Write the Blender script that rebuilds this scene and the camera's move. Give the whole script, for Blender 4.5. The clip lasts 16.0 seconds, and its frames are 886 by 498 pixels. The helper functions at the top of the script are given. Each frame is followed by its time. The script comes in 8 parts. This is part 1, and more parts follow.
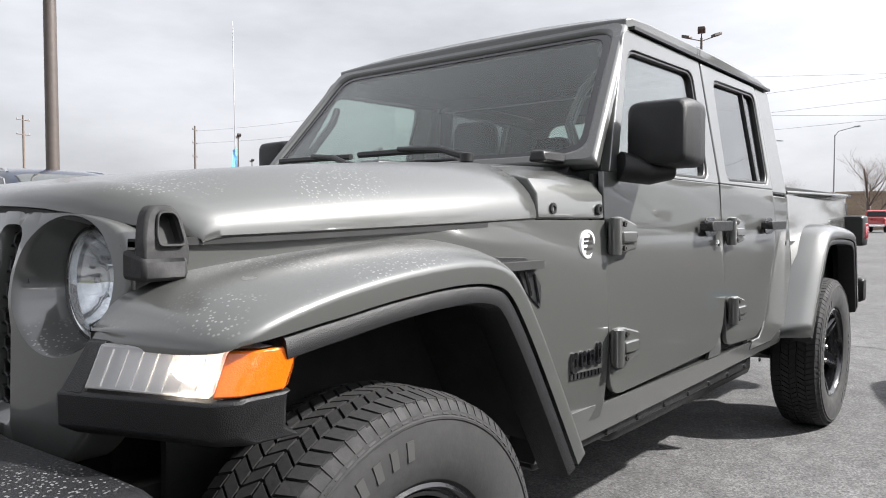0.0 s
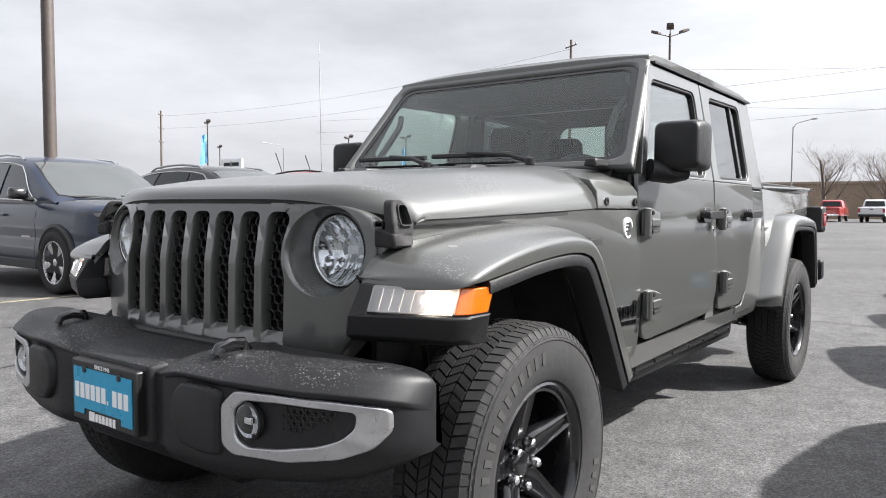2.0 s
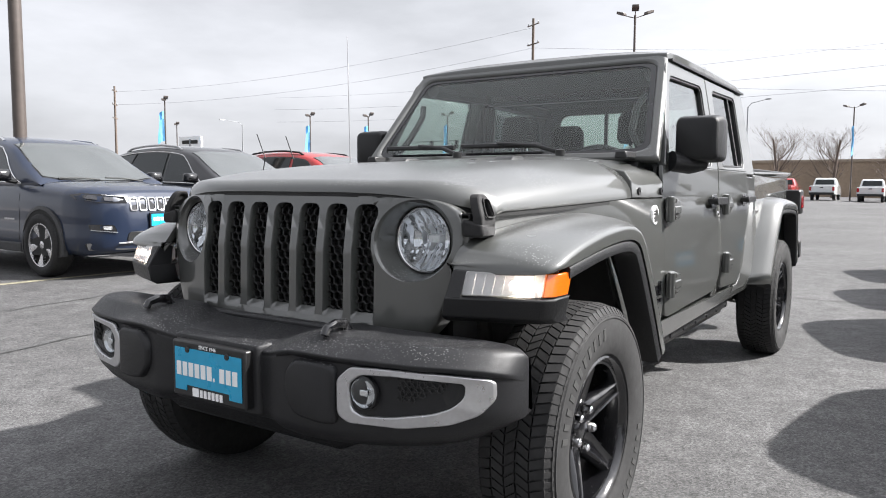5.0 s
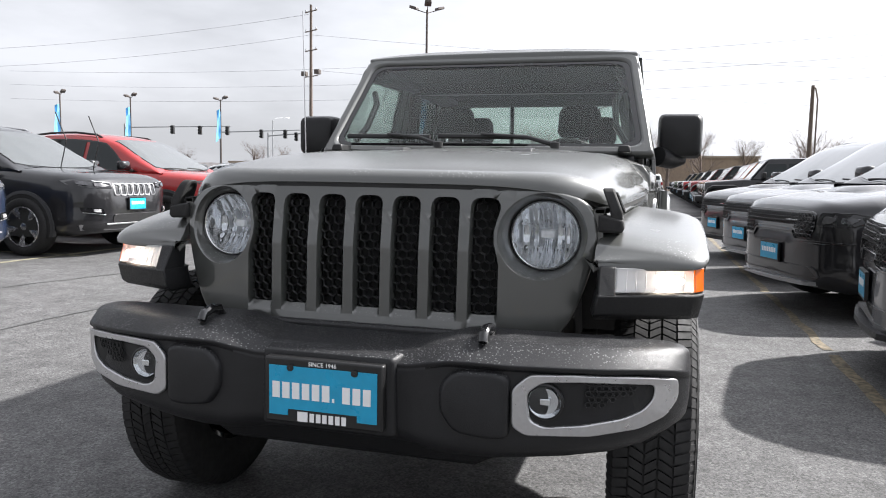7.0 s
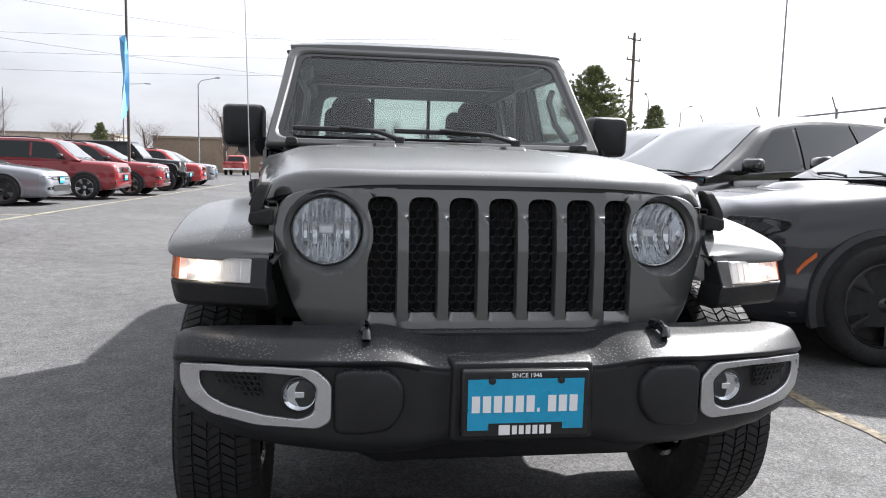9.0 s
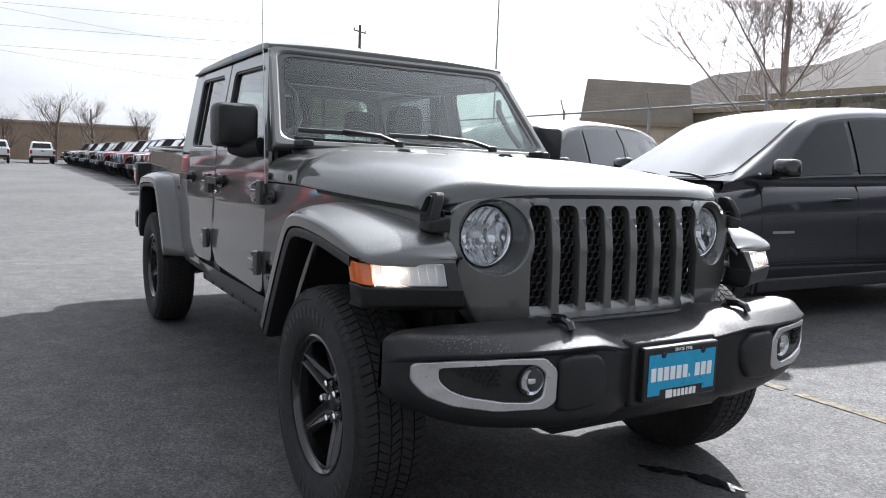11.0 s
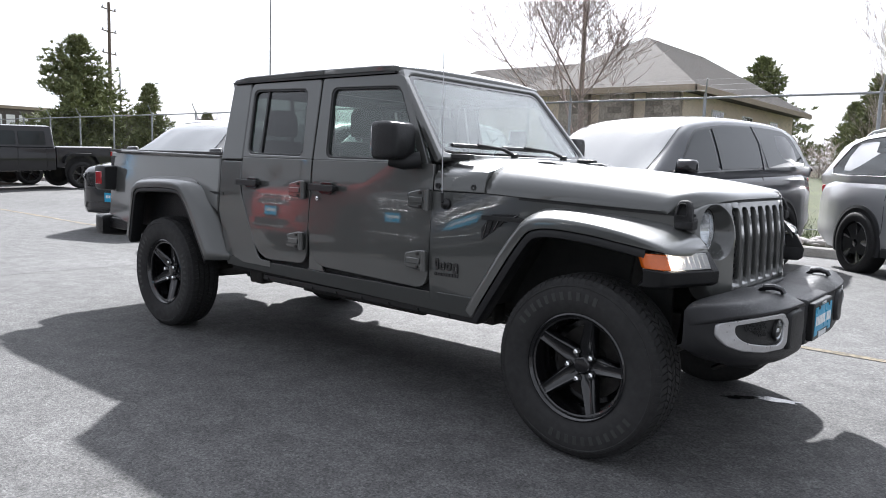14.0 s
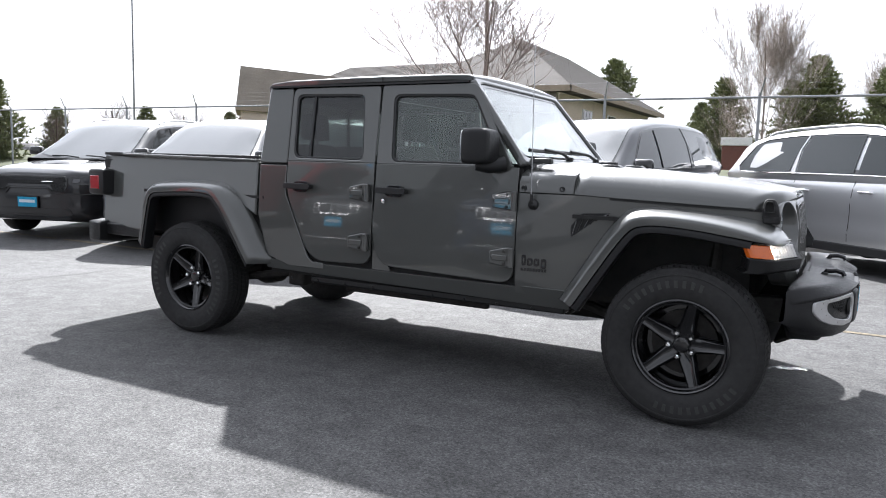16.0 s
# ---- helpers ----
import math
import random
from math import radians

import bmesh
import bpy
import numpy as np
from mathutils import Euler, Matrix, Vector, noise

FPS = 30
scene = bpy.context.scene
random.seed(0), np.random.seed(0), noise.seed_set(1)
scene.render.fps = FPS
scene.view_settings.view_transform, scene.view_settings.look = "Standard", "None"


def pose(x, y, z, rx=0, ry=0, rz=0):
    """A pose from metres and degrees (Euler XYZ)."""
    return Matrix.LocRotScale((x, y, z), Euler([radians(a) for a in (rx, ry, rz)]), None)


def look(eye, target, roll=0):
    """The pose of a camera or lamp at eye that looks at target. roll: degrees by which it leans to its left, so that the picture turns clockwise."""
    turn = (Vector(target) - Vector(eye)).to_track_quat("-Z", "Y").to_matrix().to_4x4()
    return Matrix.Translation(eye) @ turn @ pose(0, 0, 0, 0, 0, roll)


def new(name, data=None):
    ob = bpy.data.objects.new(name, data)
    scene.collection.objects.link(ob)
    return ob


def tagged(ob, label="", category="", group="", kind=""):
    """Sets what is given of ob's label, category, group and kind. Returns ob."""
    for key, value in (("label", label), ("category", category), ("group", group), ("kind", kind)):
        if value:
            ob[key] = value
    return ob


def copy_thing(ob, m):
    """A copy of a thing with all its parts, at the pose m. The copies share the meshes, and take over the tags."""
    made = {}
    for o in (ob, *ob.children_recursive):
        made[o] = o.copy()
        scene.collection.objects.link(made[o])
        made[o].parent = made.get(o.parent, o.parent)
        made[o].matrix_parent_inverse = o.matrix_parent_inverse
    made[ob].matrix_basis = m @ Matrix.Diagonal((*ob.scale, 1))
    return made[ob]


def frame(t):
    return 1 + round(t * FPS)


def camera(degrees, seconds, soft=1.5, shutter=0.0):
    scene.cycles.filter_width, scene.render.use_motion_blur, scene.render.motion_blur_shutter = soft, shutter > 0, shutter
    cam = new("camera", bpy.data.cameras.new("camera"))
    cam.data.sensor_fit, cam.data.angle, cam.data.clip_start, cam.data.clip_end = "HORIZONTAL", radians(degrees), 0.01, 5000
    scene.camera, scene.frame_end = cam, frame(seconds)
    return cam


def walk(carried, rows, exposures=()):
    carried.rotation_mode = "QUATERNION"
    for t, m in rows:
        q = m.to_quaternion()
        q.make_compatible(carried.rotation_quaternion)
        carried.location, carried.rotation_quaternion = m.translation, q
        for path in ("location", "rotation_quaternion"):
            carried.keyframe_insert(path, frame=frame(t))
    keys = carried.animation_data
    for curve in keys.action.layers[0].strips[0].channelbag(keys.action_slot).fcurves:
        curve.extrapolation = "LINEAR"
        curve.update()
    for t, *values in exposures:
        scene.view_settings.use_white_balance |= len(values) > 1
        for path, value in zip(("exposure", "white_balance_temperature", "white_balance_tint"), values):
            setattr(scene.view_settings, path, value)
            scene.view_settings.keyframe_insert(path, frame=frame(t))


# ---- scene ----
cam = camera(62.3, 16.0, soft=1.0)
PATH = [
    (0, (0.967, 1.78, 1.12), (-0.573, 0.506, 1.043), -0.0),
    (0.5, (1.183, 1.803, 1.123), (-0.371, 0.546, 1.037), 0.2),
    (1, (1.396, 1.836, 1.111), (-0.174, 0.601, 1.016), 0.3),
    (1.5, (1.603, 1.87, 1.113), (0.018, 0.655, 1.01), 0.3),
    (2, (1.771, 1.894, 1.125), (0.174, 0.696, 1.014), 0.3),
    (2.5, (1.921, 1.912, 1.118), (0.316, 0.724, 0.999), 0.3),
    (3, (2.025, 1.93, 1.126), (0.415, 0.751, 0.997), 0.2),
    (3.5, (2.061, 1.948, 1.147), (0.447, 0.775, 1.009), 0.2),
    (4, (2.069, 1.938, 1.16), (0.449, 0.774, 1.012), 0.2),
    (4.5, (2.088, 1.871, 1.168), (0.462, 0.718, 1.01), 0.2),
    (7, (2.425, 0.776, 1.165), (0.508, 0.238, 0.973), 1.0),
    (7.5, (2.448, 0.464, 1.165), (0.488, 0.117, 0.97), 1.0),
    (8, (2.47, 0.171, 1.19), (0.485, 0.031, 0.985), 0.9),
    (8.5, (2.495, -0.149, 1.189), (0.508, -0.069, 0.978), 1.1),
    (11, (2.298, -1.8, 1.229), (0.591, -0.783, 1.002), 2.2),
    (11.5, (2.22, -2.118, 1.223), (0.59, -0.98, 0.999), 2.1),
    (12, (2.1, -2.44, 1.236), (0.561, -1.184, 1.011), 2.0),
    (12.5, (1.993, -2.766, 1.245), (0.533, -1.417, 1.02), 2.0),
    (13, (1.871, -3.099, 1.242), (0.476, -1.684, 1.017), 1.9),
    (13.5, (1.72, -3.401, 1.258), (0.39, -1.925, 1.026), 1.9),
    (14, (1.537, -3.681, 1.272), (0.267, -2.154, 1.037), 1.9),
    (14.5, (1.354, -3.957, 1.287), (0.15, -2.377, 1.052), 1.8),
    (15, (1.159, -4.215, 1.282), (0.024, -2.585, 1.047), 1.7),
    (15.5, (0.946, -4.435, 1.29), (-0.099, -2.745, 1.057), 1.7),
    (16, (0.676, -4.598, 1.277), (-0.28, -2.857, 1.044), 1.6),
]
walk(cam, [(t, look(eye, target, roll)) for t, eye, target, roll in PATH], exposures=((0, 1.27, 6450, 11), (8.5, 1.32, 6350, 11), (11, 1.12, 6150, 11), (13.5, 1.28, 6150, 11), (16, 1.38, 6150, 11)))

# ---- light ----
SUN_DIR = Vector((-0.66, 0.92, 1.0)).normalized()
world = bpy.data.worlds.new("overcast_sky")
scene.world = world
world.use_nodes = True
wn, wl = world.node_tree.nodes, world.node_tree.links
wn.clear()
w_out = wn.new("ShaderNodeOutputWorld")
w_bg = wn.new("ShaderNodeBackground")
w_bg.inputs["Strength"].default_value = 0.0365
w_sky = wn.new("ShaderNodeTexSky")
w_sky.sky_type = "NISHITA"
w_sky.sun_disc = False
w_sky.sun_elevation = math.asin(SUN_DIR.z)
w_sky.sun_rotation = math.atan2(SUN_DIR.x, SUN_DIR.y)
w_sky.air_density, w_sky.dust_density = 1.2, 3.0
w_co = wn.new("ShaderNodeTexCoord")
w_map = wn.new("ShaderNodeMapping")
w_map.inputs["Scale"].default_value = (1.0, 1.0, 3.2)
w_n = wn.new("ShaderNodeTexNoise")
w_n.inputs["Scale"].default_value, w_n.inputs["Detail"].default_value, w_n.inputs["Roughness"].default_value = 1.7, 7.0, 0.55
w_r = wn.new("ShaderNodeValToRGB")
w_r.color_ramp.elements[0].position, w_r.color_ramp.elements[0].color = 0.36, (7.7, 7.85, 8.2, 1)
w_r.color_ramp.elements[1].position, w_r.color_ramp.elements[1].color = 0.60, (11.3, 11.45, 12.0, 1)
w_mix = wn.new("ShaderNodeMixRGB")
w_mix.inputs["Fac"].default_value = 0.88
wl.new(w_co.outputs["Generated"], w_map.inputs["Vector"])
wl.new(w_map.outputs["Vector"], w_n.inputs["Vector"])
wl.new(w_n.outputs["Fac"], w_r.inputs["Fac"])
wl.new(w_sky.outputs["Color"], w_mix.inputs["Color1"])
wl.new(w_r.outputs["Color"], w_mix.inputs["Color2"])
# thin cloud scatters more light near the sun
w_dot = wn.new("ShaderNodeVectorMath")
w_dot.operation = "DOT_PRODUCT"
w_dot.inputs[1].default_value = SUN_DIR
w_pos = wn.new("ShaderNodeMath")
w_pos.operation, w_pos.inputs[1].default_value = "MAXIMUM", 0.0
w_pow = wn.new("ShaderNodeMath")
w_pow.operation, w_pow.inputs[1].default_value = "POWER", 3.0
w_gain = wn.new("ShaderNodeMath")
w_gain.operation, w_gain.inputs[1].default_value, w_gain.inputs[2].default_value = "MULTIPLY_ADD", 2.4, 1.0
w_glow = wn.new("ShaderNodeMixRGB")
w_glow.blend_type, w_glow.inputs["Fac"].default_value = "MULTIPLY", 1.0
wl.new(w_co.outputs["Generated"], w_dot.inputs[0])
wl.new(w_dot.outputs["Value"], w_pos.inputs[0])
wl.new(w_pos.outputs["Value"], w_pow.inputs[0])
wl.new(w_pow.outputs["Value"], w_gain.inputs[0])
wl.new(w_mix.outputs["Color"], w_glow.inputs["Color1"])
wl.new(w_gain.outputs["Value"], w_glow.inputs["Color2"])
wl.new(w_glow.outputs["Color"], w_bg.inputs["Color"])
wl.new(w_bg.outputs["Background"], w_out.inputs["Surface"])

sun_data = bpy.data.lights.new("sun", "SUN")
sun_data.energy, sun_data.angle, sun_data.color = 5.0, radians(1.2), (1.0, 0.975, 0.935)
sun = new("sun", sun_data)
sun.matrix_world = look((-30, 60, 60), Vector((-30, 60, 60)) - SUN_DIR)


# ---- materials ----
def material(name, colour, rough=0.5, metal=0.0, coat=0.0, grain=0.0, scale=8.0, big=0.0, bump=0.0, rand=0.0, spec=0.5, colour2=None):
    """A surface with fine grain, broad blotches, bump and a shift from piece to piece."""
    m = bpy.data.materials.new(name)
    m.use_nodes = True
    nt = m.node_tree
    n, l = nt.nodes, nt.links
    p = n["Principled BSDF"]
    p.inputs["Roughness"].default_value, p.inputs["Metallic"].default_value = rough, metal
    p.inputs["Coat Weight"].default_value, p.inputs["Coat Roughness"].default_value = coat, 0.04
    p.inputs["Specular IOR Level"].default_value = spec
    rgb = n.new("ShaderNodeRGB")
    rgb.outputs[0].default_value = (*colour, 1)
    col = rgb.outputs[0]
    co = n.new("ShaderNodeTexCoord")

    def noisy(sc, detail=4.0):
        t = n.new("ShaderNodeTexNoise")
        t.inputs["Scale"].default_value, t.inputs["Detail"].default_value = sc, detail
        l.new(co.outputs["Object"], t.inputs["Vector"])
        return t.outputs["Fac"]

    def scaled(fac, lo, hi):
        r = n.new("ShaderNodeMapRange")
        r.inputs["From Min"].default_value, r.inputs["From Max"].default_value = 0.3, 0.7
        r.inputs["To Min"].default_value, r.inputs["To Max"].default_value = lo, hi
        l.new(fac, r.inputs["Value"])
        return r.outputs["Result"]

    def times(a, fac):
        x = n.new("ShaderNodeMixRGB")
        x.blend_type, x.inputs["Fac"].default_value = "MULTIPLY", 1.0
        l.new(a, x.inputs["Color1"])
        l.new(fac, x.inputs["Color2"])
        return x.outputs["Color"]

    if colour2:
        x = n.new("ShaderNodeMixRGB")
        x.inputs["Color2"].default_value = (*colour2, 1)
        l.new(col, x.inputs["Color1"])
        l.new(scaled(noisy(scale * 0.21, 5.0), 0, 1), x.inputs["Fac"])
        col = x.outputs["Color"]
    if grain:
        col = times(col, scaled(noisy(scale), 1 - grain, 1 + grain))
    if big:
        col = times(col, scaled(noisy(scale * 0.07, 6.0), 1 - big, 1 + big))
    if rand:
        info = n.new("ShaderNodeObjectInfo")
        col = times(col, scaled(info.outputs["Random"], 1 - rand, 1 + rand))
    l.new(col, p.inputs["Base Color"])
    if grain:
        l.new(scaled(noisy(scale * 0.6), max(rough - 0.08, 0.02), min(rough + 0.08, 1)), p.inputs["Roughness"])
    if bump:
        b = n.new("ShaderNodeBump")
        b.inputs["Strength"].default_value, b.inputs["Distance"].default_value = bump, 0.004
        l.new(noisy(scale * 1.7), b.inputs["Height"])
        l.new(b.outputs["Normal"], p.inputs["Normal"])
    return m


def car_paint(name, colour, metal=0.25, gloss=1.5):
    """Clear-coated paint with fine flake and thin dust."""
    m = material(name, colour, 0.38, metal, 1.0, 0.05, 900.0, 0.0, 0.0, spec=0.4)
    n, l = m.node_tree.nodes, m.node_tree.links
    p = n["Principled BSDF"]
    p.inputs["Coat Roughness"].default_value, p.inputs["Coat IOR"].default_value = 0.05, gloss
    co = n.new("ShaderNodeTexCoord")
    t = n.new("ShaderNodeTexNoise")
    t.inputs["Scale"].default_value, t.inputs["Detail"].default_value = 3.0, 8.0
    r = n.new("ShaderNodeMapRange")
    r.inputs["From Min"].default_value, r.inputs["From Max"].default_value = 0.35, 0.75
    r.inputs["To Min"].default_value, r.inputs["To Max"].default_value = 0.015, 0.07
    l.new(co.outputs["Object"], t.inputs["Vector"])
    l.new(t.outputs["Fac"], r.inputs["Value"])
    l.new(r.outputs["Result"], p.inputs["Coat Roughness"])
    return m


def glass(name, tint, gloss=0.02, rough=0.02):
    """A thin tinted pane: what lies behind shows through, with a mirror coat that grows at a slant."""
    m = bpy.data.materials.new(name)
    m.use_nodes = True
    n, l = m.node_tree.nodes, m.node_tree.links
    n.clear()
    out = n.new("ShaderNodeOutputMaterial")
    tr = n.new("ShaderNodeBsdfTransparent")
    tr.inputs["Color"].default_value = (*tint, 1)
    gl = n.new("ShaderNodeBsdfGlossy")
    gl.inputs["Roughness"].default_value = rough
    fr = n.new("ShaderNodeLayerWeight")
    power = n.new("ShaderNodeMath")
    power.operation, power.inputs[1].default_value = "POWER", 3.2
    add = n.new("ShaderNodeMath")
    add.operation, add.inputs[1].default_value, add.inputs[2].default_value = "MULTIPLY_ADD", 0.95, gloss
    mix = n.new("ShaderNodeMixShader")
    l.new(fr.outputs["Facing"], power.inputs[0])
    l.new(power.outputs["Value"], add.inputs[0])
    l.new(add.outputs["Value"], mix.inputs["Fac"])
    l.new(tr.outputs["BSDF"], mix.inputs[1])
    l.new(gl.outputs["BSDF"], mix.inputs[2])
    l.new(mix.outputs["Shader"], out.inputs["Surface"])
    return m


def lamp_glow(name, colour, strength):
    m = material(name, colour, 0.2)
    p = m.node_tree.nodes["Principled BSDF"]
    p.inputs["Emission Color"].default_value = (*colour, 1)
    p.inputs["Emission Strength"].default_value = strength
    return m


M = {}
M["paint"] = car_paint("grey_car_paint", (0.063, 0.065, 0.0615), 0.12, 1.62)
M["plastic"] = material("black_moulded_plastic", (0.0095, 0.0097, 0.0105), 0.42, grain=0.15, scale=300, bump=0.35, spec=0.35)
M["plastic_fine"] = material("smooth_black_plastic", (0.009, 0.009, 0.0095), 0.4, grain=0.1, scale=120)
M["bumper"] = material("wet_grained_bumper_plastic", (0.0105, 0.0107, 0.012), 0.46, grain=0.2, scale=320, big=0.15, bump=0.22, spec=0.4)
M["gloss_black"] = material("gloss_black_enamel", (0.006, 0.006, 0.007), 0.2, coat=0.6, grain=0.05, scale=60)
M["rubber"] = material("tyre_rubber", (0.0125, 0.0122, 0.0125), 0.78, grain=0.2, scale=60, big=0.25, bump=0.2)
M["sidewall"] = material("dusty_tyre_sidewall", (0.019, 0.0188, 0.019), 0.82, grain=0.15, scale=40, big=0.2, bump=0.15)
M["letter"] = material("raised_rubber_marks", (0.036, 0.036, 0.035), 0.75, grain=0.1)
M["chrome"] = material("chrome", (0.85, 0.85, 0.85), 0.14, 1.0, grain=0.03, scale=50)
M["silver"] = material("satin_silver_trim", (0.5, 0.5, 0.51), 0.34, 0.85, grain=0.05, scale=90)
M["dark_metal"] = material("dark_chassis_steel", (0.03, 0.028, 0.026), 0.6, 0.4, grain=0.3, scale=30, big=0.3, bump=0.3)
# near-black colour stands in for shade inside gaps and hollows
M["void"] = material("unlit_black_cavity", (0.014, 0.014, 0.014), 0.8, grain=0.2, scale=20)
M["amber"] = material("amber_reflector_lens", (0.62, 0.115, 0.004), 0.12, coat=1.0, grain=0.10, scale=220, bump=0.2)
M["lens"] = material("clear_ribbed_lens", (0.62, 0.62, 0.62), 0.1, 0.55, coat=1.0, grain=0.35, scale=45, bump=0.8)
M["bulb"] = lamp_glow("lit_signal_bulb", (1.0, 0.86, 0.70), 9.0)
M["reflector"] = material("mirrored_headlamp_bowl", (0.66, 0.67, 0.69), 0.05, 1.0, grain=0.06, scale=28)
M["lamp_silver"] = material("silvered_lamp_housing", (0.85, 0.85, 0.86), 0.42, 0.35, grain=0.15, scale=60, bump=0.2)
M["red_lens"] = material("red_tail_lens", (0.35, 0.01, 0.015), 0.12, coat=1.0, grain=0.1, scale=60)
M["glass_front"] = glass("windscreen_glass", (0.90, 0.94, 0.92), 0.03)
M["glass_side"] = glass("green_side_glass", (0.70, 0.77, 0.74), 0.09)
M["glass_dark"] = glass("dark_privacy_glass", (0.32, 0.34, 0.34), 0.07)
M["glass_lamp"] = glass("clear_lamp_cover", (0.93, 0.95, 0.96), 0.03)
M["lens_cover"] = glass("frosted_ribbed_lamp_cover", (0.88, 0.88, 0.88), 0.32, 0.4)
M["car_glass"] = material("tinted_car_glass", (0.010, 0.015, 0.016), 0.03, coat=1.0, spec=0.1)
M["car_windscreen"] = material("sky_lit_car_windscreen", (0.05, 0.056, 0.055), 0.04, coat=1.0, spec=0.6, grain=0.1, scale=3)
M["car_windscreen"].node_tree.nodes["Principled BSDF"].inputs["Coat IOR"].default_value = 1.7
M["car_glass"].node_tree.nodes["Principled BSDF"].inputs["Coat IOR"].default_value = 1.42
M["cloth"] = material("black_seat_cloth", (0.02, 0.02, 0.021), 0.9, grain=0.2, scale=200)
M["plate_blue"] = material("blue_printed_card", (0.012, 0.31, 0.53), 0.32, grain=0.06, scale=30)
M["white_print"] = material("white_print", (0.82, 0.82, 0.82), 0.45, grain=0.03)


def droplets(m, scale, amount):
    """Small dried rain spots scattered in patches."""
    n, l = m.node_tree.nodes, m.node_tree.links
    p = n["Principled BSDF"]
    co = n.new("ShaderNodeTexCoord")
    v = n.new("ShaderNodeTexVoronoi")
    v.inputs["Scale"].default_value = scale
    r = n.new("ShaderNodeMapRange")
    r.inputs["From Min"].default_value, r.inputs["From Max"].default_value = 0.22, 0.30
    r.inputs["To Min"].default_value, r.inputs["To Max"].default_value = amount, 0.0
    t = n.new("ShaderNodeTexNoise")
    t.inputs["Scale"].default_value = 5.0
    k = n.new("ShaderNodeMapRange")
    k.inputs["From Min"].default_value, k.inputs["From Max"].default_value = 0.42, 0.58
    g = n.new("ShaderNodeNewGeometry")
    sep = n.new("ShaderNodeSeparateXYZ")
    up = n.new("ShaderNodeMapRange")
    up.inputs["From Min"].default_value, up.inputs["From Max"].default_value = 0.55, 0.85
    a = n.new("ShaderNodeMath")
    a.operation = "MULTIPLY"
    b = n.new("ShaderNodeMath")
    b.operation = "MULTIPLY"
    x = n.new("ShaderNodeMixRGB")
    x.inputs["Color2"].default_value = (0.34, 0.34, 0.34, 1)
    old = p.inputs["Base Color"].links[0].from_socket
    l.new(co.outputs["Object"], v.inputs["Vector"])
    l.new(co.outputs["Object"], t.inputs["Vector"])
    l.new(v.outputs["Distance"], r.inputs["Value"])
    l.new(t.outputs["Fac"], k.inputs["Value"])
    l.new(g.outputs["Normal"], sep.inputs["Vector"])
    l.new(sep.outputs["Z"], up.inputs["Value"])
    l.new(r.outputs["Result"], a.inputs[0])
    l.new(k.outputs["Result"], a.inputs[1])
    l.new(a.outputs["Value"], b.inputs[0])
    l.new(up.outputs["Result"], b.inputs[1])
    l.new(b.outputs["Value"], x.inputs["Fac"])
    l.new(old, x.inputs["Color1"])
    l.new(x.outputs["Color"], p.inputs["Base Color"])


droplets(M["bumper"], 130.0, 0.4)
droplets(M["paint"], 120.0, 0.45)


def rain_film(m, low, amount):
    """A thin film of dried rain on surfaces that face the sky, which dulls the clear coat."""
    n, l = m.node_tree.nodes, m.node_tree.links
    p = n["Principled BSDF"]
    g = n.new("ShaderNodeNewGeometry")
    sep = n.new("ShaderNodeSeparateXYZ")
    up = n.new("ShaderNodeMapRange")
    up.inputs["From Min"].default_value, up.inputs["From Max"].default_value = low, 0.97
    up.inputs["To Min"].default_value, up.inputs["To Max"].default_value = 0.0, amount
    add = n.new("ShaderNodeMath")
    add.operation = "ADD"
    l.new(g.outputs["Normal"], sep.inputs["Vector"])
    l.new(sep.outputs["Z"], up.inputs["Value"])
    l.new(up.outputs["Result"], add.inputs[0])
    l.new(p.inputs["Coat Roughness"].links[0].from_socket, add.inputs[1])
    l.new(add.outputs["Value"], p.inputs["Coat Roughness"])


rain_film(M["paint"], 0.6, 0.22)


# ---- building blocks ----
def empty(name, label, category, group="", at=None):
    ob = tagged(new(name), label, category, group)
    if at is not None:
        ob.matrix_basis = at
    return ob


def part(name, bm, mat, parent=None, label="", smooth=35, bevel=0.0, mats=None):
    """Links a bmesh as one mesh object under a thing or a part."""
    me = bpy.data.meshes.new(name)
    bmesh.ops.recalc_face_normals(bm, faces=bm.faces[:])
    bm.to_mesh(me)
    bm.free()
    for m in (mats or [mat]):
        me.materials.append(m)
    ob = new(name, me)
    if parent is not None:
        ob.parent = parent
    if label:
        tagged(ob, label)
    if bevel:
        mod = ob.modifiers.new("edge", "BEVEL")
        mod.width, mod.segments, mod.limit_method, mod.angle_limit = bevel, 2, "ANGLE", radians(40)
        mod.harden_normals = False
    if smooth:
        me.shade_smooth()
        me.set_sharp_from_angle(angle=radians(smooth))
    return ob


def structure(ob, label="", category=""):
    return tagged(ob, label, category, kind="structure")


def box(x0, x1, y0, y1, z0, z1, bm=None):
    bm = bm or bmesh.new()
    r = bmesh.ops.create_cube(bm, size=1.0)
    for v in r["verts"]:
        v.co = Vector(((x0 + x1) / 2 + v.co.x * (x1 - x0), (y0 + y1) / 2 + v.co.y * (y1 - y0), (z0 + z1) / 2 + v.co.z * (z1 - z0)))
    return bm


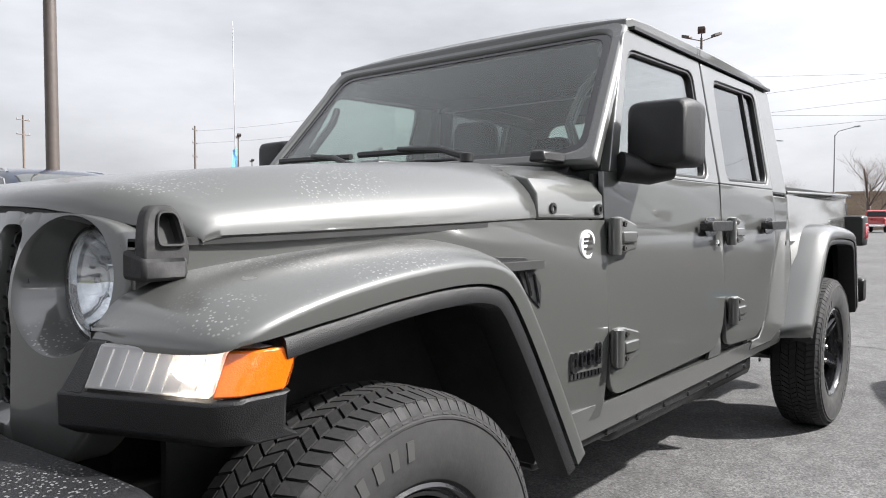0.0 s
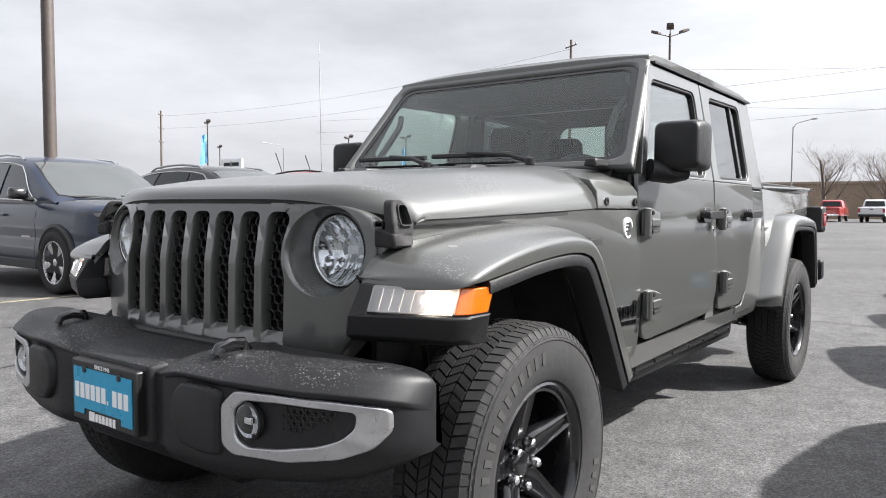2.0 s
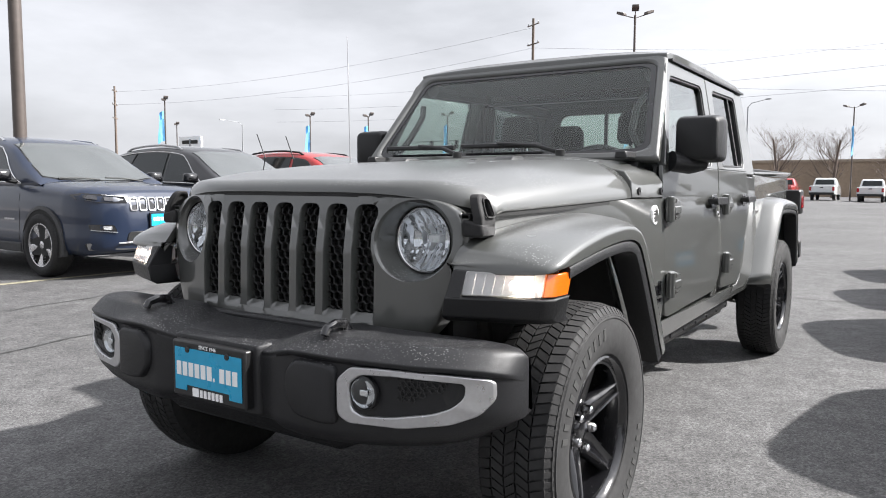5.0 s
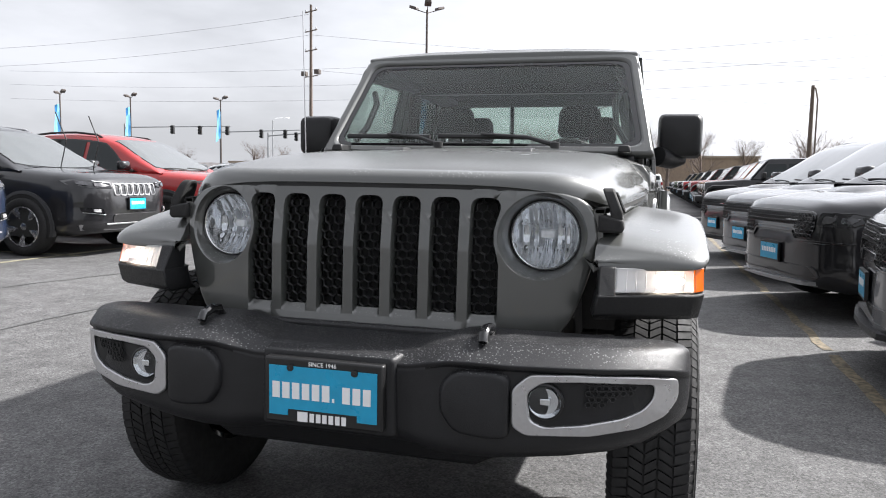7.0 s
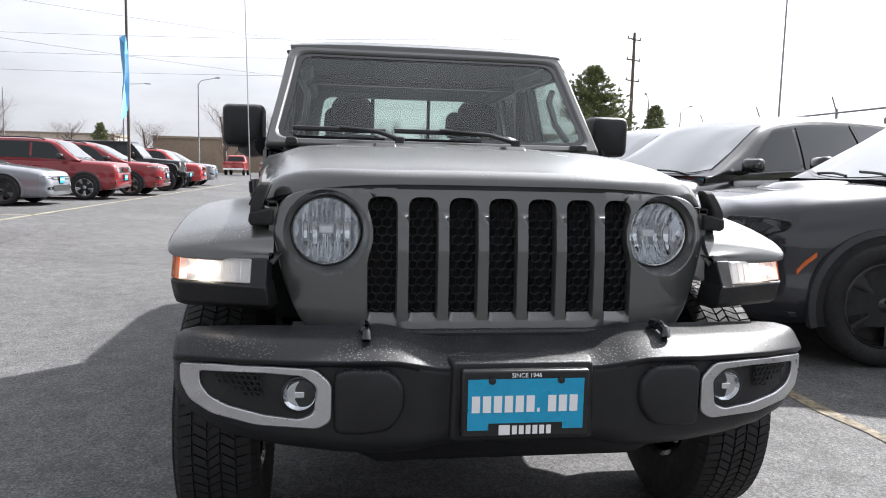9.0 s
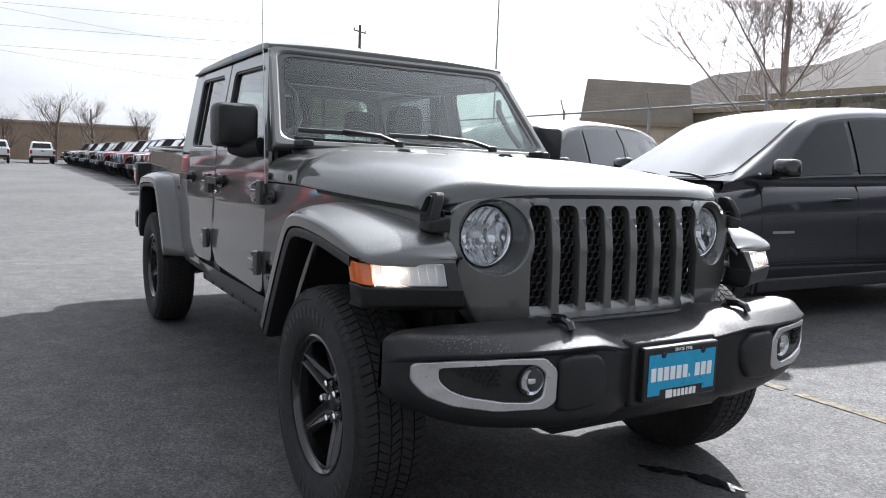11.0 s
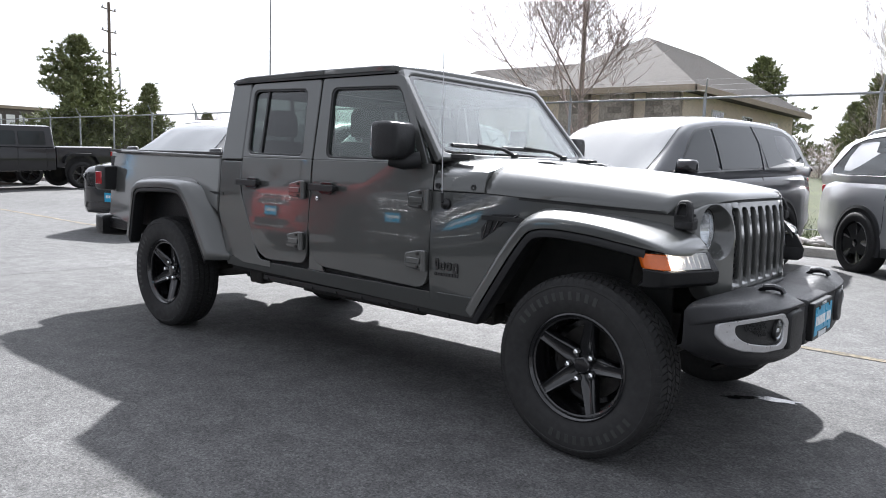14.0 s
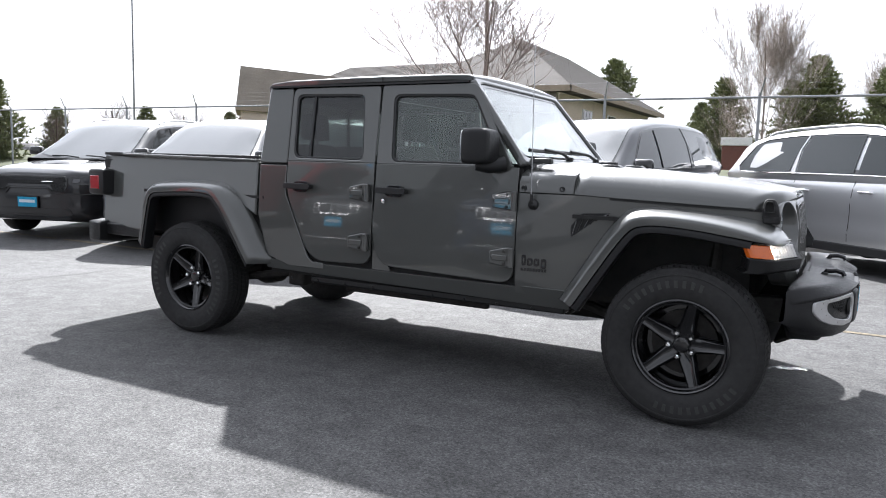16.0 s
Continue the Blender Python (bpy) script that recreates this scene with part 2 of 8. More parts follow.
def loft(rings, closed=True, caps=True, bm=None):
    """Quads between rings of equal length."""
    bm = bm or bmesh.new()
    vs = [[bm.verts.new(p) for p in r] for r in rings]
    n = len(rings[0])
    for a, b in zip(vs, vs[1:]):
        for i in range(n if closed else n - 1):
            j = (i + 1) % n
            try:
                bm.faces.new((a[i], a[j], b[j], b[i]))
            except ValueError:
                pass
    if caps and closed:
        for r in (vs[0], vs[-1]):
            try:
                bm.faces.new(r)
            except ValueError:
                pass
    return bm


def rounded(pts, r, n=4):
    """A polygon with its corners rounded; r is one radius or one for each corner."""
    out = []
    k = len(pts)
    for i in range(k):
        ri = r[i] if isinstance(r, (list, tuple)) else r
        p, a, b = Vector(pts[i]), Vector(pts[i - 1]), Vector(pts[(i + 1) % k])
        da, db = (a - p), (b - p)
        d = min(ri, da.length * 0.49, db.length * 0.49)
        if d < 1e-4:
            out.append(p)
            continue
        s, e = p + da.normalized() * d, p + db.normalized() * d
        for j in range(n + 1):
            u = j / n
            out.append((1 - u) ** 2 * s + 2 * u * (1 - u) * p + u * u * e)
    return [tuple(q) for q in out]


def plate(poly, place, thick, bm=None):
    """A flat polygon (u, v) made solid: place(u, v, depth) gives its points, depth from 0 to thick."""
    return loft([[place(u, v, 0.0) for u, v in poly], [place(u, v, thick) for u, v in poly]], bm=bm)


def frame_ring(outer, inner, place, thick, bm=None):
    """A flat ring between two polygons with as many points each, made solid."""
    n = len(outer)
    rings = [[place(u, v, 0) for u, v in outer], [place(u, v, thick) for u, v in outer], [place(u, v, thick) for u, v in inner], [place(u, v, 0) for u, v in inner]]
    rings.append(rings[0])
    bm = loft(rings, caps=False, bm=bm)
    bmesh.ops.remove_doubles(bm, verts=bm.verts[:], dist=1e-5)
    return bm


def turned(profile, centre, axis="y", n=32, flip=1, bm=None):
    """A profile of (radius, offset) turned about an axis through centre."""
    rings = []
    c = Vector(centre)
    for r, o in profile:
        ring = []
        for i in range(n):
            a = 2 * math.pi * i / n
            u, v = r * math.cos(a), r * math.sin(a)
            d = o * flip
            ring.append(c + Vector({"y": (u, d, v), "x": (d, u, v), "z": (u, v, d)}[axis]))
        rings.append(ring)
    return loft(rings, caps=False, bm=bm)


def tube(path, r, n=8, bm=None, r_end=None):
    """A round bar along a path of points."""
    path = [Vector(p) for p in path]
    rings = []
    for i, p in enumerate(path):
        d = (path[min(i + 1, len(path) - 1)] - path[max(i - 1, 0)]).normalized()
        a = d.cross(Vector((0.31, 0.17, 0.93))).normalized()
        b = d.cross(a)
        rr = r if r_end is None else r + (r_end - r) * i / (len(path) - 1)
        rings.append([p + rr * (math.cos(t) * a + math.sin(t) * b) for t in (2 * math.pi * k / n for k in range(n))])
    return loft(rings, bm=bm)


def lerp(tab, x):
    """Straight-line reading of a small table of (x, value, ...) in rising x."""
    if x <= tab[0][0]:
        return list(tab[0][1:])
    for a, b in zip(tab, tab[1:]):
        if x <= b[0]:
            u = (x - a[0]) / (b[0] - a[0])
            return [p + (q - p) * u for p, q in zip(a[1:], b[1:])]
    return list(tab[-1][1:])


def spline(pts, k):
    """A smooth curve through points, k steps from one to the next."""
    out = []
    n = len(pts)
    for i in range(n - 1):
        a, b, c, d = (Vector(pts[j]) if len(pts[0]) > 1 else None for j in (max(i - 1, 0), i, i + 1, min(i + 2, n - 1)))
        for j in range(k):
            u = j / k
            if len(pts[0]) == 1:
                out.append((pts[i][0] + (pts[i + 1][0] - pts[i][0]) * u,))
            else:
                out.append(tuple(0.5 * (2 * b + (c - a) * u + (2 * a - 5 * b + 4 * c - d) * u * u + (3 * b - a - 3 * c + d) * u ** 3)))
    out.append(tuple(pts[-1]))
    return out


# ---- ground ----
def asphalt_material():
    m = material("worn_asphalt", (0.087, 0.086, 0.0865), 0.8, grain=0.28, scale=80, big=0.2, bump=0.8, spec=0.3)
    n, l = m.node_tree.nodes, m.node_tree.links
    p = n["Principled BSDF"]
    old = p.inputs["Base Color"].links[0].from_socket
    co = n.new("ShaderNodeTexCoord")
    v = n.new("ShaderNodeTexVoronoi")
    v.inputs["Scale"].default_value = 95.0
    r = n.new("ShaderNodeValToRGB")
    r.color_ramp.elements[0].position, r.color_ramp.elements[0].color = 0.02, (2.0, 1.95, 1.85, 1)
    r.color_ramp.elements[1].position, r.color_ramp.elements[1].color = 0.22, (0.92, 0.92, 0.92, 1)
    x = n.new("ShaderNodeMixRGB")
    x.blend_type, x.inputs["Fac"].default_value = "MULTIPLY", 0.8
    l.new(co.outputs["Object"], v.inputs["Vector"])
    l.new(v.outputs["Distance"], r.inputs["Fac"])
    l.new(old, x.inputs["Color1"])
    l.new(r.outputs["Color"], x.inputs["Color2"])
    s = n.new("ShaderNodeTexNoise")
    s.inputs["Scale"].default_value, s.inputs["Detail"].default_value = 0.35, 7.0
    sr = n.new("ShaderNodeMapRange")
    sr.inputs["From Min"].default_value, sr.inputs["From Max"].default_value = 0.3, 0.7
    sr.inputs["To Min"].default_value, sr.inputs["To Max"].default_value = 0.8, 1.2
    y = n.new("ShaderNodeMixRGB")
    y.blend_type, y.inputs["Fac"].default_value = "MULTIPLY", 1.0
    l.new(co.outputs["Object"], s.inputs["Vector"])
    l.new(s.outputs["Fac"], sr.inputs["Value"])
    l.new(x.outputs["Color"], y.inputs["Color1"])
    l.new(sr.outputs["Result"], y.inputs["Color2"])
    last = y.outputs["Color"]
    for sc, lo, hi in ((120.0, 0.62, 1.42), (38.0, 0.86, 1.14)):
        vc = n.new("ShaderNodeTexVoronoi")
        vc.inputs["Scale"].default_value = sc
        sx = n.new("ShaderNodeSeparateXYZ")
        mr = n.new("ShaderNodeMapRange")
        mr.inputs["To Min"].default_value, mr.inputs["To Max"].default_value = lo, hi
        mx = n.new("ShaderNodeMixRGB")
        mx.blend_type, mx.inputs["Fac"].default_value = "MULTIPLY", 1.0
        l.new(co.outputs["Object"], vc.inputs["Vector"])
        l.new(vc.outputs["Color"], sx.inputs["Vector"])
        l.new(sx.outputs["X"], mr.inputs["Value"])
        l.new(last, mx.inputs["Color1"])
        l.new(mr.outputs["Result"], mx.inputs["Color2"])
        last = mx.outputs["Color"]
    l.new(last, p.inputs["Base Color"])
    return m


M["asphalt"] = asphalt_material()


def lift(y):
    """Height of the lot: the stalls on both sides rise a little from the aisle, where the truck stands."""
    return lerp([(-15.0, 0.0), (-12.0, 0.11), (-6.0, 0.11), (-3.0, 0.0), (1.0, 0.0), (6.0, 0.12), (8.6, 0.0)], y)[0]


bm = loft([[(x, y, lift(y)) for x in (-900, -120, -60, -30, -15, -5, 5, 15, 40, 900)] for y in (-900, -120, -40, -15, -12, -9, -6, -4.5, -3, -1.5, 0, 1, 2.5, 4, 6, 7.3, 8.6, 20, 60, 900)], closed=False)
structure(part("ground", bm, M["asphalt"], smooth=0), "weathered grey asphalt of a car dealer's lot", "ground")

# ---- the grey pickup: x ahead, y to its left, front axle at x = 0 ----
AXLE_R, TYRE_R, TYRE_Y, HUB_Z = -3.487, 0.405, 0.808, 0.402
SIDE = [(0.48, 0.772), (0.60, 0.806), (0.72, 0.818), (0.90, 0.816), (1.06, 0.808), (1.20, 0.797), (1.262, 0.788), (1.79, 0.685), (1.86, 0.66)]


def side_y(z):
    return lerp(SIDE, z)[0]


def side_panel(poly, s, off=0.0, thick=0.018, holes=()):
    """A body panel of outline (x, z) laid on the flank of side s."""
    bm = bmesh.new()
    edges = []
    for loop in (poly, *holes):
        vs = [bm.verts.new((x, 0, z)) for x, z in loop]
        edges += [bm.edges.new((a, b)) for a, b in zip(vs, vs[1:] + vs[:1])]
    bmesh.ops.triangle_fill(bm, use_beauty=True, edges=edges)
    for z, _ in SIDE:
        bmesh.ops.bisect_plane(bm, geom=bm.verts[:] + bm.edges[:] + bm.faces[:], plane_co=(0, 0, z), plane_no=(0, 0, 1), dist=1e-5)
    bmesh.ops.dissolve_limit(bm, angle_limit=radians(0.5), verts=bm.verts[:], edges=bm.edges[:])
    for v in bm.verts:
        v.co.y = s * (side_y(v.co.z) + off)
    r = bmesh.ops.extrude_face_region(bm, geom=bm.faces[:])
    for v in r["geom"]:
        if isinstance(v, bmesh.types.BMVert):
            v.co.y -= s * thick
    return bm


def text_mesh(body, size):
    cu = bpy.data.curves.new("text", "FONT")
    cu.body, cu.size, cu.extrude, cu.align_x = body, size, 0.001, "CENTER"
    ob = bpy.data.objects.new("text", cu)
    scene.collection.objects.link(ob)
    bpy.context.view_layer.update()
    me = bpy.data.meshes.new_from_object(ob.evaluated_get(bpy.context.evaluated_depsgraph_get()))
    bpy.data.objects.remove(ob)
    bm = bmesh.new()
    bm.from_mesh(me)
    bpy.data.meshes.remove(me)
    return bm


truck = empty("pickup_truck", "grey four-door pickup truck with black wheels parked on asphalt", "pickup truck")

# tub: inner shell that closes the cab, near-black for the shade inside
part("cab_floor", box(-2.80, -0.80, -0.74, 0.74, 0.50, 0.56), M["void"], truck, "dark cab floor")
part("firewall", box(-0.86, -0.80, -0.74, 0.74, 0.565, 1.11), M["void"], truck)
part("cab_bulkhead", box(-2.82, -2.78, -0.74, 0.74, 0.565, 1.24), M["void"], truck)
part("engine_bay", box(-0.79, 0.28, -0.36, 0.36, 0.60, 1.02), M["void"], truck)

# flank panels
FRONT_DOOR = rounded([(-0.945, 0.606), (-0.945, 1.262), (-1.900, 1.262), (-1.906, 0.80), (-1.85, 0.632)], [0.10, 0.004, 0.004, 0.14, 0.09], 5)
REAR_DOOR = rounded([(-1.922, 0.628), (-1.916, 1.262), (-2.612, 1.262), (-2.608, 1.06), (-2.40, 0.614)], [0.09, 0.004, 0.004, 0.14, 0.12], 5)
QUARTER = [(-2.622, 1.235), (-2.855, 1.235), (-2.855, 0.90), (-2.78, 0.62), (-2.60, 0.56), (-2.30, 0.56), (-2.30, 0.604), (-2.395, 0.606), (-2.43, 0.64), (-2.612, 1.035), (-2.622, 1.10)]
SILL = [(-0.62, 0.49), (-0.64, 0.60), (-0.935, 0.60), (-0.935, 0.595), (-2.80, 0.595), (-2.80, 0.53)]


def skin_y(x, z):
    """Half width of the body between the front door and the grille."""
    k = min(max((-x - 0.30) / 0.63, 0), 1)
    return lerp([(-0.94, 0.806), (-0.3, 0.748), (0.36, 0.662), (0.42, 0.645)], x)[0] + (side_y(z) - 0.806) * k * k


for s in (1, -1):
    rows = []
    for i in range(28):
        x = -0.936 + 1.316 * i / 27
        z1 = lerp([(-0.94, 1.1215), (-0.62, 1.1225), (-0.10, 1.103), (0.30, 1.090), (0.42, 1.085)], x)[0]
        z0 = lerp([(-0.94, 0.555), (-0.70, 0.555), (-0.60, 0.63), (-0.47, 0.84), (-0.37, 0.98), (-0.2, 1.02), (0.1, 1.0), (0.3, 0.985), (0.42, 0.975)], x)[0]
        rows.append([(x, s * skin_y(x, z0 + (z1 - z0) * k / 12), z0 + (z1 - z0) * k / 12) for k in range(13)])
    bm = loft(rows, closed=False)
    r = bmesh.ops.extrude_face_region(bm, geom=bm.faces[:])
    for v in r["geom"]:
        if isinstance(v, bmesh.types.BMVert):
            v.co.y -= s * 0.025
    part("front_side_panel", bm, M["paint"], truck, smooth=50)
    door = part("front_door", side_panel(FRONT_DOOR, s, 0.004), M["paint"], truck, bevel=0.005)
    rear = part("rear_door", side_panel(REAR_DOOR, s, 0.004), M["paint"], truck, bevel=0.005)
    part("pillar_panel", side_panel([(-1.914, 0.60), (-1.914, 0.98), (-1.85, 0.75), (-1.78, 0.60)], s, -0.004, 0.012), M["paint"], truck)
    part("quarter_panel", side_panel(QUARTER, s), M["paint"], truck, bevel=0.005)
    # dark sheet behind the doors paints the shade in their gaps
    part("inner_flank", side_panel([(-0.93, 0.55), (-0.93, 1.255), (-2.84, 1.255), (-2.84, 0.6), (-2.6, 0.55)], s, -0.022, 0.01), M["void"], truck, "dark sheet for the shade in the door gaps")
    part("sill", side_panel(SILL, s, -0.004, 0.10), M["paint"], truck, bevel=0.01)
    bm = box(-2.45, -0.66, 0.70 * s - 0.045, 0.70 * s + 0.045, 0.455, 0.50)
    part("sill_rail", bm, M["plastic_fine"], truck, "black rail under the sill", bevel=0.01)
    for k in range(9):
        part("sill_bolt", turned([(0.006, 0.0), (0.011, 0.0), (0.008, 0.007), (0.001, 0.008)], (-0.85 - 0.22 * k, s * 0.745, 0.47), "y", 8, s), M["plastic_fine"], truck)

    # window frames and panes
    fo = rounded([(-0.985, 1.262), (-1.262, 1.748), (-1.922, 1.748), (-1.900, 1.262)], [0.01, 0.05, 0.02, 0.01], 5)
    fi = rounded([(-1.045, 1.274), (-1.272, 1.680), (-1.832, 1.690), (-1.795, 1.274)], [0.04, 0.05, 0.05, 0.05], 5)
    ro = rounded([(-1.916, 1.262), (-1.938, 1.748), (-2.636, 1.748), (-2.612, 1.262)], [0.01, 0.02, 0.05, 0.01], 5)
    ri = rounded([(-2.005, 1.280), (-2.052, 1.693), (-2.600, 1.703), (-2.570, 1.285)], [0.05, 0.05, 0.05, 0.05], 5)
    for dr, o, i, gm in ((door, fo, fi, M["glass_side"]), (rear, ro, ri, M["glass_dark"])):
        part("window_surround", side_panel(o, s, 0.004, 0.03, [i]), M["paint"], dr, bevel=0.006)
        cx, cz = sum(p[0] for p in i) / len(i), sum(p[1] for p in i) / len(i)
        j = [(cx + (x - cx) * 0.962, cz + (z - cz) * 0.945) for x, z in i]
        part("window_seal", side_panel(i, s, -0.002, 0.02, [j]), M["plastic_fine"], dr, "black rubber window seal", bevel=0.003)
        p = part("window_pane", side_panel(i, s, -0.016, 0.004), gm, dr, "green tinted glass" if dr is door else "dark privacy glass")
        p.visible_shadow = False
    part("window_divider", side_panel([(-2.432, 1.29), (-2.446, 1.69), (-2.462, 1.69), (-2.448, 1.29)], s, -0.006, 0.012), M["plastic_fine"], rear, "black divider bar")

    # hinges, handles, lock
    for px, pz, dr in ((-1.012, 1.075, door), (-1.012, 0.757, door), (-2.005, 1.078, rear), (-2.005, 0.768, rear)):
        y = side_y(pz) + 0.004
        out = rounded([(px + 0.075, pz - 0.055), (px + 0.075, pz + 0.055), (px + 0.03, pz + 0.058), (px - 0.075, pz + 0.034), (px - 0.075, pz - 0.040), (px + 0.03, pz - 0.05)], 0.012, 2)
        hinge = part("hinge", plate(out, lambda u, v, d: (u, s * (y + d), v), 0.024), M["paint"], dr, "painted cast hinge", bevel=0.006)
        part("hinge_knuckle", turned([(0.001, -0.052), (0.017, -0.052), (0.017, 0.052), (0.001, 0.052)], (px + 0.062, s * (y + 0.022), pz), "z", 12), M["paint"], hinge)
        part("hinge_strap", box(px - 0.055, px + 0.035, s * (y + 0.027) - 0.006, s * (y + 0.027) + 0.006, pz - 0.018, pz + 0.014), M["paint"], hinge, bevel=0.004)
        for bx, bz in ((px + 0.018, pz + 0.036), (px + 0.018, pz - 0.034), (px - 0.052, pz)):
            part("bolt", turned([(0.009, 0.0), (0.009, 0.006), (0.003, 0.007)], (bx, s * (y + 0.025), bz), "y", 8, s), M["dark_metal"], hinge)
    for hx, dr in ((-1.755, door), (-2.485, rear)):
        hz = 1.098
        y = side_y(hz) + 0.004
        cup = rounded([(hx - 0.075, hz - 0.02), (hx - 0.045, hz - 0.036), (hx + 0.045, hz - 0.036), (hx + 0.065, hz - 0.01), (hx + 0.05, hz + 0.035), (hx - 0.05, hz + 0.035)], 0.02, 3)
        handle = part("door_handle", plate(cup, lambda u, v, d: (u, s * (y + d), v), 0.006), M["gloss_black"], dr, "black door handle", bevel=0.002)
        grip = rounded([(hx - 0.115, hz - 0.016), (hx + 0.095, hz - 0.016), (hx + 0.105, hz + 0.004), (hx + 0.095, hz + 0.02), (hx - 0.115, hz + 0.022)], 0.012, 3)
        part("grip", plate(grip, lambda u, v, d: (u, s * (y + 0.026 + d), v), 0.022), M["plastic_fine"], handle, bevel=0.006)
        for gx in (hx - 0.1, hx + 0.085):
            part("grip_post", box(gx - 0.014, gx + 0.014, s * y if s > 0 else s * (y + 0.03), s * (y + 0.03) if s > 0 else s * y, hz - 0.012, hz + 0.014), M["plastic_fine"], handle, bevel=0.003)
    part("door_lock", turned([(0.014, 0.0), (0.013, 0.006), (0.002, 0.008)], (-1.832, s * (side_y(1.04) + 0.004), 1.035), "y", 12, s), M["chrome"], door, "chrome lock cylinder")

    # cowl top, bolts, badge letters
    part("cowl", loft([[(x, s * y, z) for y, z in ((0.0, zt), (0.40, zt - 0.008), (0.63, zt - 0.03), (wy - 0.03, 1.23), (wy, 1.19), (wy + 0.004, 1.126), (wy - 0.03, 1.122), (0.3, 1.12), (0, 1.12))]
                       for x, zt, wy in ((-0.625, 1.285, 0.772), (-0.78, 1.30, 0.788), (-0.935, 1.31, 0.797))]), M["paint"], truck, bevel=0.004)
    for bx in (-0.69, -0.905):
        part("cowl_bolt", turned([(0.016, 0.0), (0.015, 0.007), (0.008, 0.007), (0.007, 0.003), (0.001, 0.003)], (bx, s * (0.778 + (-0.69 - bx) * 0.1), 1.152), "y", 12, s), M["plastic_fine"], truck, "black domed bolt")
    for bx, bz, w, h in ((-0.885, 0.750, 0.022, 0.062), (-0.850, 0.742, 0.030, 0.044), (-0.812, 0.742, 0.030, 0.044), (-0.772, 0.736, 0.030, 0.056)):
        y = skin_y(bx, bz) + 0.003
        part("badge_mark", frame_ring(rounded([(bx - w / 2, bz - h / 2), (bx + w / 2, bz - h / 2), (bx + w / 2, bz + h / 2), (bx - w / 2, bz + h / 2)], 0.012, 3), rounded([(bx - w / 4, bz - h / 5), (bx + w / 4, bz - h / 5), (bx + w / 4, bz + h / 5), (bx - w / 4, bz + h / 5)], 0.004, 3), lambda u, v, d: (u, s * (y - 0.005 + d), v), 0.009), M["gloss_black"], truck, "raised black badge mark", smooth=0)
    for k in range(9):
        bx = -0.895 + 0.0165 * k
        y = skin_y(bx, 0.70) + 0.002
        part("badge_mark", box(bx - 0.006, bx + 0.006, min(s * (y - 0.006), s * (y + 0.002)), max(s * (y - 0.006), s * (y + 0.002)), 0.690, 0.706), M["gloss_black"], truck, "small raised black badge mark")

    # fender vent
    vent = rounded([(-0.415, 1.036), (-0.574, 1.028), (-0.632, 0.955), (-0.628, 0.895), (-0.52, 0.98), (-0.46, 1.02)], 0.008, 2)
    vo = part("fender_vent", plate(vent, lambda u, v, d: (u, s * (skin_y(u, v) - 0.002 + d), v), 0.006), M["plastic"], truck, "black plastic side vent with mesh", bevel=0.002)
    for k in range(6):
        a, b = (-0.618 + 0.030 * k, 0.912 + 0.020 * k), (-0.600 + 0.034 * k, 0.985 + 0.0085 * k)
        part("vent_slat", tube([(u, s * (skin_y(u, v) + 0.005), v) for u, v in (a, b)], 0.004, 6), M["gloss_black"], vo, smooth=0)

    # mirror
    arm = [(-1.03, s * 0.80, 1.28), (-1.10, s * 0.86, 1.265), (-1.16, s * 0.90, 1.275)]
    mirror = part("door_mirror", tube(arm, 0.045, 12, r_end=0.034), M["plastic"], truck, "black square door mirror")
    rings = []
    for d, k, fx in ((0.0, 0.72, 0), (0.012, 0.9, 0), (0.05, 0.99, 0), (0.10, 1.0, 0), (0.15, 0.97, 0), (0.16, 0.9, 0)):
        o = rounded([(-0.097 * k, -0.10 * k), (0.097 * k, -0.10 * k), (0.097 * k, 0.10 * k), (-0.097 * k, 0.10 * k)], 0.032, 4)
        rings.append([(-1.055 - d, s * (0.895 + u), 1.375 + v) for u, v in o])
    part("mirror_housing", loft(rings), M["plastic"], mirror, bevel=0.006)
    o = rounded([(-0.085, -0.085), (0.085, -0.085), (0.085, 0.085), (-0.085, 0.085)], 0.03, 4)
    part("mirror_glass", plate(o, lambda u, v, d: (-1.217 - d, s * (0.895 + u), 1.375 + v), 0.003), M["chrome"], mirror, "mirror glass")

    # flares
    def flare(outer, inner, drop, mat, name, label, lip=None):
        """A sheet from the body (inner) to the arch's edge (outer), rolled over into a band of depth drop."""
        outer, inner = spline(outer, 3), spline(inner, 3)
        drop = [q[0] for q in spline([(d,) for d in drop], 3)]
        rings = []
        k = len(outer)
        for i in range(k):
            o, n = Vector(outer[i]), Vector(inner[i])
            a, b = Vector(outer[max(i - 1, 0)]), Vector(outer[min(i + 1, k - 1)])
            t = Vector((b.x - a.x, 0, b.z - a.z)).normalized()
            wheel = Vector((-0.02 if o.x > -1.5 else -3.47, 0, 0.45))
            q = Vector((t.z, 0, -t.x))
            if q.dot(wheel - Vector((o.x, 0, o.z))) < 0:
                q = -q
            nose = min(max((o.y - 0.90) / 0.03, 0), 1)
            q = (q * nose + Vector((0, 0, -1)) * (1 - nose)).normalized()
            d = drop[i]
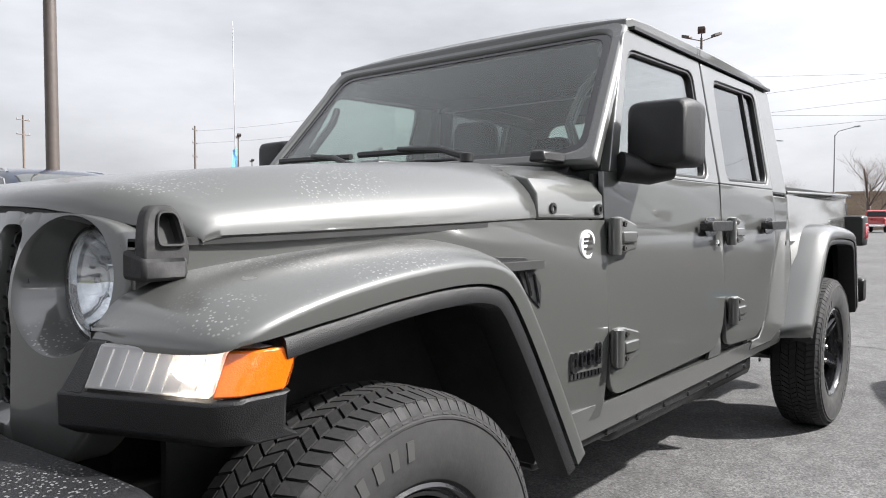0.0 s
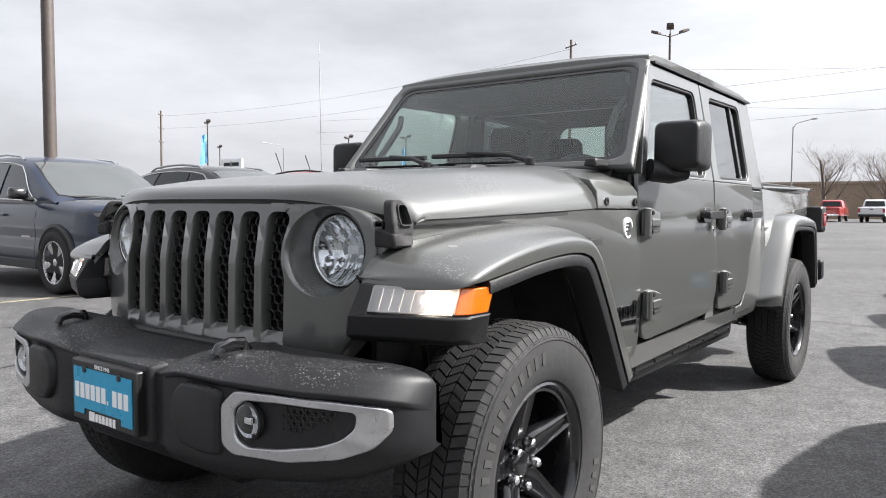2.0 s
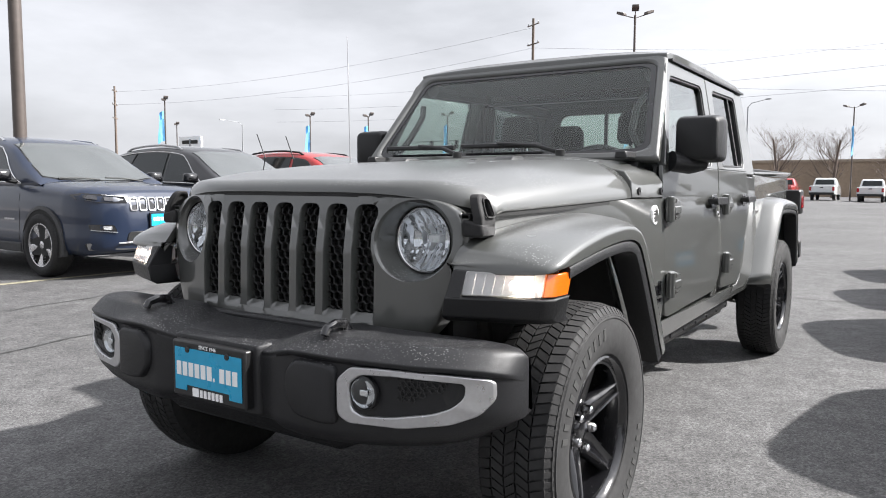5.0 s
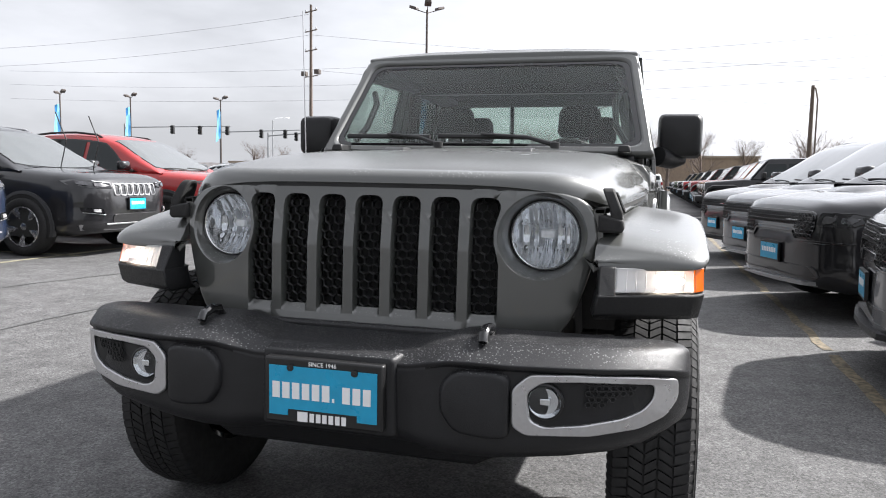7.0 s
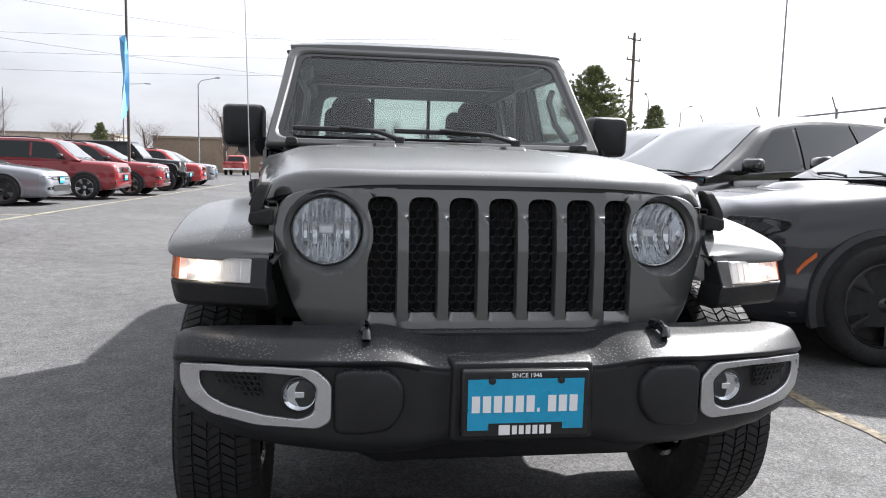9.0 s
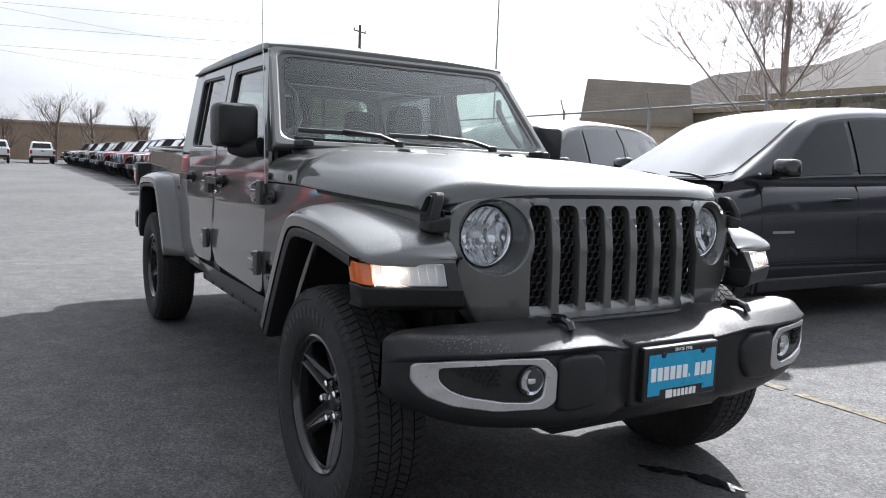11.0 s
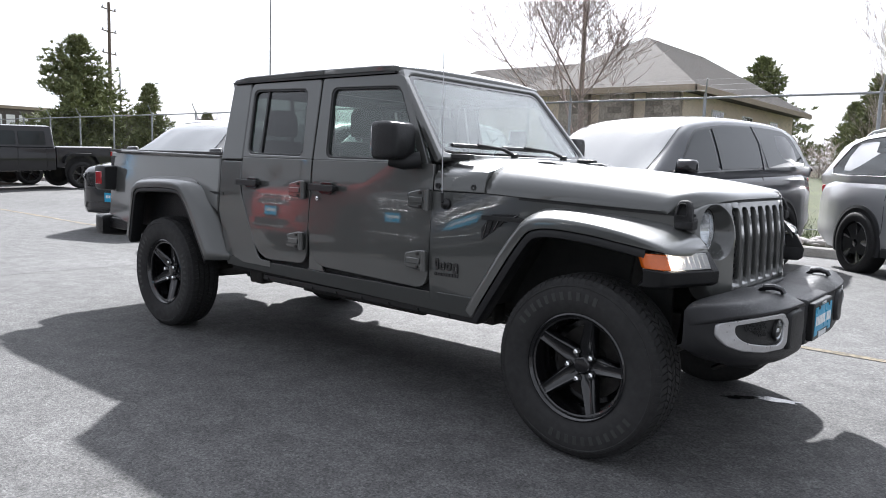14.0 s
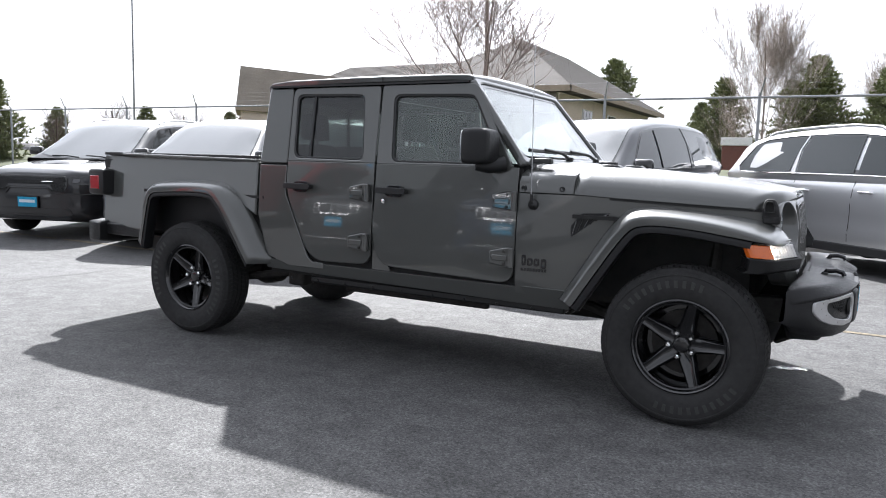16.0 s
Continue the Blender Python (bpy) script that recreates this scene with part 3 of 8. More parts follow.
            if lip is None:
                side = (o - n).normalized()
                up = -q
                pts = [n, n.lerp(o, 0.30) + up * 0.006, n.lerp(o, 0.60) + up * 0.009, n.lerp(o, 0.82) + up * 0.007, o - side * 0.022 + up * 0.003, o - side * 0.009, o + q * 0.006, o + q * 0.014 + side * 0.001, o + q * d, o + q * d - side * 0.05, n + q * 0.03]
            else:
                side = Vector((0, 1, 0))
                pts = [o + q * (d + 0.002) - side * 0.010, o + q * (d + 0.010) - side * 0.003, o + q * (d + lip) - side * 0.007, o + q * (d + lip + 0.006) - side * 0.03, o + q * (d + lip) - side * 0.09, o + q * d - side * 0.09]
            rings.append([(p.x, s * p.y, p.z) for p in pts])
        return part(name, loft(rings), mat, truck, label, smooth=60)

    F_OUT = [(0.450, 0.652, 0.943), (0.436, 0.745, 0.944), (0.418, 0.840, 0.946), (0.404, 0.892, 0.950), (0.388, 0.920, 0.956), (0.360, 0.934, 0.967), (0.31, 0.937, 0.985), (0.19, 0.937, 1.013), (0.03, 0.937, 1.036), (-0.13, 0.937, 1.045), (-0.235, 0.937, 1.034), (-0.305, 0.937, 0.998), (-0.385, 0.936, 0.898), (-0.485, 0.935, 0.745), (-0.60, 0.932, 0.565)]
    F_IN = [(0.444, 0.640, 0.950), (0.438, 0.640, 0.957), (0.428, 0.640, 0.968), (0.418, 0.640, 0.980), (0.405, 0.643, 0.994), (0.38, 0.650, 1.010), (0.33, 0.664, 1.030), (0.22, 0.684, 1.048), (0.06, 0.706, 1.066), (-0.15, 0.735, 1.080), (-0.29, 0.748, 1.072), (-0.375, 0.760, 1.022), (-0.458, 0.775, 0.912), (-0.558, 0.79, 0.745), (-0.680, 0.795, 0.55)]
    R_OUT = [(-3.955, 0.915, 0.64), (-3.92, 0.915, 0.80), (-3.875, 0.915, 0.97), (-3.83, 0.915, 1.03), (-3.74, 0.915, 1.055), (-3.45, 0.915, 1.07), (-3.25, 0.915, 1.065), (-3.16, 0.915, 1.03), (-3.05, 0.915, 0.90), (-2.93, 0.915, 0.72), (-2.85, 0.915, 0.60)]
    R_IN = [(-4.03, 0.775, 0.63), (-3.99, 0.775, 0.81), (-3.945, 0.775, 0.99), (-3.88, 0.775, 1.065), (-3.76, 0.775, 1.095), (-3.45, 0.775, 1.105), (-3.21, 0.775, 1.10), (-3.08, 0.775, 1.05), (-2.95, 0.78, 0.90), (-2.83, 0.78, 0.72), (-2.74, 0.78, 0.585)]
    F_DROP = [0.008, 0.008, 0.008, 0.009, 0.011, 0.018, 0.03, 0.042] + [0.045] * 7
    flare(F_OUT, F_IN, F_DROP, M["paint"], "front_flare", "grey front wheel-arch flare with rain spots")
    flare(R_OUT, R_IN, [0.045] * 11, M["paint"], "rear_flare", "grey rear wheel-arch flare")
    flare(F_OUT[6:], F_IN[6:], F_DROP[6:], M["plastic"], "front_flare_lip", "black plastic flare lip", 0.038)
    flare(R_OUT, R_IN, [0.045] * 11, M["plastic"], "rear_flare_lip", "black plastic flare lip", 0.03)

    # signal lamp and the pod below it
    PLAN = [(0.295, 0.930), (0.372, 0.926), (0.408, 0.900), (0.487, 0.70), (0.505, 0.655), (0.40, 0.64), (0.25, 0.80)]
    pod = part("lamp_pod", loft([[(x - dx, s * (y - (0.01 if z < 0.83 else 0)), z) for x, y in PLAN] for z, dx in ((0.80, 0.03), (0.815, 0.005), (0.868, 0.0), (0.872, 0.01))]), M["plastic"], truck, "black plastic pod under the signal lamp", bevel=0.008)
    BACK = [(0.28, 0.900), (0.350, 0.895), (0.368, 0.872), (0.430, 0.700), (0.38, 0.690), (0.28, 0.80)]
    part("lamp_back", loft([[(x, s * y, z) for x, y in BACK] for z in (0.868, 0.936)]), M["lamp_silver"], pod, "silvered lamp housing")
    part("pod_cheek", loft([[(x, s * y, z) for x, y in ((0.487, 0.699), (0.503, 0.655), (0.41, 0.645), (0.41, 0.695))] for z in (0.866,)] + [[(x, s * y, 0.940) for x, y in ((0.452, 0.699), (0.456, 0.655), (0.40, 0.645), (0.40, 0.695))]]), M["plastic"], pod, bevel=0.004)
    def lens(pts, name, mat, label):
        back = [(x - 0.025, y - 0.02) for x, y in pts][::-1]
        o = [(x - 0.003, y - 0.002) for x, y in pts] + back
        return part(name, loft([[(x - (z - 0.878) * 0.42, s * y, z) for x, y in o] for z in (0.875, 0.88, 0.932, 0.937)]), mat, pod, label, bevel=0.003)
    lens([(0.302, 0.930), (0.372, 0.926), (0.404, 0.903)], "amber_lens", M["amber"], "amber reflector lens")
    lens([(0.4065, 0.900), (0.447, 0.80), (0.486, 0.702)], "clear_lens", M["lens_cover"], "clear ribbed lamp lens").visible_shadow = False
    bm = bmesh.new()
    bmesh.ops.create_uvsphere(bm, u_segments=14, v_segments=8, radius=0.014)
    for v in bm.verts:
        v.co = Vector((0.402 + v.co.x * 0.5, s * (0.838 + v.co.y * 2.6), 0.904 + v.co.z))
    part("lit_bulb", bm, M["bulb"], pod, "lit daytime lamp")
    for k in range(1, 8):
        u = k / 8
        part("lens_rib", tube([(0.4065 + 0.0795 * u - 0.004 - (z - 0.878) * 0.42, s * (0.900 - 0.198 * u - 0.002), z) for z in (0.879, 0.931)], 0.0022, 6), M["lens_cover"], pod).visible_shadow = False

    # wheel wells: liner sheets whose near-black colour carries the shade
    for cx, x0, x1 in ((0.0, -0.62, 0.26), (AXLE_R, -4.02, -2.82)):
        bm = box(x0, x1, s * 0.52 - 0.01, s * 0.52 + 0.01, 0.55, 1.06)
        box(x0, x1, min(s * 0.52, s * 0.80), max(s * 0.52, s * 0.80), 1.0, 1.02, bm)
        part("wheel_well", bm, M["void"], truck, "wheel well liner, near-black for the shade inside")
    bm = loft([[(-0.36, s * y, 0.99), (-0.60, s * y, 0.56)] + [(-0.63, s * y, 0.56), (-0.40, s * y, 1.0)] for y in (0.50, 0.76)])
    part("wheel_well", bm, M["void"], truck, "wheel well liner, near-black for the shade inside")

    # bed side
    BED = [(-4.56, 0.72), (-4.57, 1.275), (-4.2, 1.27), (-2.885, 1.255), (-2.885, 0.88), (-3.02, 0.95), (-3.15, 1.06), (-3.85, 1.06), (-4.0, 0.9), (-4.06, 0.70)]
    bm = side_panel(BED, s, -0.008, 0.05)
    for v in bm.verts:
        v.co.y -= s * 0.06 * max((-v.co.x - 4.15) / 0.42, 0) ** 1.6
    part("bed_side", bm, M["paint"], truck, bevel=0.012)
    bm = loft([[(x, s * (0.79 + dy), z + dz) for dy, dz in ((-0.085, -0.03), (-0.085, 0.006), (-0.05, 0.010), (-0.006, 0.008), (-0.003, -0.004), (-0.02, -0.02))] for x, z in ((-2.89, 1.26), (-4.28, 1.278))])
    part("bed_rail", bm, M["paint"], truck, bevel=0.004)
    part("bed_rail_cap", box(-4.52, -2.90, s * 0.735 - 0.025, s * 0.735 + 0.025, 1.268, 1.292), M["plastic_fine"], truck, "black bed rail cap", bevel=0.005)

    # tail lamp
    rings = []
    for x, k in ((-4.44, 0.9), (-4.46, 1.0), (-4.58, 1.0), (-4.61, 0.92)):
        o = rounded([(-0.075 * k, -0.10 * k), (0.075 * k, -0.10 * k), (0.075 * k, 0.10 * k), (-0.075 * k, 0.10 * k)], 0.02, 3)
        rings.append([(x, s * (0.775 + u), 1.055 + v) for u, v in o])
    tail = part("tail_lamp", loft(rings), M["plastic_fine"], truck, "black-framed red tail lamp", bevel=0.004)
    part("tail_lens", box(-4.58, -4.48, min(s * 0.80, s * 0.856), max(s * 0.80, s * 0.856), 1.0, 1.105), M["red_lens"], tail, "red lens", bevel=0.006)
    part("tail_lens", box(-4.62, -4.58, min(s * 0.72, s * 0.83), max(s * 0.72, s * 0.83), 0.985, 1.125), M["red_lens"], tail, "red lens", bevel=0.006)

# left round badge
part("round_badge", turned([(0.001, 0.004), (0.030, 0.004), (0.031, 0.007), (0.039, 0.007), (0.041, 0.0)], (-0.845, 0.795, 1.055), "y", 24), M["lamp_silver"], truck, "round silver badge with plain emblem")
for dz in (-0.012, 0.004, 0.016):
    part("badge_line", box(-0.867, -0.823, 0.799, 0.802, 1.055 + dz - 0.003, 1.055 + dz + 0.003), M["dark_metal"], truck)

# hood
HOOD = [(-0.62, 0.775, 1.285, 1.128), (-0.40, 0.762, 1.275, 1.118), (-0.10, 0.735, 1.253, 1.107), (0.15, 0.706, 1.228, 1.098), (0.30, 0.682, 1.206, 1.094), (0.38, 0.664, 1.192, 1.092), (0.45, 0.645, 1.178, 1.092)]


def nose_sweep(y):
    return 0.07 * (max(abs(y) - 0.30, 0) / 0.32) ** 1.7


def grille_x(y, z):
    return lerp([(0.68, 0.480), (0.97, 0.472), (1.08, 0.455), (1.16, 0.432)], z)[0] - nose_sweep(y)


def hood_front(y):
    return grille_x(y, 1.15) + 0.008 - 0.05 * (max(abs(y) - 0.52, 0) / 0.12) ** 2


HOOD_ACROSS = [(u, 0.0) for u in (0.0, 0.15, 0.3, 0.45, 0.58, 0.66)] + [(0.70 + 0.30 * math.sin(a * math.pi / 2), 1 - math.cos(a * math.pi / 2)) for a in (0.12, 0.25, 0.38, 0.5, 0.62, 0.74, 0.85, 0.93, 1.0)]
rows = []
for sgn, k in [(-1, i) for i in range(len(HOOD_ACROSS) - 1, 0, -1)] + [(1, i) for i in range(len(HOOD_ACROSS))]:
    u, fall = HOOD_ACROSS[k]
    place = lambda x: lerp([(q[0], *q[1:]) for q in HOOD], x)
    w0 = place(0.36)[0]
    xf = hood_front(w0 * u)
    line = []
    for j in range(15):
        x = -0.62 + (xf - 0.06 + 0.62) * j / 14
        w, zt, zs = place(x)
        line.append((x, sgn * w * u, zt - 0.012 * u * u - (zt - 0.012 - zs) * fall))
    x, y, z0 = line[-1]
    w1 = place(xf)[0]
    zg = min(1.149 - 0.060 * u ** 5, z0 - 0.012)
    for j in range(1, 8):
        a = j / 7 * math.pi / 2
        line.append((xf - 0.06 + 0.06 * math.sin(a), y + (sgn * w1 * u - y) * j / 7, zg + (z0 - zg) * math.cos(a)))
    rows.append(line)
bm = loft(rows, closed=False)
r = bmesh.ops.extrude_face_region(bm, geom=bm.faces[:])
for v in r["geom"]:
    if isinstance(v, bmesh.types.BMVert):
        v.co.z -= 0.006
        v.co.y *= 0.988
        v.co.x -= 0.008
hood = part("hood", bm, M["paint"], truck, "grey hood with rain spots", smooth=60)
part("hood_front_gap", loft([[(hood_front(y) - 0.05, y, z + 0.006), (hood_front(y) - 0.004, y, z + 0.004), (hood_front(y) - 0.003, y, z - 0.006), (hood_front(y) - 0.05, y, z - 0.006)] for y, z in ((q[-1][1] * 0.995, q[-1][2] - 0.007) for q in rows[2:-2])]), M["void"], truck, "dark seam between hood and grille")
for s in (1, -1):
    part("hood_gap", loft([[(x, s * y, z) for y, z in ((w - 0.004, zs - 0.001), (w - 0.004, zs - 0.015), (w - 0.03, zs - 0.015), (w - 0.03, zs - 0.001))] for x, w, zt, zs in HOOD[:6]]), M["void"], truck, "dark seam under the hood")
for y in (-0.27, 0.27):
    rings = [[(-0.50 - 0.13 * k, y + u, z) for u, z in ((-0.05, 1.27), (-0.04, 1.283 + h), (0.04, 1.283 + h), (0.05, 1.27))] for k, h in ((0, -0.005), (0.2, 0.01), (0.8, 0.012), (1, 0.004))]
    part("hood_stop", loft(rings), M["plastic_fine"], hood, "black rubber hood stop", bevel=0.006)
    part("washer_jet", loft([[(-0.43 - 0.06 * k, y * 0.55 + u, z) for u, z in ((-0.014, 1.26), (-0.010, 1.272 + h), (0.010, 1.272 + h), (0.014, 1.26))] for k, h in ((0, 0), (0.3, 0.008), (1, 0.008))]), M["plastic_fine"], hood)
for s in (1, -1):
    y0 = 0.688
    on = lambda u, v, d: (u, s * (y0 + 0.020 - max(v - 1.08, 0) * 0.42 + d), v)
    base = rounded([(0.314, 1.040), (0.392, 1.040), (0.392, 1.085), (0.378, 1.126), (0.364, 1.146), (0.326, 1.146), (0.316, 1.126), (0.314, 1.085)], [0.02, 0.02, 0.02, 0.02, 0.016, 0.016, 0.02, 0.02], 3)
    hole = rounded([(0.326, 1.083), (0.366, 1.083), (0.366, 1.10), (0.358, 1.126), (0.352, 1.132), (0.334, 1.132), (0.328, 1.126), (0.326, 1.10)], 0.007, 3)
    latch = part("hood_latch", frame_ring(base, hole, on, -0.032), M["rubber"], truck, "black rubber hood latch", bevel=0.007)
    part("latch_catch", plate(hole, lambda u, v, d: on(u, v, d - 0.026), 0.004), M["void"], latch)
    part("latch_loop", frame_ring([(0.346 + (u - 0.346) * 1.18, 1.108 + (v - 1.108) * 1.15) for u, v in hole], hole, lambda u, v, d: on(u, v, d), 0.006), M["rubber"], latch, bevel=0.003)
    part("latch_base", loft([[(x, s * yy, z) for yy, z in ((y0 - 0.045, 1.026), (y0 + 0.018, 1.024), (y0 + 0.024, 1.036), (y0 + 0.022, 1.062), (y0 - 0.045, 1.075))] for x in (0.318, 0.325, 0.388, 0.396)]), M["rubber"], latch, bevel=0.008)

# grille
HEAD = (0.497, 1.010)
BEZEL = 0.1195


def densify(loop, step):
    out = []
    for a, b in zip(loop, loop[1:] + loop[:1]):
        k = max(1, int(math.dist(a, b) / step))
        out += [(a[0] + (b[0] - a[0]) * i / k, a[1] + (b[1] - a[1]) * i / k) for i in range(k)]
    return out


half = [(0.50, 0.700), (0.568, 0.772), (0.610, 0.880), (0.636, 1.000), (0.634, 1.060), (0.600, 1.108), (0.530, 1.130), (0.33, 1.138)]
outline = densify(rounded(half + [(-y, z) for y, z in reversed(half)], [0.06, 0.08, 0.10, 0.06, 0.05, 0.06, 0.10, 0.2] + [0.2, 0.10, 0.06, 0.05, 0.06, 0.10, 0.08, 0.06], 5), 0.04)
SLOT_Z = (0.762, 1.114)
slots = []
for k in range(7):
    c = -0.342 + 0.114 * k
    lp = densify(rounded([(c - 0.042, SLOT_Z[0]), (c + 0.042, SLOT_Z[0]), (c + 0.042, SLOT_Z[1]), (c - 0.042, SLOT_Z[1])], [0.016, 0.016, 0.030, 0.030], 4), 0.03)
    for q, (u, v) in enumerate(lp):
        h = Vector((u - math.copysign(HEAD[0], c if c else 1), v - HEAD[1]))
        if abs(c) > 0.3 and h.length < BEZEL + 0.010:
            h = h.normalized() * (BEZEL + 0.010)
            lp[q] = (math.copysign(HEAD[0], c) + h.x, HEAD[1] + h.y)
    slots.append(lp)
circles = [[(sy * HEAD[0] + BEZEL * math.cos(a), HEAD[1] + BEZEL * math.sin(a)) for a in (2 * math.pi * i / 48 for i in range(48))] for sy in (1, -1)]
bm = bmesh.new()
edges = []
for lp in (outline, *slots, *circles):
    vs = [bm.verts.new((0, u, v)) for u, v in lp]
    edges += [bm.edges.new((a, b)) for a, b in zip(vs, vs[1:] + vs[:1])]
bmesh.ops.triangle_fill(bm, use_beauty=True, edges=edges)
for z in (0.80, 0.90, 0.97, 1.03, 1.08, 1.11):
    bmesh.ops.bisect_plane(bm, geom=bm.verts[:] + bm.edges[:] + bm.faces[:], plane_co=(0, 0, z), plane_no=(0, 0, 1), dist=1e-5)
for y in (0.30, 0.36, 0.42, 0.48, 0.54, 0.60):
    for sy in (1, -1):
        bmesh.ops.bisect_plane(bm, geom=bm.verts[:] + bm.edges[:] + bm.faces[:], plane_co=(0, sy * y, 0), plane_no=(0, 1, 0), dist=1e-5)
for v in bm.verts:
    v.co.x = grille_x(v.co.y, v.co.z)
mid = Vector((0.0, 0.93))


def rim(lp, steps, centre, ledge=0.0):
    """Rolls the edge of the panel along a loop: steps of (depth, factors of the loop about its centre); a ledge slopes up from its foot."""
    rings = []
    for depth, ku, kv in steps:
        rings.append([(grille_x(u, v) - depth, centre[0] + (u - centre[0]) * ku, centre[1] + (v - centre[1]) * kv + ledge * min(depth / 0.022, 1) * max(0, 1 - (v - SLOT_Z[0]) / 0.03)) for u, v in lp])
    loft(rings, caps=False, bm=bm)


rim(outline, ((0, 1, 1), (0.003, 1.008, 1.010), (0.010, 1.013, 1.017), (0.03, 1.014, 1.018), (0.085, 1.014, 1.018)), mid)
for k, lp in enumerate(slots):
    rim(lp, ((0, 1, 1), (0.003, 0.96, 0.992), (0.010, 0.92, 0.985), (0.022, 0.905, 0.978), (0.034, 0.90, 0.975)), (-0.342 + 0.114 * k, 0.955), 0.022)
bmesh.ops.remove_doubles(bm, verts=bm.verts[:], dist=2e-4)
grille = part("grille", bm, M["paint"], truck, "grey seven-slot grille panel", smooth=38)
for k, lp in enumerate(slots):
    c = -0.342 + 0.114 * k
    bm = bmesh.new()
    w = 0.0165
    row = 0
    z = SLOT_Z[0] + 0.02
    while z < SLOT_Z[1]:
        for q in (-2, -1, 0, 1, 2):
            y = c + q * w * 1.75 + (w * 0.875 if row % 2 else 0)
            if abs(y - c) > 0.040:
                continue
            o = [(y + w * math.cos(a), z + w * 0.92 * math.sin(a)) for a in (math.pi / 6 + math.pi / 3 * i for i in range(6))]
            i2 = [(y + w * 0.86 * math.cos(a), z + w * 0.79 * math.sin(a)) for a in (math.pi / 6 + math.pi / 3 * i for i in range(6))]
            loft([[(grille_x(yy, zz) - 0.021 - d, yy, zz) for yy, zz in lp2] for lp2, d in ((o, 0.012), (o, 0.0), (i2, 0.002), (i2, 0.018))], caps=False, bm=bm)
        z += w * 1.42
        row += 1
    part("grille_mesh", bm, M["plastic_fine"], grille, "black honeycomb insert", smooth=0)
    # dark sheet in place of the shaded depth behind each slot
    part("slot_back", plate([(c + (u - c) * 1.02, v) for u, v in lp], lambda u, v, d: (grille_x(u, v) - 0.048 - d, u, v), 0.006), M["void"], grille, "dark sheet for the shade behind the grille", smooth=0)
for s in (1, -1):
    c = (0.0, s * HEAD[0], HEAD[1])
    xl = 0.372
    rings = []
    for r, mix, d in ((BEZEL + 0.0005, 0.0, 0.0), (BEZEL - 0.0025, 0.0, 0.004), (BEZEL - 0.006, 0.05, 0.010), (0.1085, 0.5, 0.006), (0.1025, 0.93, 0.0), (0.100, 1.0, 0.004)):
        rings.append([((grille_x(c[1] + r * math.cos(a), c[2] + r * math.sin(a)) - d) * (1 - mix) + (xl + 0.006 - d) * mix, c[1] + r * math.cos(a), c[2] + r * math.sin(a)) for a in (2 * math.pi * i / 48 for i in range(48))])
    head = part("headlamp", loft(rings, caps=False), M["paint"], truck, "round headlamp in a deep painted bezel", smooth=50)
    part("headlamp_ring", turned([(0.101, -0.02), (0.1005, 0.004), (0.098, 0.007), (0.0955, 0.004), (0.095, -0.02)], (xl, c[1], c[2]), "x", 48), M["gloss_black"], head)
    part("chrome_ring", turned([(0.0955, -0.004), (0.0945, 0.004), (0.0925, 0.002), (0.092, -0.012)], (xl, c[1], c[2]), "x", 48), M["chrome"], head, "thin bright ring")
    rings = []
    for k in range(15):
        r = 0.0925 * (1 - k / 14.5)
        ring = []
        for q in range(84):
            a = 2 * math.pi * q / 84
            u, v = r * math.cos(a), r * math.sin(a)
            dip = -0.008 - 0.075 * (1 - (r / 0.093) ** 2) ** 0.8
            flute = 0.0055 * math.cos(u / 0.0135 * math.pi) + (0.006 if v > 0.030 else 0.0 if v > -0.030 else 0.004)
            ring.append((xl + dip + flute * min(1, (0.0925 - r) / 0.012), c[1] + u, c[2] + v))
        rings.append(ring)
    part("headlamp_bowl", loft(rings, caps=False), M["reflector"], head, "mirrored fluted bowl", smooth=60)
    part("bulb_shield", loft([[(xl - 0.055 + d, c[1] + u, c[2] + v) for u, v in rounded([(-0.021 * k, -0.012 * k), (0.021 * k, -0.012 * k), (0.021 * k, 0.012 * k), (-0.021 * k, 0.012 * k)], 0.008, 3)] for d, k in ((-0.03, 1.1), (0.0, 1.0), (0.004, 0.8))]), M["lamp_silver"], head)
    g = part("headlamp_lens", turned([(0.093, 0.001), (0.083, 0.009), (0.057, 0.018), (0.025, 0.023), (0.001, 0.024)], (xl, c[1], c[2]), "x", 40), M["glass_lamp"], head, "clear lens")
    g.visible_shadow = False

# front bumper
BUMP = [(0.0, 0.724, 0.724, 0.700, 0.515), (0.18, 0.724, 0.724, 0.700, 0.515), (0.215, 0.727, 0.727, 0.702, 0.512), (0.265, 0.748, 0.748, 0.716, 0.508), (0.32, 0.757, 0.765, 0.727, 0.506), (0.38, 0.754, 0.768, 0.728, 0.506), (0.47, 0.745, 0.766, 0.725, 0.510), (0.60, 0.722, 0.765, 0.724, 0.522), (0.70, 0.695, 0.764, 0.722, 0.535),
        (0.78, 0.655, 0.762, 0.719, 0.552), (0.84, 0.610, 0.758, 0.712, 0.578), (0.872, 0.575, 0.750, 0.704, 0.596), (0.888, 0.540, 0.738, 0.695, 0.608), (0.894, 0.500, 0.722, 0.685, 0.62)]
rows_ = [(-y, *q) for y, *q in reversed(BUMP[1:])] + BUMP
rings = []
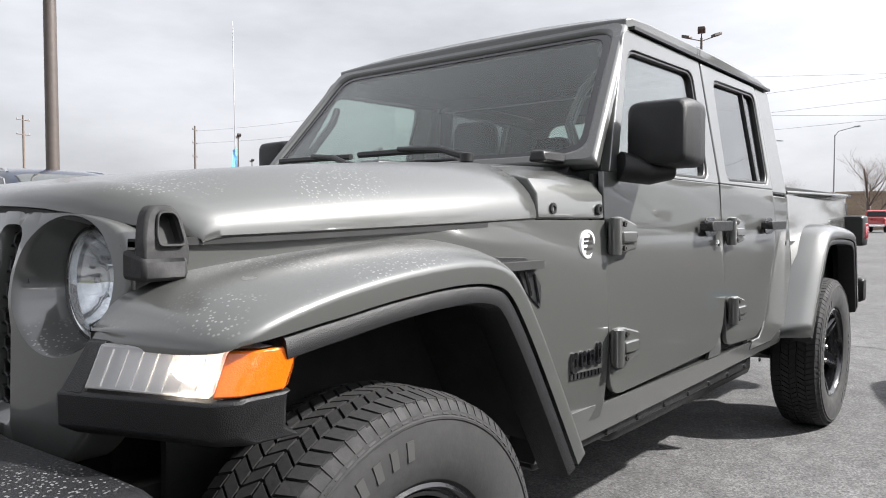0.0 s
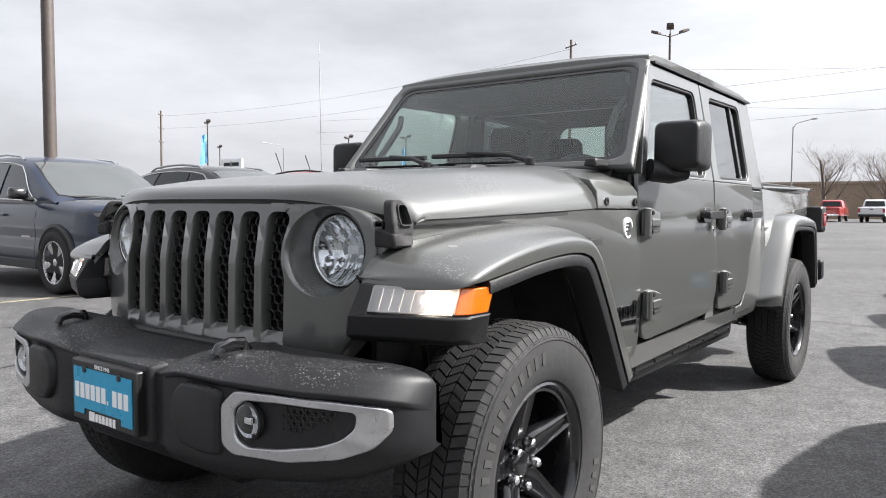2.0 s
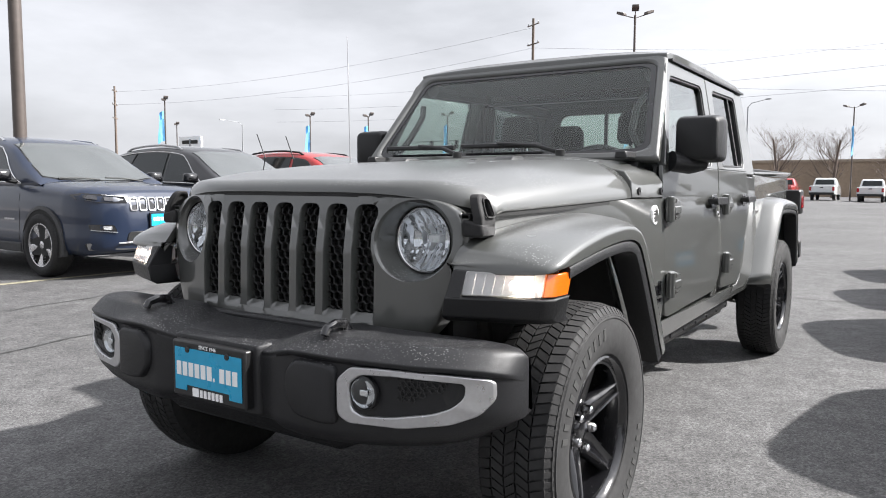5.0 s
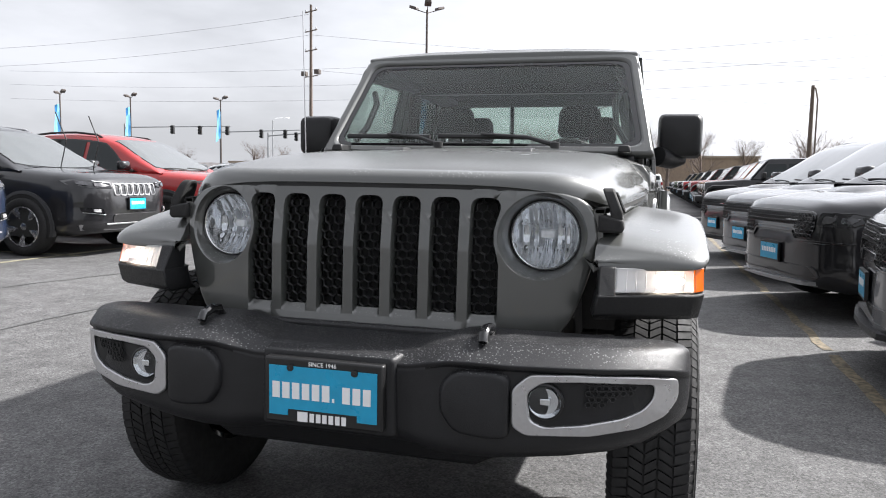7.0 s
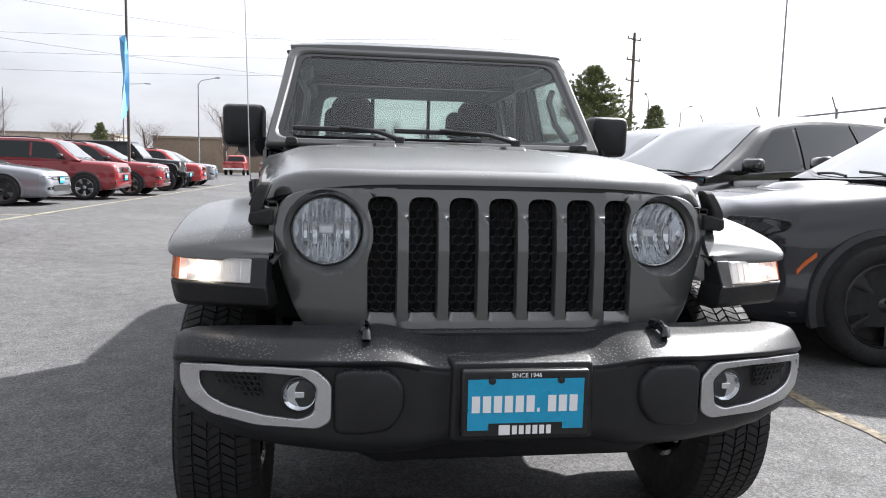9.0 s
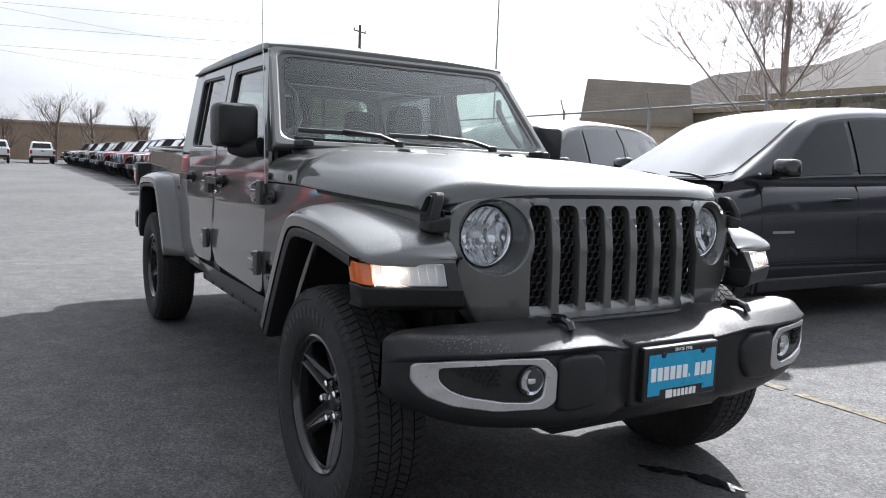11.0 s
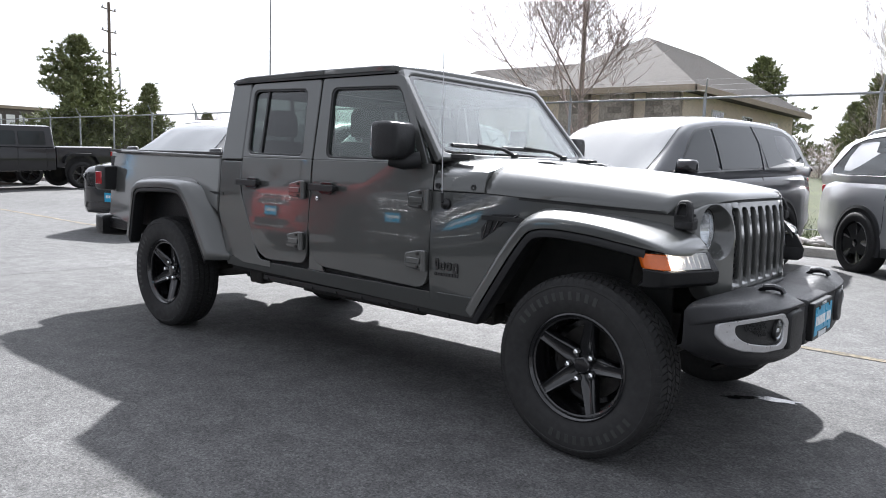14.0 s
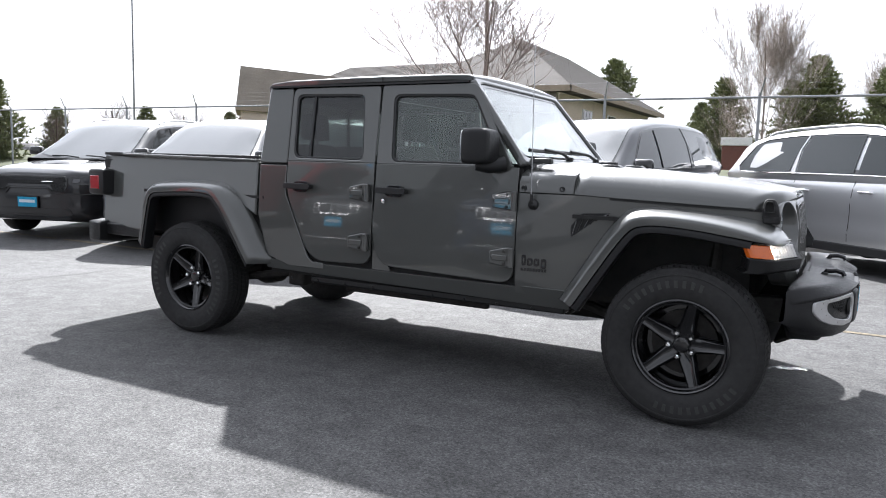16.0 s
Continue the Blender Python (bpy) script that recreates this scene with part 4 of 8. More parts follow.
for y, xf, zd, zt, zb in rows_:
    far = max(abs(y) - 0.5, 0)
    back = 0.50 - far * 0.10
    rec = min(max((abs(y) - 0.26) / 0.05, 0), 1) * 0.016
    o = rounded([(xf, zt), (xf - 0.002 - rec * 0.2, zt - 0.010), (xf - rec, zt - 0.016), (xf - rec, zb), (xf - 0.07, zb - 0.04), (back, zb - 0.03), (back, zd + 0.012 * (abs(y) < 0.25)), (min(xf - 0.05, xf * 0.2 + back * 0.8 + 0.12), zd)], [0.008, 0.003, 0.004, 0.03, 0.04, 0.02, 0.015, 0.022], 4)
    rings.append([(x, y, z) for x, z in o])
bumper = part("front_bumper", loft(rings), M["bumper"], truck, "black plastic front bumper with rain spots", smooth=30)
part("bumper_valance", loft([[(x, y, z) for x, z in ((0.66, 0.52), (0.60, zb), (0.45, zb - 0.01), (0.42, 0.52))] for y, zb in ((-0.5, 0.49), (-0.36, 0.41), (0.36, 0.41), (0.5, 0.49))]), M["plastic"], truck, "black lower valance", bevel=0.02)
part("bumper_deck_step", loft([[(x, y, z) for x, z in ((0.492, 0.70), (0.492, 0.750), (0.512, 0.750), (0.518, 0.742), (0.518, 0.70))] for y in (-0.30, 0.30)]), M["bumper"], bumper, bevel=0.004)


def bump_x(y):
    return lerp([(y0, xf) for y0, xf, *_ in BUMP], abs(y))[0] - min(max((abs(y) - 0.26) / 0.05, 0), 1) * 0.016


for s in (1, -1):
    BO = rounded([(0.862, 0.688), (0.864, 0.640), (0.835, 0.600), (0.775, 0.576), (0.66, 0.559), (0.51, 0.556), (0.479, 0.576), (0.478, 0.668), (0.518, 0.705), (0.62, 0.708), (0.77, 0.703)], 0.014, 4)
    BI = rounded([(0.806, 0.681), (0.804, 0.645), (0.778, 0.619), (0.735, 0.603), (0.64, 0.586), (0.555, 0.579), (0.522, 0.594), (0.514, 0.660), (0.548, 0.686), (0.64, 0.690), (0.74, 0.686)], 0.014, 4)
    on = lambda u, v, d: (bump_x(u) + d, s * u, v)
    bez = part("fog_bezel", frame_ring(BO, BI, on, 0.014), M["silver"], bumper, "silver fog lamp surround", bevel=0.004)
    part("fog_pocket", plate(BI, lambda u, v, d: (bump_x(u) + 0.001 + d, s * u, v), 0.003), M["void"], bez, "black pocket")
    bm = bmesh.new()
    for k in range(7):
        for j in range(5):
            u, v = 0.655 + 0.016 * k + (0.008 if j % 2 else 0), 0.635 + 0.0135 * j
            if v < 0.585 + (u - 0.6) * 0.5:
                continue
            hexo = [(u + 0.0085 * math.cos(a), v + 0.0085 * math.sin(a)) for a in (math.pi / 3 * i for i in range(6))]
            hexi = [(u + 0.006 * math.cos(a), v + 0.006 * math.sin(a)) for a in (math.pi / 3 * i for i in range(6))]
            loft([[(bump_x(p) + 0.005, s * p, q) for p, q in hexo], [(bump_x(p) + 0.009, s * p, q) for p, q in hexo], [(bump_x(p) + 0.009, s * p, q) for p, q in hexi], [(bump_x(p) + 0.005, s * p, q) for p, q in hexi]], caps=False, bm=bm)
    part("pocket_mesh", bm, M["void"], bez, smooth=0)
    fx = bump_x(0.56)
    fog = part("fog_lamp", turned([(0.045, 0.0), (0.045, 0.012), (0.041, 0.014), (0.039, 0.010)], (fx, s * 0.556, 0.640), "x", 28), M["plastic_fine"], bez, "round fog lamp")
    part("fog_reflector", turned([(0.039, 0.012), (0.031, 0.004), (0.018, 0.002), (0.001, 0.002)], (fx, s * 0.556, 0.640), "x", 28), M["reflector"], fog)
    part("fog_shield", box(fx + 0.004, fx + 0.012, s * 0.556 - 0.012, s * 0.556 + 0.012, 0.632, 0.648), M["chrome"], fog, bevel=0.002)
    part("fog_lens", turned([(0.039, 0.013), (0.027, 0.018), (0.012, 0.022), (0.001, 0.0225)], (fx, s * 0.556, 0.640), "x", 28), M["glass_lamp"], fog)
    # raised inner shoulder and tow hook
    pod = rounded([(0.303, 0.60), (0.340, 0.552), (0.42, 0.542), (0.472, 0.545), (0.472, 0.696), (0.440, 0.706), (0.340, 0.706), (0.303, 0.666)], 0.02, 3)
    part("bumper_pad", loft([[(bump_x(u) + d, s * (0.39 + (u - 0.39) * k), 0.625 + (v - 0.625) * k) for u, v in pod] for d, k in ((-0.010, 1.04), (0.010, 1.0), (0.018, 0.93), (0.020, 0.86))]), M["bumper"], bumper, smooth=40)
    hk = [(0.60, s * 0.395, 0.74), (0.60, s * 0.395, 0.768), (0.612, s * 0.395, 0.785), (0.65, s * 0.395, 0.790), (0.682, s * 0.395, 0.782), (0.692, s * 0.395, 0.765)]
    part("tow_hook", tube(hk, 0.017, 10, r_end=0.012), M["gloss_black"], truck, "black steel tow hook")
    part("hook_recess", box(0.585, 0.675, s * 0.395 - 0.024, s * 0.395 + 0.024, 0.752, 0.7600), M["void"], bumper, bevel=0.004)
part("plate_pad", loft([[(x, y * k, 0.616 + (z - 0.616) * k) for y, z in rounded([(-0.185, 0.515), (0.185, 0.515), (0.180, 0.716), (-0.180, 0.716)], 0.012, 3)] for x, k in ((0.690, 1.06), (0.728, 1.015), (0.736, 0.99), (0.738, 0.96))]), M["bumper"], bumper, "raised pad behind the plate", smooth=40)
sign = part("plate_holder", box(0.728, 0.765, -0.163, 0.163, 0.532, 0.703), M["plastic_fine"], truck, "black dealer plate frame with blue card", bevel=0.006)
part("plate_card", plate([(-0.148, 0.553), (-0.095, 0.553), (-0.095, 0.570), (0.095, 0.570), (0.095, 0.553), (0.148, 0.553), (0.148, 0.682), (-0.148, 0.682)], lambda u, v, d: (0.7655 + d, u, v), 0.002), M["plate_blue"], sign, "bright blue dealer card")
for k in range(10):
    w = 0.006 if k == 6 else 0.0205
    h = 0.010 if k == 6 else 0.042
    part("plate_mark", box(0.7676, 0.769, -0.138 + 0.0277 * k, -0.138 + 0.0277 * k + w, 0.598, 0.598 + h), M["white_print"], sign, "white printed bar")
part("plate_mark", box(0.7655, 0.768, -0.068, -0.040, 0.540, 0.565), M["white_print"], sign)
for k in range(6):
    part("plate_mark", box(0.7655, 0.768, -0.034 + 0.0175 * k, -0.034 + 0.0175 * k + 0.012, 0.541, 0.563), M["white_print"], sign)
bm = text_mesh("SINCE 1946", 0.0155)
for v in bm.verts:
    v.co = Vector((0.7655 + v.co.z, v.co.x, 0.6855 + v.co.y))
part("plate_text", bm, M["white_print"], sign, "small white words", smooth=0)
for y in (-0.088, 0.088):
    part("plate_screw", turned([(0.010, 0.0), (0.009, 0.004), (0.001, 0.005)], (0.766, y, 0.678), "x", 10), M["plastic_fine"], sign)

# windscreen frame, roof
def ws(u, v, d):
    """A place on the windscreen: u across, v from sill 0 to roof 1, d out of it."""
    return (-0.905 - 0.40 * v + d * 0.82, u, 1.29 + 0.50 * v + d * 0.57)


wo = rounded([(-0.785, 0.0), (0.785, 0.0), (0.69, 1.0), (-0.69, 1.0)], [0.02, 0.02, 0.06, 0.06], 5)
wi = rounded([(-0.735, 0.065), (0.735, 0.065), (0.648, 0.93), (-0.648, 0.93)], [0.10, 0.10, 0.08, 0.08], 5)
part("windscreen_frame", frame_ring(wo, wi, ws, -0.05), M["paint"], truck, "grey windscreen frame", bevel=0.016)
wb = [(u * 0.965, 0.5 + (v - 0.5) * 0.93) for u, v in wi]
part("windscreen_border", frame_ring(wi, wb, lambda u, v, d: ws(u, v, d - 0.012), -0.004), M["gloss_black"], truck, "black windscreen border")
g = part("windscreen", plate(wi, lambda u, v, d: ws(u, v, d - 0.014), -0.005), M["glass_front"], truck, "clear windscreen")
g.visible_shadow = False
for s in (1, -1):
    part("screen_hinge", loft([[(-0.80 - 0.13 * k, s * (0.66 + y), 1.298 + z) for y, z in ((-0.028, -0.01), (-0.022, 0.02), (0.022, 0.02), (0.028, -0.01))] for k in (0, 0.3, 1)]), M["plastic_fine"], truck, "black windscreen hinge", bevel=0.006)
# wipers
for y0, y1, yp in ((-0.66, -0.24, -0.18), (-0.20, 0.22, 0.36)):
    tip_a, tip_b = ws(y0, 0.125, 0.02), ws(y1, 0.115, 0.02)
    mid = ws((y0 + y1) / 2, 0.125, 0.035)
    piv = ws(yp, 0.005, 0.05)
    wip = part("wiper", tube([tip_a, ws((y0 + y1) / 2, 0.122, 0.02), tip_b], 0.012, 6), M["plastic_fine"], truck, "black wiper", smooth=0)
    part("wiper_arm", tube([piv, ws(yp - (yp - (y0 + y1) / 2) * 0.35, 0.06, 0.06), mid], 0.012, 8, r_end=0.008), M["plastic_fine"], wip)
    part("wiper_cap", turned([(0.022, -0.015), (0.022, 0.01), (0.001, 0.016)], piv, "z", 12), M["plastic_fine"], wip)

rings = []
for x, zc, ze, w in ((-1.295, 1.800, 1.785, 0.690), (-1.33, 1.822, 1.795, 0.695), (-1.45, 1.838, 1.80, 0.698), (-2.1, 1.85, 1.802, 0.698), (-2.7, 1.838, 1.795, 0.692), (-2.84, 1.820, 1.782, 0.688), (-2.875, 1.795, 1.76, 0.684)):
    top = [(w * u, ze + (zc - ze) * (1 - abs(u) ** 3.2)) for u in (-1, -0.97, -0.9, -0.75, -0.5, 0, 0.5, 0.75, 0.9, 0.97, 1)]
    rings.append([(x, y, z) for y, z in top] + [(x, w - 0.004, ze - 0.035), (x, w - 0.05, ze - 0.045), (x, -w + 0.05, ze - 0.045), (x, -w + 0.004, ze - 0.035)])
part("roof", loft(rings), M["paint"], truck, "grey hard top", smooth=50, bevel=0.006)
part("roof_seam", loft([[(-1.93 + dx, y, z + 0.003) for y, z in ((-0.70, 1.768), (-0.702, 1.80), (-0.5, 1.845), (0, 1.853), (0.5, 1.845), (0.702, 1.80), (0.70, 1.768))] for dx in (0, 0.008)], closed=False), M["void"], truck)
for s in (1, -1):
    part("gutter", box(-2.84, -1.32, s * 0.697 - 0.012, s * 0.697 + 0.012, 1.752, 1.763), M["plastic_fine"], truck, "black rain gutter")
    part("top_quarter", side_panel(rounded([(-2.622, 1.245), (-2.646, 1.75), (-2.850, 1.75), (-2.862, 1.245)], 0.012, 2), s, 0.0, 0.05), M["paint"], truck, bevel=0.012)
bk = rounded([(-0.60, 1.30), (0.60, 1.30), (0.54, 1.68), (-0.54, 1.68)], 0.06, 4)
bo = [(-0.77, 1.24), (0.77, 1.24), (0.68, 1.78), (-0.68, 1.78)]
bm = bmesh.new()
edges = []
for lp in (bo, bk):
    vs = [bm.verts.new((-2.86, u, v)) for u, v in lp]
    edges += [bm.edges.new((a, b)) for a, b in zip(vs, vs[1:] + vs[:1])]
bmesh.ops.triangle_fill(bm, use_beauty=True, edges=edges)
r = bmesh.ops.extrude_face_region(bm, geom=bm.faces[:])
for v in r["geom"]:
    if isinstance(v, bmesh.types.BMVert):
        v.co.x += 0.03
part("cab_back", bm, M["paint"], truck, bevel=0.008)
g = part("rear_window", plate(bk, lambda u, v, d: (-2.85 + d, u, v), 0.005), M["glass_side"], truck, "rear window glass")
g.visible_shadow = False
for y in (-0.2, 0.2):
    part("rear_window_bar", box(-2.856, -2.838, y - 0.012, y + 0.012, 1.30, 1.68), M["plastic_fine"], truck)

# bed
bm = box(-4.56, -2.89, -0.70, 0.70, 0.78, 0.81)
box(-2.93, -2.89, -0.74, 0.74, 0.78, 1.25, bm)
for s in (1, -1):
    box(-4.56, -2.93, s * 0.715 - 0.015, s * 0.715 + 0.015, 0.70, 1.235, bm)
part("bed_floor", bm, M["plastic"], truck, "black bed floor")
part("tailgate", box(-4.605, -4.555, -0.69, 0.69, 0.74, 1.27), M["paint"], truck, bevel=0.012)
part("bed_gap", box(-2.888, -2.856, -0.77, 0.77, 0.62, 1.20), M["void"], truck)
rings = []
for y, xf, zt, zb in ((-0.85, -4.57, 0.73, 0.60), (-0.83, -4.64, 0.745, 0.585), (-0.7, -4.69, 0.75, 0.57), (0, -4.71, 0.75, 0.57), (0.7, -4.69, 0.75, 0.57), (0.83, -4.64, 0.745, 0.585), (0.85, -4.57, 0.73, 0.60)):
    o = rounded([(xf, zt), (xf, zb), (-4.48, zb), (-4.48, zt)], 0.03, 3)
    rings.append([(x, y, z) for x, z in o])
part("rear_bumper", loft(rings), M["plastic"], truck, "black rear bumper", smooth=50)
for s in (1, -1):
    part("bed_lower_trim", box(-4.52, -4.08, s * 0.765 - 0.02, s * 0.765 + 0.02, 0.64, 0.73), M["plastic"], truck, bevel=0.01)

# antenna on the right cowl
ant = part("antenna", turned([(0.030, 0.0), (0.028, 0.012), (0.016, 0.02), (0.010, 0.03), (0.001, 0.034)], (-0.845, -0.802, 1.062), "y", 16, -1), M["plastic_fine"], truck, "black antenna base with thin whip")
part("antenna_whip", tube([(-0.845, -0.835, 1.07), (-0.846, -0.838, 1.12), (-0.85, -0.86, 1.95)], 0.0035, 6, r_end=0.002), M["silver"], ant, "thin steel whip")
part("antenna_foot", tube([(-0.845, -0.82, 1.062), (-0.845, -0.836, 1.075), (-0.845, -0.838, 1.12)], 0.008, 8), M["plastic_fine"], ant)

# chassis
for s in (1, -1):
    part("frame_rail", box(-4.4, 0.48, s * 0.43 - 0.05, s * 0.43 + 0.05, 0.50, 0.63), M["dark_metal"], truck, bevel=0.01)
    part("control_arm", tube([(-0.72, s * 0.45, 0.50), (-0.05, s * 0.55, 0.33)], 0.03, 8), M["dark_metal"], truck)
    part("trailing_arm", tube([(-2.62, s * 0.60, 0.50), (-3.45, s * 0.60, 0.36)], 0.028, 8), M["dark_metal"], truck)
    part("damper", tube([(0.06, s * 0.56, 0.42), (0.10, s * 0.50, 0.95)], 0.035, 10), M["dark_metal"], truck)
    part("arm_bracket", box(-2.72, -2.58, s * 0.60 - 0.06, s * 0.60 + 0.06, 0.40, 0.56), M["dark_metal"], truck, bevel=0.015)
    part("arm_bracket", box(-0.80, -0.68, s * 0.52 - 0.06, s * 0.52 + 0.06, 0.42, 0.54), M["dark_metal"], truck, bevel=0.015)
    part("skid_bar", box(-2.35, -1.25, s * 0.47 - 0.02, s * 0.47 + 0.02, 0.37, 0.46), M["dark_metal"], truck, bevel=0.01)
part("front_axle", tube([(0, -0.70, 0.40), (0, -0.3, 0.38), (0, 0.7, 0.40)], 0.05, 12), M["dark_metal"], truck)
part("rear_axle", tube([(AXLE_R, -0.70, 0.40), (AXLE_R, 0.7, 0.40)], 0.05, 12), M["dark_metal"], truck)
for x, y in ((0.02, -0.25), (AXLE_R, 0.0)):
    part("differential", turned([(0.03, -0.16), (0.13, -0.12), (0.16, 0.0), (0.13, 0.12), (0.03, 0.16)], (x, y, 0.40), "x", 16), M["dark_metal"], truck)
part("steering_rod", tube([(0.22, -0.6, 0.42), (0.22, 0.6, 0.46)], 0.02, 8), M["dark_metal"], truck)
part("gearbox", box(-2.3, -0.5, -0.32, 0.32, 0.36, 0.60), M["dark_metal"], truck, bevel=0.05)
part("fuel_tank", box(-3.0, -1.4, 0.15, 0.60, 0.32, 0.56), M["plastic_fine"], truck, bevel=0.04)
part("muffler", tube([(-2.0, -0.2, 0.45), (-2.95, -0.25, 0.46)], 0.08, 12), M["dark_metal"], truck)
part("skid_plate", loft([[(x, y, z) for x, z in ((0.58, 0.45), (0.40, 0.36), (0.38, 0.37), (0.56, 0.47))] for y in (-0.34, 0.34)]), M["dark_metal"], truck, bevel=0.008)

# cabin
part("dashboard", loft([[(x, y, z) for x, z in rounded([(-0.90, 1.05), (-0.90, 1.285), (-1.10, 1.275), (-1.20, 1.20), (-1.18, 0.95)], 0.04, 3)] for y in (-0.70, 0.70)]), M["plastic_fine"], truck, "black dashboard")
wheel_pts = [(-1.36 + 0.19 * math.sin(a) * 0.42, 0.37 + 0.19 * math.cos(a), 1.19 + 0.19 * math.sin(a) * 0.90) for a in (2 * math.pi * i / 28 for i in range(29))]
steer = part("steering_wheel", tube(wheel_pts, 0.016, 8), M["plastic_fine"], truck, "black steering wheel")
part("wheel_hub", turned([(0.001, -0.02), (0.06, -0.02), (0.055, 0.02), (0.001, 0.03)], (-1.35, 0.37, 1.18), "x", 16), M["plastic_fine"], steer)
for a in (0.2, math.pi - 0.2, -math.pi / 2):
    part("wheel_spoke", tube([(-1.35, 0.37, 1.18), (-1.36 + 0.19 * math.sin(a) * 0.42, 0.37 + 0.19 * math.cos(a), 1.19 + 0.17 * math.sin(a))], 0.012, 6), M["plastic_fine"], steer)
for x, ys in ((-1.72, (-0.37, 0.37)), (-2.52, (-0.42, 0.0, 0.42))):
    for y in ys:
        w = 0.25 if x > -2 else 0.22
        sb = part("seat", loft([[(x + 0.52 * k, y + u * w, z) for u, z in ((-1, 0.70), (-0.95, 0.86), (0.95, 0.86), (1, 0.70))] for k in (0, 0.1, 0.9, 1)]), M["cloth"], truck, "black cloth seat", bevel=0.03)
        part("seat_back", loft([[(x - 0.02 - (z - 0.8) * 0.25 + dx, y + u * w * k, z) for u, dx in ((-1, 0.03), (-0.8, 0.08), (0.8, 0.08), (1, 0.03), (0.9, -0.07), (-0.9, -0.07))] for z, k in ((0.80, 0.95), (1.0, 1.0), (1.25, 0.92), (1.36, 0.75), (1.38, 0.6))]), M["cloth"], sb, bevel=0.015)
        if x > -2 or y:
            part("headrest", loft([[(x - 0.16 + dx, y + u * 0.125 * k, z) for u, dx in ((-1, 0.02), (-0.8, 0.05), (0.8, 0.05), (1, 0.02), (0.9, -0.04), (-0.9, -0.04))] for z, k in ((1.41, 0.85), (1.44, 1.0), (1.55, 0.95), (1.59, 0.7))]), M["cloth"], sb, bevel=0.01)
            for q in (-0.05, 0.05):
                part("headrest_post", tube([(x - 0.15, y + q, 1.34), (x - 0.16, y + q, 1.43)], 0.007, 6), M["chrome"], sb)
for s in (1, -1):
    part("roll_bar", tube([(-1.30, s * 0.62, 1.70), (-1.9, s * 0.63, 1.715), (-2.0, s * 0.66, 1.68), (-2.05, s * 0.70, 1.2)], 0.04, 8), M["plastic_fine"], truck, "black padded roll bar")
    part("roll_bar", tube([(-1.95, s * 0.63, 1.71), (-2.75, s * 0.62, 1.69)], 0.04, 8), M["plastic_fine"], truck, "black padded roll bar")
    part("grab_handle", tube([(-1.03, s * 0.66, 1.34), (-1.07, s * 0.61, 1.42), (-1.17, s * 0.60, 1.54), (-1.22, s * 0.63, 1.60)], 0.016, 8), M["plastic_fine"], truck, "black pillar grab handle")
part("roll_bar", tube([(-1.98, -0.63, 1.71), (-1.98, 0.63, 1.71)], 0.04, 8), M["plastic_fine"], truck, "black padded roll bar")
part("headliner", box(-2.83, -1.32, -0.65, 0.65, 1.728, 1.736), M["cloth"], truck)


# ---- wheels ----
def road_wheel(parent, at, r=0.405, w=0.245, rim=0.238, spokes=5, metal=None, name="wheel", fine=True, dark=None):
    """A tyre and rim, outer face towards +y before the pose is applied."""
    wheel = tagged(new(name), "black alloy wheel" if metal is None else "silver alloy wheel")
    wheel.parent = parent
    wheel.matrix_basis = at
    h = w / 2
    metal = metal or M["gloss_black"]
    prof = [(rim - 0.012, -h * 0.75), (rim + 0.015, -h * 0.86), (rim + 0.07, -h * 0.98), (r - 0.035, -h * 0.96), (r - 0.010, -h * 0.80), (r - 0.008, 0), (r - 0.010, h * 0.80), (r - 0.035, h * 0.96), (rim + 0.075, h * 1.0), (rim + 0.03, h * 0.93), (rim + 0.004, h * 0.84), (rim - 0.012, h * 0.75)]
    n = 64 if fine else 28
    tyre = part("tyre", turned(prof, (0, 0, 0), "y", n), M["rubber"], wheel, "black rubber tyre", smooth=50)
    return wheel, tyre


